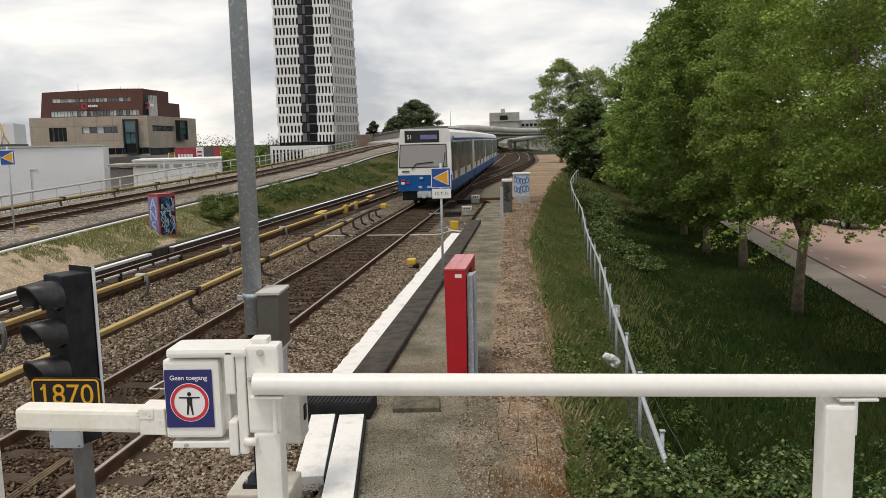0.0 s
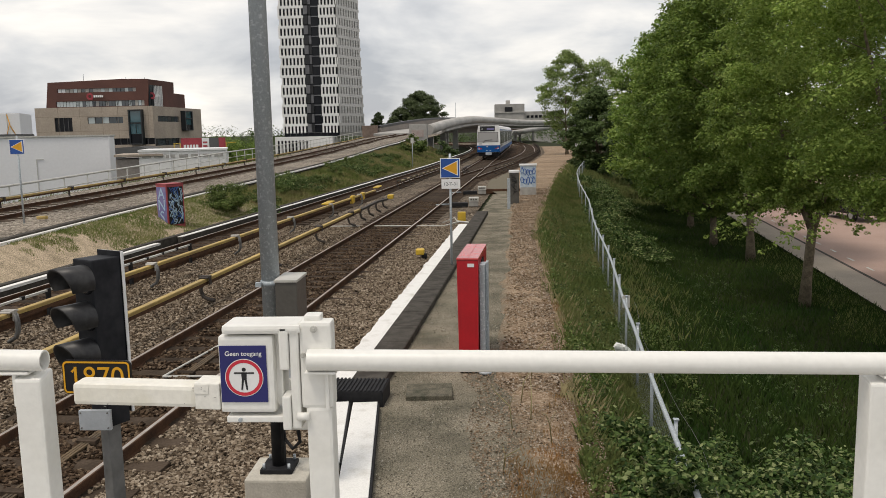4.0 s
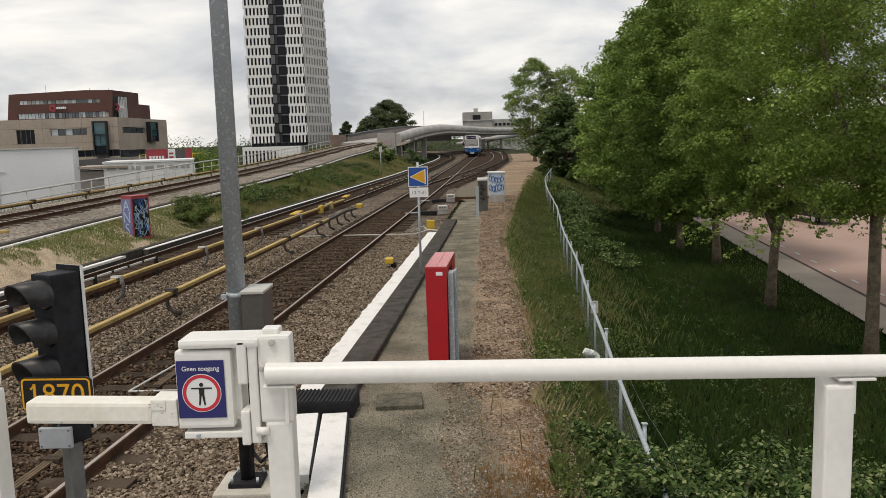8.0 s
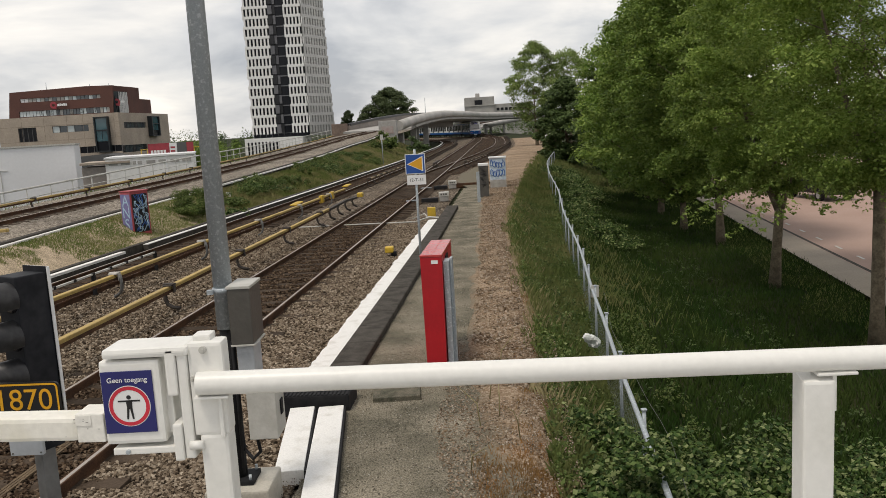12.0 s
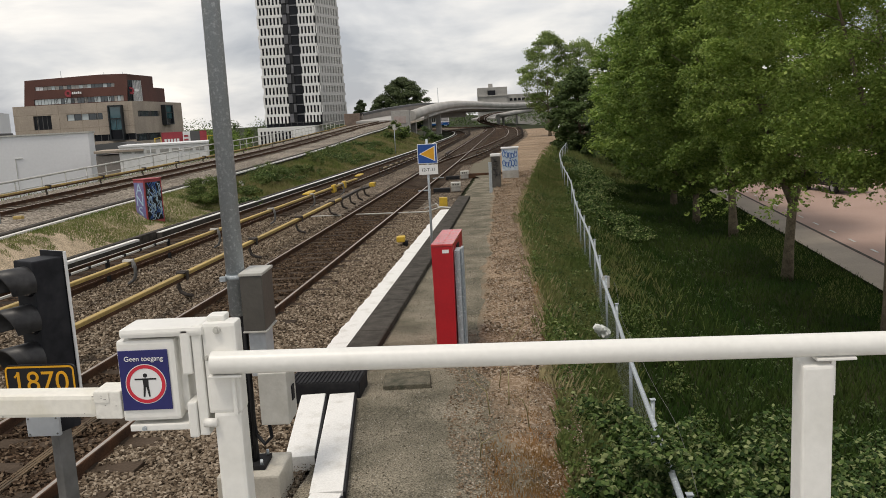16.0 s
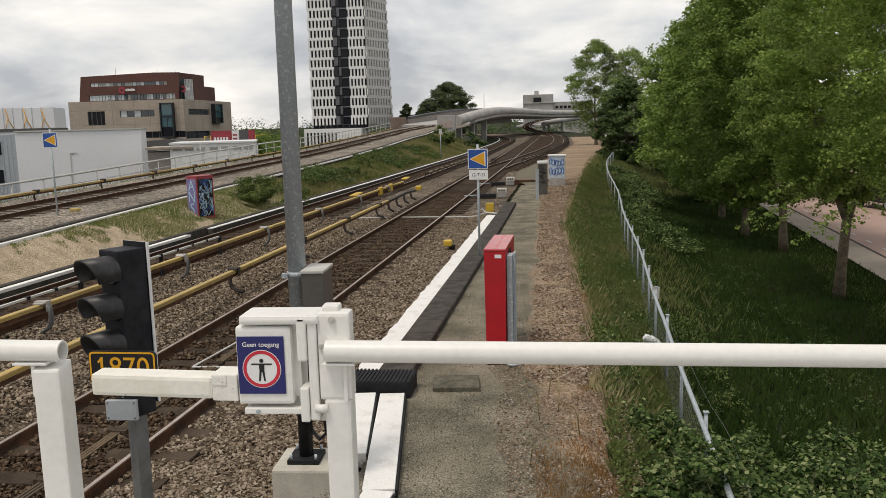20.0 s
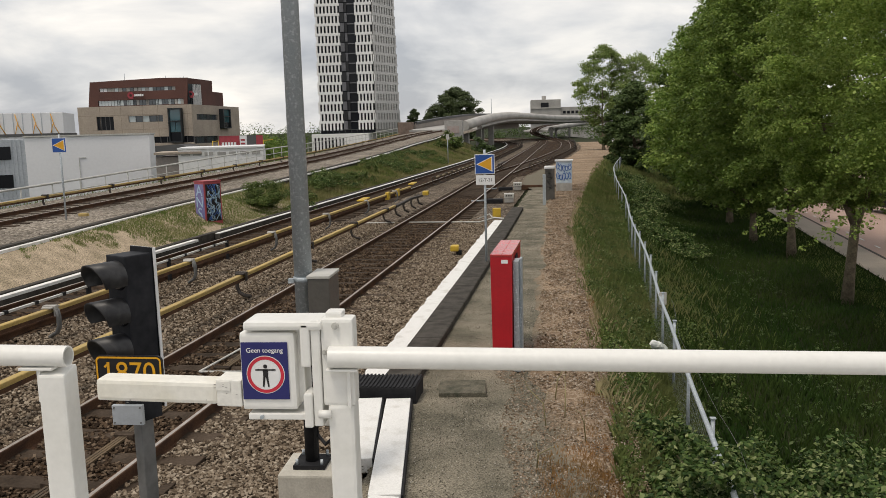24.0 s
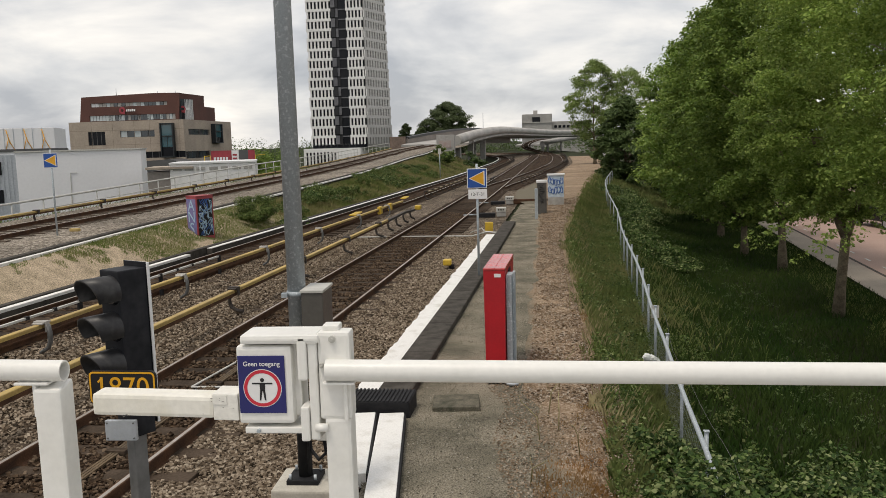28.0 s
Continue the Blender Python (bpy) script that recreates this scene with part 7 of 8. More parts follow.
def make_office():
    """Tan base with brown brick upper floors, seen on its front and its receding end."""
    t = thing("office_building", "tan office block with brown brick upper floors and window bands", "building", pose(-58.2, 150, -6))
    H = 14.4
    # the base: front and end walls pierced by the windows
    rooms = nb()
    box(rooms, -21.2, -0.5, 0.5, 25.6, 0, H - 0.1)
    part("dark_interior", rooms, M["room_dark"], t, "solid dark block standing for the unlit rooms")
    front = ((-21.6, 0, 0, 7.6), (-21.6, -7.5, 7.6, 8.75), (-21.6, 0, 8.75, 10.15), (-21.6, -18.1, 10.15, 12.6), (-14.85, 0, 10.15, 11.45), (-14.85, -12.0, 11.45, 12.6), (-5.5, 0, 11.45, 12.6), (-21.6, 0, 12.6, H))
    end = ((0, 26, 0, 7.3), (13.0, 26, 7.3, 8.6), (0, 26, 8.6, 11.65), (0, 2.2, 11.65, 12.7), (13.2, 26, 11.65, 12.7), (0, 26, 12.7, H))
    bm = nb()
    for x0, x1, z0, z1 in front:
        box(bm, x0, x1, 0, 0.45, z0, z1)
    b = part("base", bm, M["tan"], t, "tan clad lower floors")
    bm = nb()
    for y0, y1, z0, z1 in end:
        box(bm, -0.45, 0.002, y0 + 0.46 * (y0 == 0), y1, z0, z1)
    part("end_wall", bm, M["tan"], t, "tan clad end wall")
    bm = nb()
    box(bm, -21.6, 0.0, 0.46, 26, H - 0.09, H - 0.01)
    part("base_roof", bm, M["dark_panel"], t)
    for x0, x1, z0, z1, n, m in ((-18.1, -14.85, 10.15, 12.6, 4, "dark_glass"), (-12.0, -5.5, 11.45, 12.6, 5, "band_glass"), (-7.5, 0, 7.6, 8.75, 6, "dark_glass")):
        w = (x1 - x0) / n
        for k in range(n):
            bm = nb()
            box(bm, x0 + k * w + 0.05, x0 + (k + 1) * w - 0.05, 0.25, 0.32, z0 + 0.04, z1 - 0.04)
            part("window", bm, M["painted_sky_glass" if m == "band_glass" and k in (0, 2) else m], b)
        bm = nb()
        for k in range(n + 1):
            box(bm, x0 + k * w - 0.05, x0 + k * w + 0.05, 0.18, 0.36, z0, z1)
        part("mullions", bm, M["dark_panel"], b)
    for y0, y1, z0, z1, n in ((2.2, 13.2, 11.65, 12.7, 6), (0.5, 13.0, 7.3, 8.6, 7)):
        w = (y1 - y0) / n
        for k in range(n):
            bm = nb()
            box(bm, -0.3, -0.24, y0 + k * w + 0.08, y0 + (k + 1) * w - 0.08, z0 + 0.03, z1 - 0.03)
            part("window", bm, M["band_glass" if k % 3 else "dark_glass"], b)
    for x in (-17.4, -13.4, -9.3, -6.4, -0.9):
        bm = nb()
        box(bm, x, x + 0.05, -0.012, -0.001, 8.8, H)
        part("panel_joint", bm, M["tan_joint"], b)
    for z in (10.1, 12.75):
        bm = nb()
        box(bm, -21.6, -0.01, -0.012, -0.001, z, z + 0.05)
        part("panel_joint", bm, M["tan_joint"], b)

    def bay(name, m):
        bm = nb()
        for q in ((0, 0.22, 0, 6.2), (2.28, 2.5, 0, 6.2), (0.22, 2.28, 0, 0.25), (0.22, 2.28, 5.95, 6.2), (0.22, 2.28, 3.75, 3.92)):
            box(bm, q[0], q[1], -0.9, 0.3, q[2], q[3])
        e = part(name, bm, M["frame_black"], b, "black framed window bay")
        e.matrix_basis = m
        for x0, x1, z0, z1, g in ((0.24, 2.26, 3.94, 5.93, "teal_glass"), (0.24, 1.2, 1.9, 3.73, "teal_glass"), (1.3, 2.26, 1.9, 3.73, "teal_glass"), (0.24, 2.26, 0.27, 1.85, "dark_glass")):
            bm = nb()
            box(bm, x0, x1, -0.6, -0.55, z0, z1)
            part("pane", bm, M[g], e)
    bay("bay", Matrix.Translation((-4.2, 0, 7.6)))
    bay("bay", Matrix.Translation((0.0, 14.0, 10.0)) @ pose(0, 0, 0, 0, 0, 90) @ Matrix.Diagonal((1.75, 1.0, 0.62, 1)))
    # dark entrance roof at the foot
    bm = nb()
    slab_xz(bm, ((-9.5, 2.0), (3.8, 2.0), (3.8, 6.3), (-0.5, 7.35), (-9.5, 6.9)), -6, -0.2)
    part("entrance_roof", bm, M["dark_panel"], t, "dark grey entrance roof")
    # brick storeys: piers and bands round two rows of windows
    bm = nb()
    for pts in (((-20.2, H), (-18.35, H), (-18.3, 15.55), (-20.05, 15.55)), ((-18.35, H), (-1.4, H), (-1.4, 14.55), (-18.35, 14.55)), ((-2.0, 14.55), (-1.4, 14.55), (-1.35, 15.55), (-2.0, 15.55)),
                ((-20.05, 15.55), (-1.35, 15.55), (-1.2, 17.1), (-19.85, 17.1)), ((-19.85, 17.1), (-17.9, 17.1), (-17.9, 17.78), (-19.75, 17.78)), ((-3.4, 17.1), (-1.2, 17.1), (-1.15, 17.78), (-3.4, 17.78)),
                ((-19.75, 17.78), (-1.15, 17.78), (-1.0, 19.25), (-6.0, 19.35), (-19.6, 18.95))):
        slab_xz(bm, pts, 1.5, 1.9)
    u = part("brick_storey", bm, M["brick"], t, "brown brick upper floors")
    bm = nb()
    v = [bm.verts.new(p) for p in ((-20.0, 1.9, H), (-0.4, 6.0, H), (-0.4, 12, H), (-20.0, 12, H), (-19.6, 1.9, 18.9), (-0.3, 6.0, 19.15), (-0.3, 12, 19.15), (-19.6, 12, 18.9))]
    for f in ((1, 2, 6, 5), (2, 3, 7, 6), (3, 0, 4, 7)):
        bm.faces.new([v[i] for i in f])
    w = [bm.verts.new(p) for p in ((-19.6, 1.7, 18.9), (-6.0, 1.7, 19.3), (-1.0, 1.7, 19.2), (-0.3, 6.0, 19.1), (-0.3, 12, 19.1), (-19.6, 12, 18.9))]
    bm.faces.new(w)
    part("brick_sides", bm, M["brick"], u)
    bm = nb()
    box(bm, -19.4, -1.6, 2.4, 11.5, H, 18.7)
    part("dark_interior", bm, M["room_dark"], u)
    rnd = random.Random(15)
    for k in range(27):
        bm = nb()
        x0 = -18.3 + k * 0.604
        box(bm, x0 + 0.04, x0 + 0.564, 1.7, 1.75, 14.58, 15.52)
        part("window", bm, M[rnd.choice(("painted_sky_glass", "painted_sky_glass", "band_glass", "pale_window"))], u)
        if k in (6, 9, 11, 15, 18, 22):
            bm = nb()
            for q in ((0.1, 0.5, 0.35, 0.4), (0.1, 0.5, 0.95, 1.0), (0.1, 0.15, 0.4, 0.95), (0.45, 0.5, 0.4, 0.95)):
                box(bm, x0 + q[0], x0 + q[1], 1.42, 1.49, H + q[2], H + q[3])
            part("open_casement", bm, M["frame_black"], u, "open dark-framed casement")
    for k in range(20):
        bm = nb()
        x0 = -17.9 + k * 0.725
        box(bm, x0 + 0.04, x0 + 0.69, 1.7, 1.75, 17.12, 17.76)
        part("window", bm, M["sign_white" if k < 2 else rnd.choice(("painted_sky_glass", "band_glass", "band_glass", "pale_window"))], u)
    # glazed corner: slanting face with upright fins
    bm = nb()
    bm.faces.new([bm.verts.new(p) for p in ((-1.4, 1.9, H), (-0.4, 6.0, H), (-0.35, 6.0, 18.2), (-1.1, 1.9, 18.2))])
    part("corner_glass", bm, M["band_glass"], u)
    bm = nb()
    slab = [bm.verts.new(p) for p in ((-1.12, 1.85, 18.2), (-0.32, 6.0, 18.2), (-0.28, 6.0, 19.12), (-0.98, 1.85, 19.2))]
    bm.faces.new(slab)
    part("corner_head", bm, M["brick"], u)
    for k in range(9):
        f = (k + 0.5) / 9
        bm = nb()
        x, y = -1.28 + 0.93 * f, 1.9 + 4.1 * f
        box(bm, x - 0.05, x + 0.16, y - 0.07, y + 0.07, H + 0.05, 18.15)
        part("fin", bm, M["tower_white" if k > 2 else "frame_black"], u)
    bm = nb()
    box(bm, -8.0, -0.42, 12.02, 18, H, 17.1)
    box(bm, -0.9, -0.4, 6.02, 12.0, 15.9, 17.1)
    box(bm, -0.9, -0.4, 6.02, 12.0, H, 14.45)
    part("brick_end", bm, M["brick"], u)
    for k in range(9):
        bm = nb()
        box(bm, -0.6, -0.5, 6.1 + k * 0.66, 6.66 + k * 0.66, 14.48, 15.86)
        part("end_window", bm, M["painted_sky_glass" if k % 4 else "pale_window"], u)
    for x, y, z in ((-11.85, 1.25, 16.35), (-0.85, 2.2, 16.3)):
        bm = nb()
        n = 20
        ra, rb2 = ([bm.verts.new((x + r * math.cos(6.2832 * k / n), y, z + r * math.sin(6.2832 * k / n))) for k in range(n)] for r in (0.62, 0.26))
        for k in range(n):
            bm.faces.new((ra[k - 1], ra[k], rb2[k], rb2[k - 1]))
        box(bm, x + 0.12, x + 0.5, y - 0.02, y, z - 0.66, z - 0.34)
        em = part("roof_sign", bm, M["red_sign"], u, "red round emblem sign")
        for k in range(5):
            bm = nb()
            x0 = x + 0.75 + 0.36 * k * (1 if x < -2 else 0.4)
            box(bm, x0, x0 + (0.27 if x < -2 else 0.1), y - 0.1, y, z - 0.2, z + 0.17 + 0.05 * (k % 2))
            part("sign_bar", bm, M["sign_white"], em)
    for x, z in ((-15, 1.5), (-7, 0.8), (-3.5, 0.7)):
        bm = nb()
        cyl(bm, (x, 6, 18.9), (x, 6, 19.2 + z), 0.05, n=5)
        part("aerial", bm, M["galv"], u)


make_office()


def make_hall():
    t = thing("grey_hall", "plain grey panelled industrial hall with a flat roof", "building", pose(-37.3, 85, -6, 0, 0, 21))
    bm = nb()
    box(bm, -11.8, 0, 0, 10, 0, 9.15, 0.06)
    b = part("wall", bm, M["grey_panel"], t)
    bm = nb()
    box(bm, -11.9, 0.12, -0.12, 10, 9.152, 9.3)
    part("roof_edge", bm, M["light_box"], t)
    bm = nb()
    box(bm, -6.9, -6.85, -0.08, 0, 2.5, 7.0)
    box(bm, -6.9, -6.2, -0.08, 0, 6.95, 7.0)
    part("drainpipe", bm, M["light_box"], b)
    bm = nb()
    box(bm, -22, -11.82, 0.4, 10, 0, 9.0, 0.05)
    w = part("ribbed_wing", bm, M["alu"], t, "ribbed grey wing")
    for k in range(26):
        bm = nb()
        box(bm, -22 + k * 0.4, -21.85 + k * 0.4, 0.34, 0.399, 0, 9.0)
        part("rib", bm, M["alu"], w)
    for z in (4.2, 7.0):
        bm = nb()
        box(bm, -22, -13.2, 0.25, 0.33, z, z + 1.3)
        part("window_band", bm, M["dark_glass"], w)
    t = thing("grey_hall", "grey hall behind with a dark roof edge", "building", pose(-73.7, 112, -6, 0, 0, 20))
    bm = nb()
    box(bm, -24, 10.8, 0, 10, 0, 12.6, 0.05)
    b = part("wall", bm, M["grey_panel"], t)
    bm = nb()
    box(bm, -24.1, 11.0, -0.15, 10, 9.3, 9.7)
    part("dark_band", bm, M["dark_panel"], b)
    for k in range(12):
        bm = nb()
        x = -16 + k * 2.3
        tube(bm, [(x - 0.1, -0.1, 12.4), (x + 0.25, -0.12, 10.8), (x + 0.9, -0.1, 9.5)], 0.06, 5)
        tube(bm, [(x + 0.1, -0.1, 11.0), (x - 0.25, -0.1, 9.6)], 0.05, 5)
        part("orange_cable", bm, M["amber"], b)
    for k in range(28):
        bm = nb()
        box(bm, -23.8 + k * 1.22, -23.72 + k * 1.22, -0.05, -0.001, 9.75, 12.6)
        part("rib", bm, M["alu"], b)
    # pale low shed
    t = thing("low_shed", "long low pale shed with a flat roof", "building", pose(-33.8, 78, -6, 0, 0, 16))
    bm = nb()
    box(bm, 2.2, 10.2, 0, 8, 0, 7.62, 0.05)
    b = part("wall", bm, M["shed_white"], t)
    bm = nb()
    box(bm, 2.15, 10.28, -0.1, 8, 7.622, 7.78)
    part("roof_edge", bm, M["sign_white"], t)
    for k in range(7):
        bm = nb()
        x = 2.5 + k * 1.08 + (0.12 if k > 2 else 0)
        box(bm, x, x + 0.8, -0.06, -0.01, 7.0, 7.3)
        part("vent_window", bm, M["concrete"], b)
    for x in (4.95, 7.6):
        bm = nb()
        box(bm, x, x + 0.12, -0.09, -0.01, 0, 7.6)
        part("wall_strip", bm, M["sign_white"], b)
    bm = nb()
    box(bm, 0.1, 2.18, 0.2, 8, 0, 6.95, 0.05)
    part("dark_annex", bm, M["wall_concrete"], t, "dark brown annex")
    bm = nb()
    box(bm, 0.0, 4.4, -0.16, 6, 7.18, 7.4, 0.02)
    part("tan_canopy", bm, M["tan"], t, "tan flat canopy over the annex")
    t = thing("banner_wall", "row of red and white banners on a frame behind the shed", "banner", pose(-31.4, 96, -6))
    x = -2.45
    for m, w in (("red_sign", 2.45), ("sign_white", 0.85), ("dark_panel", 1.1), ("red_sign", 0.8)):
        bm = nb()
        box(bm, x, x + w - 0.03, 0, 0.08, 6.9 if m != "dark_panel" else 7.1, 8.75)
        f = part("banner", bm, M[m], t)
        if w > 2:
            for k in range(5):
                bm = nb()
                box(bm, x + 0.3 + 0.36 * k, x + 0.56 + 0.36 * k, -0.02, -0.005, 7.6, 8.0)
                part("lettering_bar", bm, M["sign_white"], f)
        if m == "sign_white":
            for k in range(3):
                bm = nb()
                box(bm, x + 0.12, x + 0.62, -0.02, -0.005, 7.3 + 0.42 * k, 7.5 + 0.42 * k)
                part("lettering_bar", bm, M["red_sign"], f)
        x += w
    for x in (-3.3, -2.6, 2.75):
        bm = nb()
        cyl(bm, (x, 0.1, 0), (x, 0.1, 8.2), 0.05, n=6)
        part("frame_post", bm, M["yellow"], t)
    bm = nb()
    cyl(bm, (-3.3, 0.1, 8.1), (-2.6, 0.1, 8.2), 0.04, n=6)
    cyl(bm, (2.75, 0.1, 8.1), (3.9, 0.1, 8.2), 0.04, n=6)
    part("frame_rail", bm, M["yellow"], t)


make_hall()


def make_far_block():
    t = thing("concrete_building", "grey concrete building beyond the viaduct", "building", pose(6.2, 400, -6))
    bm = nb()
    box(bm, 0, 13.8, 0, 20, 0, 20.6, 0.1)
    b = part("tower_part", bm, M["far_concrete"], t)
    for z in (10, 13.0, 16.5):
        bm = nb()
        box(bm, -0.2, 14, -0.4, 0, z, z + 0.5)
        part("floor_edge", bm, M["tube"], b)
    bm = nb()
    box(bm, 4.6, 8.2, -0.3, 0.1, 16.8, 19.2)
    part("window", bm, M["dark_glass"], b)
    bm = nb()
    box(bm, 5.2, 7.2, 4, 6, 20.6, 22.4)
    part("roof_unit", bm, M["tube"], b)
    bm = nb()
    box(bm, 13.82, 32, 1, 20, 0, 17.0, 0.1)
    w = part("wing", bm, M["far_concrete"], t)
    window_row(w, "dark_glass", 14.5, 30, 1, 14.0, 15.2, 8, 0.6)


make_far_block()


def far_trees():
    rnd = random.Random(12)
    cl = [((-190 + k * 2.1 + rnd.uniform(-2, 2), rnd.uniform(330, 380), rnd.uniform(-4, 4.0)), rnd.uniform(2.4, 5.0)) for k in range(150)]
    tagged(foliage("distant_trees", cl, 170, 0.62, M["leaf_dark"], None, 5, flat=0.9), "distant dark green trees along the horizon", "trees", kind="stuff")
    cl = [((rnd.uniform(-82, -57), rnd.uniform(205, 235), rnd.uniform(-5, 1.4)), rnd.uniform(1.2, 2.8)) for k in range(110)]
    tagged(foliage("distant_shrubs", cl, 260, 0.42, M["leaf_mid"], None, 6, flat=0.9), "bright green shrubs before the tower", "shrubs", kind="stuff")
    cl = [((rnd.uniform(17, 60), rnd.uniform(185, 260), rnd.uniform(-3, 1.2)), rnd.uniform(1.6, 2.8)) for k in range(70)]
    tagged(foliage("distant_hedge", cl, 90, 0.5, M["leaf_dark"], None, 7, flat=0.9), "dark green growth behind the curve", "hedge", kind="stuff")


far_trees()


# ---- road furniture ----
def make_car(label, x, y, rz, paint):
    t = thing("parked_car", label, "car", pose(x, y, terrain(x, y) + 0.03, 0, 0, rz), group="cars by the road")
    prof = ((-2.1, 0.35), (-2.1, 0.75), (-1.95, 0.92), (-1.1, 1.02), (-0.45, 1.42), (0.9, 1.45), (1.6, 1.05), (2.05, 0.95), (2.1, 0.4))
    bm = nb()
    a = [bm.verts.new((-0.86 if z < 1.1 else -0.68, u, z)) for u, z in prof]
    b = [bm.verts.new((0.86 if z < 1.1 else 0.68, u, z)) for u, z in prof]
    n = len(prof)
    for k in range(n):
        bm.faces.new((a[k], a[(k + 1) % n], b[(k + 1) % n], b[k]))
    bm.faces.new(a[::-1])
    bm.faces.new(b)
    bmesh.ops.bevel(bm, geom=bm.edges[:], offset=0.06, segments=2, affect="EDGES")
    body = part("body", bm, paint, t, smooth=False)
    for s in (-1, 1):
        bm = nb()
        bm.faces.new([bm.verts.new((s * (0.80 if z < 1.2 else 0.725), u, z)) for u, z in ((-0.95, 1.08), (-0.42, 1.36), (0.85, 1.38), (1.35, 1.08))])
        part("side_window", bm, M["dark_glass"], body)
        for u in (-1.3, 1.35):
            bm = nb()
            cyl(bm, (s * 0.7, u, 0.32), (s * 0.9, u, 0.32), 0.32, n=20)
            w = part("wheel", bm, M["rubber"], t)
            bm = nb()
            cyl(bm, (s * 0.895, u, 0.32), (s * 0.91, u, 0.32), 0.19, n=12)
            part("rim", bm, M["alu"], w)


make_car("dark parked car on the road", 19.5, 29.5, 80, M["car_paint"])
make_car("dark parked car further along the road", 20.5, 46.0, 8, M["car_paint"])
make_car("pale parked car beyond the viaduct", 19.0, 152.0, 80, M["sign_white"])


# ---- the train ----
def make_section(t, rear):
    """One 15 m car body in its own space: y ahead, rail top at z 0; the rear end may be a driver's cab."""
    L = 7.35
    e = thing_part("car_body", t)
    ring_p = [(-1.27, 0.78), (-1.31, 1.1), (-1.32, 2.3), (-1.27, 3.1), (-1.15, 3.42), (-0.85, 3.58), (0.85, 3.58), (1.15, 3.42), (1.27, 3.1), (1.32, 2.3), (1.31, 1.1), (1.27, 0.78)]
    bm = nb()
    sweep(bm, ring_p, [(0, -L, 0), (0, L, 0)])
    part("shell", bm, M["train_white"], e, "white painted body shell")
    for s in (-1, 1):
        bm = nb()
        box(bm, s * 1.318 - 0.012, s * 1.318 + 0.012, -L + 0.02, L - 0.02, 0.72, 1.18)
        part("blue_skirt", bm, M["train_blue"], e, "blue lower band")
        if rear:
            for k in range(2):
                bm = nb()
                y0 = -L + 0.35 + 0.55 * k
                vs = [bm.verts.new((s * 1.285, y, z)) for y, z in ((y0, 2.98), (y0 + 0.28, 2.98), (y0 + 0.62, 3.24), (y0 + 0.34, 3.24))]
                bm.faces.new(vs)
                part("blue_chevron", bm, M["train_blue"], e)
        bm = nb()
        box(bm, s * 1.268 - 0.022, s * 1.268 + 0.022, -L + (1.5 if rear else 0.1), L - 0.02, 3.03, 3.15)
        part("blue_stripe", bm, M["train_blue"], e)
        y, k = -L + (1.5 if rear else 0.35), 0
        while y < L - 1.6:
            door = k % 3 == 1
            w = 1.3 if door else 1.28
            if door:
                for q in (0, 1):
                    bm = nb()
                    box(bm, s * 1.325 - 0.014, s * 1.325 + 0.014, y + q * 0.66, y + q * 0.66 + 0.62, 1.2, 2.98)
                    dl = part("door", bm, M["door_grey"], e, "grey sliding door leaf")
                    bm = nb()
                    box(bm, s * 1.34 - 0.004, s * 1.34 + 0.004, y + q * 0.66 + 0.07, y + q * 0.66 + 0.55, 1.34, 2.90)
                    part("pane", bm, M["train_glass"], dl)
            else:
                bm = nb()
                box(bm, s * 1.325 - 0.014, s * 1.325 + 0.014, y, y + w, 1.58, 2.94)
                part("window", bm, M["train_glass"], e)
            y += w + 0.22
            k += 1
    bm = nb()
    box(bm, -1.05, 1.05, -L + 0.9, L - 0.6, 0.42, 0.77, 0.03)
    uf = part("underframe", bm, M["rubber"], e, "dark underframe")
    for u in (-4.8, 4.8):
        bm = nb()
        box(bm, -1.0, 1.0, u - 1.3, u + 1.3, 0.3, 0.5, 0.03)
        part("bogie_frame", bm, M["rubber"], uf)
        for q in (-0.75, 0.75):
            for d in (-0.9, 0.9):
                bm = nb()
                cyl(bm, (q - 0.06, u + d, 0.36), (q + 0.06, u + d, 0.36), 0.36, n=16)
                part("wheel", bm, M["rubber"], uf)
    for a, b, h in ((-5.5, -2.8, 3.70), (-1.6, 0.8, 3.68), (2.0, 5.6, 3.70)):
        bm = nb()
        box(bm, -0.7, 0.7, a, b, 3.57, h, 0.03)
        part("roof_unit", bm, M["dark_panel"], e, "dark roof equipment")
    if rear:
        bm = nb()
        v = [bm.verts.new(p) for p in ((-1.27, -L - 0.30, 0.74), (1.27, -L - 0.30, 0.74), (1.31, -L - 0.28, 1.15), (-1.31, -L - 0.28, 1.15), (1.31, -L - 0.20, 1.9), (-1.31, -L - 0.20, 1.9),
                                       (1.27, -L - 0.04, 2.95), (-1.27, -L - 0.04, 2.95), (1.18, -L - 0.02, 3.58), (-1.18, -L - 0.02, 3.58), (-1.27, -L, 0.74), (1.27, -L, 0.74), (1.32, -L, 1.9), (-1.32, -L, 1.9))]
        for f in ((0, 1, 2, 3), (3, 2, 4, 5), (5, 4, 6, 7), (7, 6, 8, 9), (1, 11, 12, 4, 2), (10, 0, 3, 5, 13), (4, 12, 6), (5, 7, 13)):
            bm.faces.new([v[i] for i in f])
        face = part("cab_front", bm, M["train_white"], e, "white flat cab front")
        bm = nb()
        bm.faces.new([bm.verts.new(p) for p in ((-1.28, -L - 0.315, 0.75), (1.28, -L - 0.315, 0.75), (1.32, -L - 0.268, 1.47), (-1.32, -L - 0.268, 1.47))])
        part("blue_apron", bm, M["train_blue"], face)
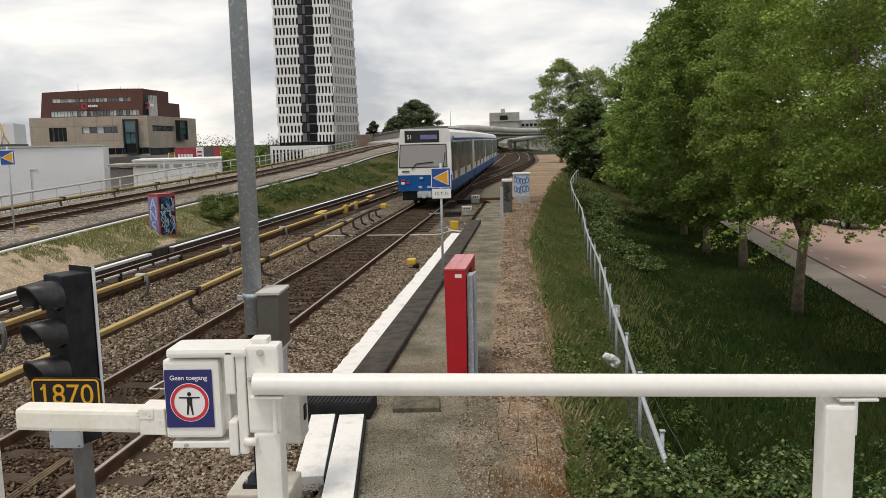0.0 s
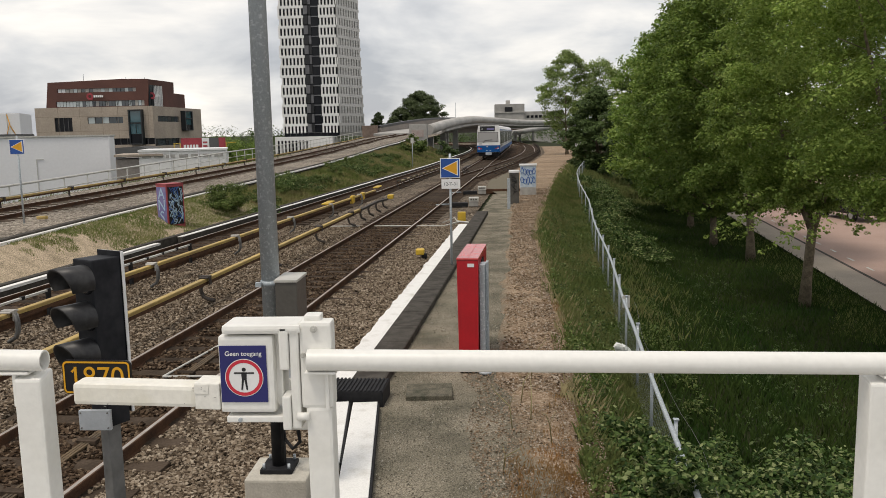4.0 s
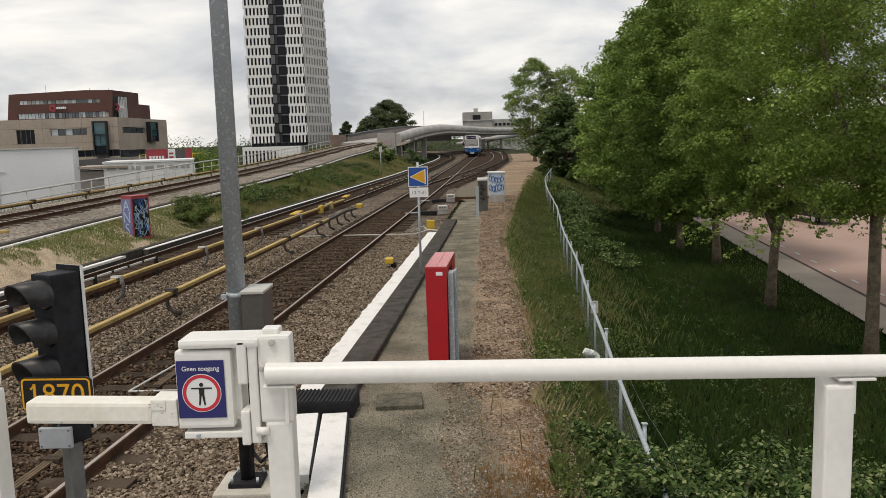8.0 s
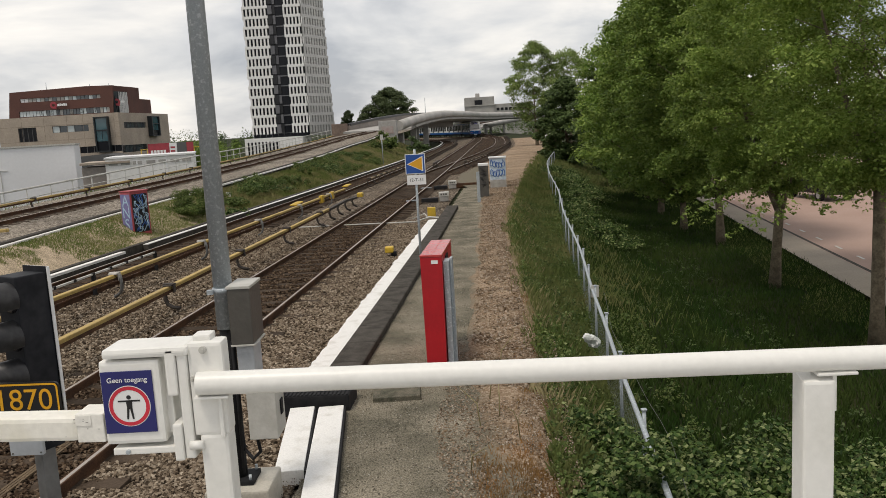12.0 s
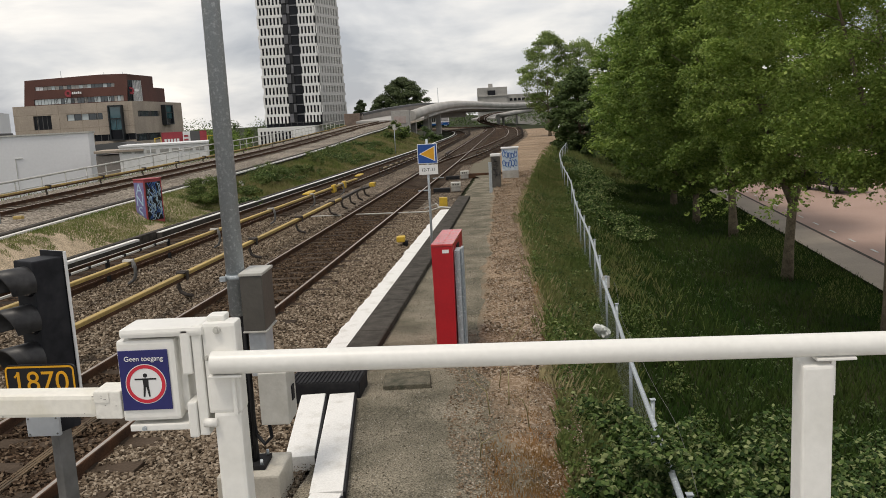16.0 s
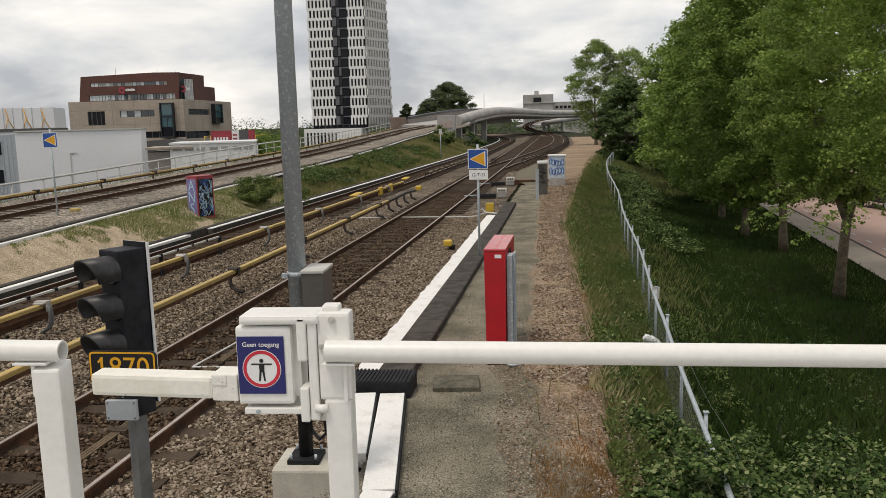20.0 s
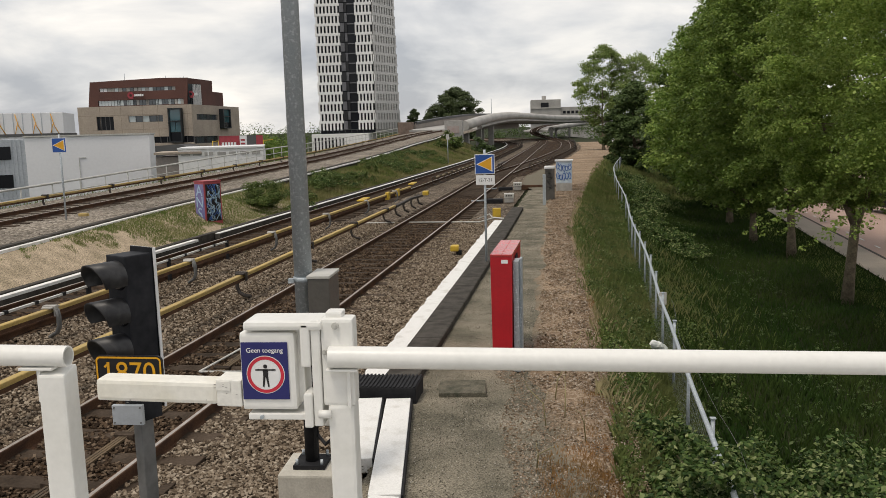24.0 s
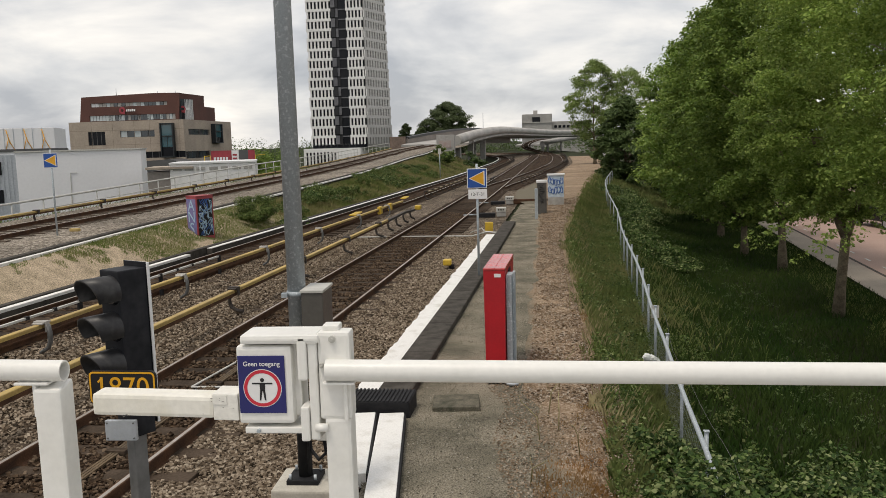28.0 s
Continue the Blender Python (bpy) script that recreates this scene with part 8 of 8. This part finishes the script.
        for y, g, m, lab in ((0.012, 0.0, "sign_black", "black rubber seal"), (0.02, 0.045, "windscreen", "windscreen with a grey reflection put into its colour")):
            bm = nb()
            bm.faces.new([bm.verts.new(p) for p in ((-1.27 + g, -L - 0.212 - y, 1.80 + g), (1.12 - g, -L - 0.212 - y, 1.80 + g), (1.07 - g, -L - 0.055 - y, 2.88 - g), (-1.22 + g, -L - 0.055 - y, 2.88 - g))])
            part("windscreen" if g else "windscreen_seal", bm, M[m], face, lab)
        bm = nb()
        tube(bm, [(-0.62, -L - 0.26, 1.74), (-0.42, -L - 0.235, 1.98), (0.0, -L - 0.235, 2.02), (0.42, -L - 0.235, 2.06)], 0.022, 5)
        tube(bm, [(0.92, -L - 0.25, 1.82), (1.0, -L - 0.16, 2.5)], 0.016, 5)
        part("wiper", bm, M["rubber"], face)
        bm = nb()
        box(bm, -0.98, 0.72, -L - 0.06, -L + 0.05, 2.95, 3.50, 0.03)
        d = part("destination_box", bm, M["sign_black"], face, "black route display")
        text("route", "51", 0.27, M["sign_white"], d, Matrix.Translation((-0.7, -L - 0.064, 3.2)) @ pose(0, 0, 0, 90))
        bm = nb()
        box(bm, -0.2, 0.62, -L - 0.066, -L - 0.061, 3.10, 3.30)
        part("blind_bar", bm, M["graffiti_violet"], d)
        bm = nb()
        box(bm, -1.12, -0.75, -L - 0.262, -L - 0.252, 1.60, 1.67)
        part("fleet_mark", bm, M["grey_box"], face)
        for x, z, m in ((-1.08, 1.24, "tail_red"), (-0.84, 1.12, "tail_red"), (-1.08, 1.10, "sign_white"), (0.84, 1.12, "tail_red"), (1.08, 1.24, "tail_red"), (1.08, 1.10, "sign_white"), (-0.16, 1.33, "light_box"), (-0.22, 0.92, "alu"), (0.2, 0.92, "alu")):
            bm = nb()
            box(bm, x - 0.085, x + 0.085, -L - 0.335, -L - 0.29, z - 0.05, z + 0.05, 0.01)
            part("tail_lamp" if m in ("tail_red", "sign_white") else "front_plate", bm, M[m], face)
        bm = nb()
        box(bm, -0.34, 0.34, -L - 0.62, -L - 0.1, 0.44, 0.72, 0.04)
        cyl(bm, (0, -L - 0.75, 0.58), (0, -L - 0.5, 0.58), 0.15, n=12)
        cyl(bm, (0.28, -L - 0.68, 0.55), (0.28, -L - 0.5, 0.55), 0.09, n=10)
        part("coupler", bm, M["alu"], e, "grey steel coupler")
        bm = nb()
        box(bm, -1.15, 1.15, -L - 0.12, -L + 0.6, 0.3, 0.70, 0.05)
        part("apron", bm, M["rubber"], e)
        for s in (-1, 1):
            bm = nb()
            box(bm, s * 1.325 - 0.014, s * 1.325 + 0.014, -L + 0.06, -L + 0.42, 1.6, 2.95)
            box(bm, s * 1.325 - 0.014, s * 1.325 + 0.014, -L + 0.62, -L + 1.2, 1.2, 2.95)
            part("cab_window", bm, M["train_glass"], e)
    else:
        bm = nb()
        box(bm, -1.1, 1.1, -L - 0.18, -L + 0.02, 0.7, 3.4, 0.03)
        part("gangway", bm, M["rubber"], e, "black bellows between cars")
    # the car's true width is 2.5 m
    for ob in e.children_recursive:
        if ob.type == "MESH":
            for v in ob.data.vertices:
                v.co.x *= 0.945
    return e


def thing_part(name, parent):
    ob = new(name)
    ob.parent = parent
    return ob


TRAIN = []
for k in range(4):
    tc = thing("metro_car", "white and blue metro car, rear cab with a black route display" if k == 0 else "white and blue metro car of the departing train", "train", group="cars of the departing train")
    make_section(tc, k == 0)
    TRAIN.append(tc)


def path_lengths():
    pts = line_points(T1, 0, 30, 519, 1.0, z_line)
    s, out = 0.0, []
    for a, b in zip(pts, pts[1:] + [pts[-1]]):
        out.append((s, a))
        s += (b - a).length
    return out


def at_length(table, s):
    s = max(0, min(table[-1][0] - 0.01, s))
    k = 0
    while table[k + 1][0] < s:
        k += 1
    (a, p), (b, q) = table[k], table[k + 1]
    return p.lerp(q, (s - a) / (b - a)) if b > a else p


REAR = ((0, 39.0), (1, 51.9), (2, 65.2), (3, 78.2), (5.5, 110.8), (8, 145.0), (10, 173.5), (11, 187.5), (12, 201.0), (12.5, 207.5), (14.5, 230.0), (15, 235.8), (16, 247.0), (17.5, 264.0), (20, 293.0), (24, 342.0), (28, 392.0))


def motions():
    table = path_lengths()
    for k, car in enumerate(TRAIN):
        rows = []
        t = 0.0
        while t <= 28.01:
            s = lerp(REAR, t) - 30 + 7.65 + 15.1 * k
            end = table[-1][0] - 2
            if s - 7.4 < end:
                a, b = at_length(table, min(s - 5, end - 1)), at_length(table, min(s + 5, end))
            d = b - a
            c = (a + b) / 2
            if s + 5 > end:
                c = c + d.normalized() * (s - (end - 1 - 5 + end) / 2 - 0) if s - 5 > end - 1 else c + d.normalized() * (s + 5 - end) / 2
            rows.append((t, pose(c.x, c.y, c.z, math.degrees(math.asin(d.z / d.length)), 0, -math.degrees(math.atan2(d.x, d.y)))))
            t += 0.5
        walk(car, rows)


motions()
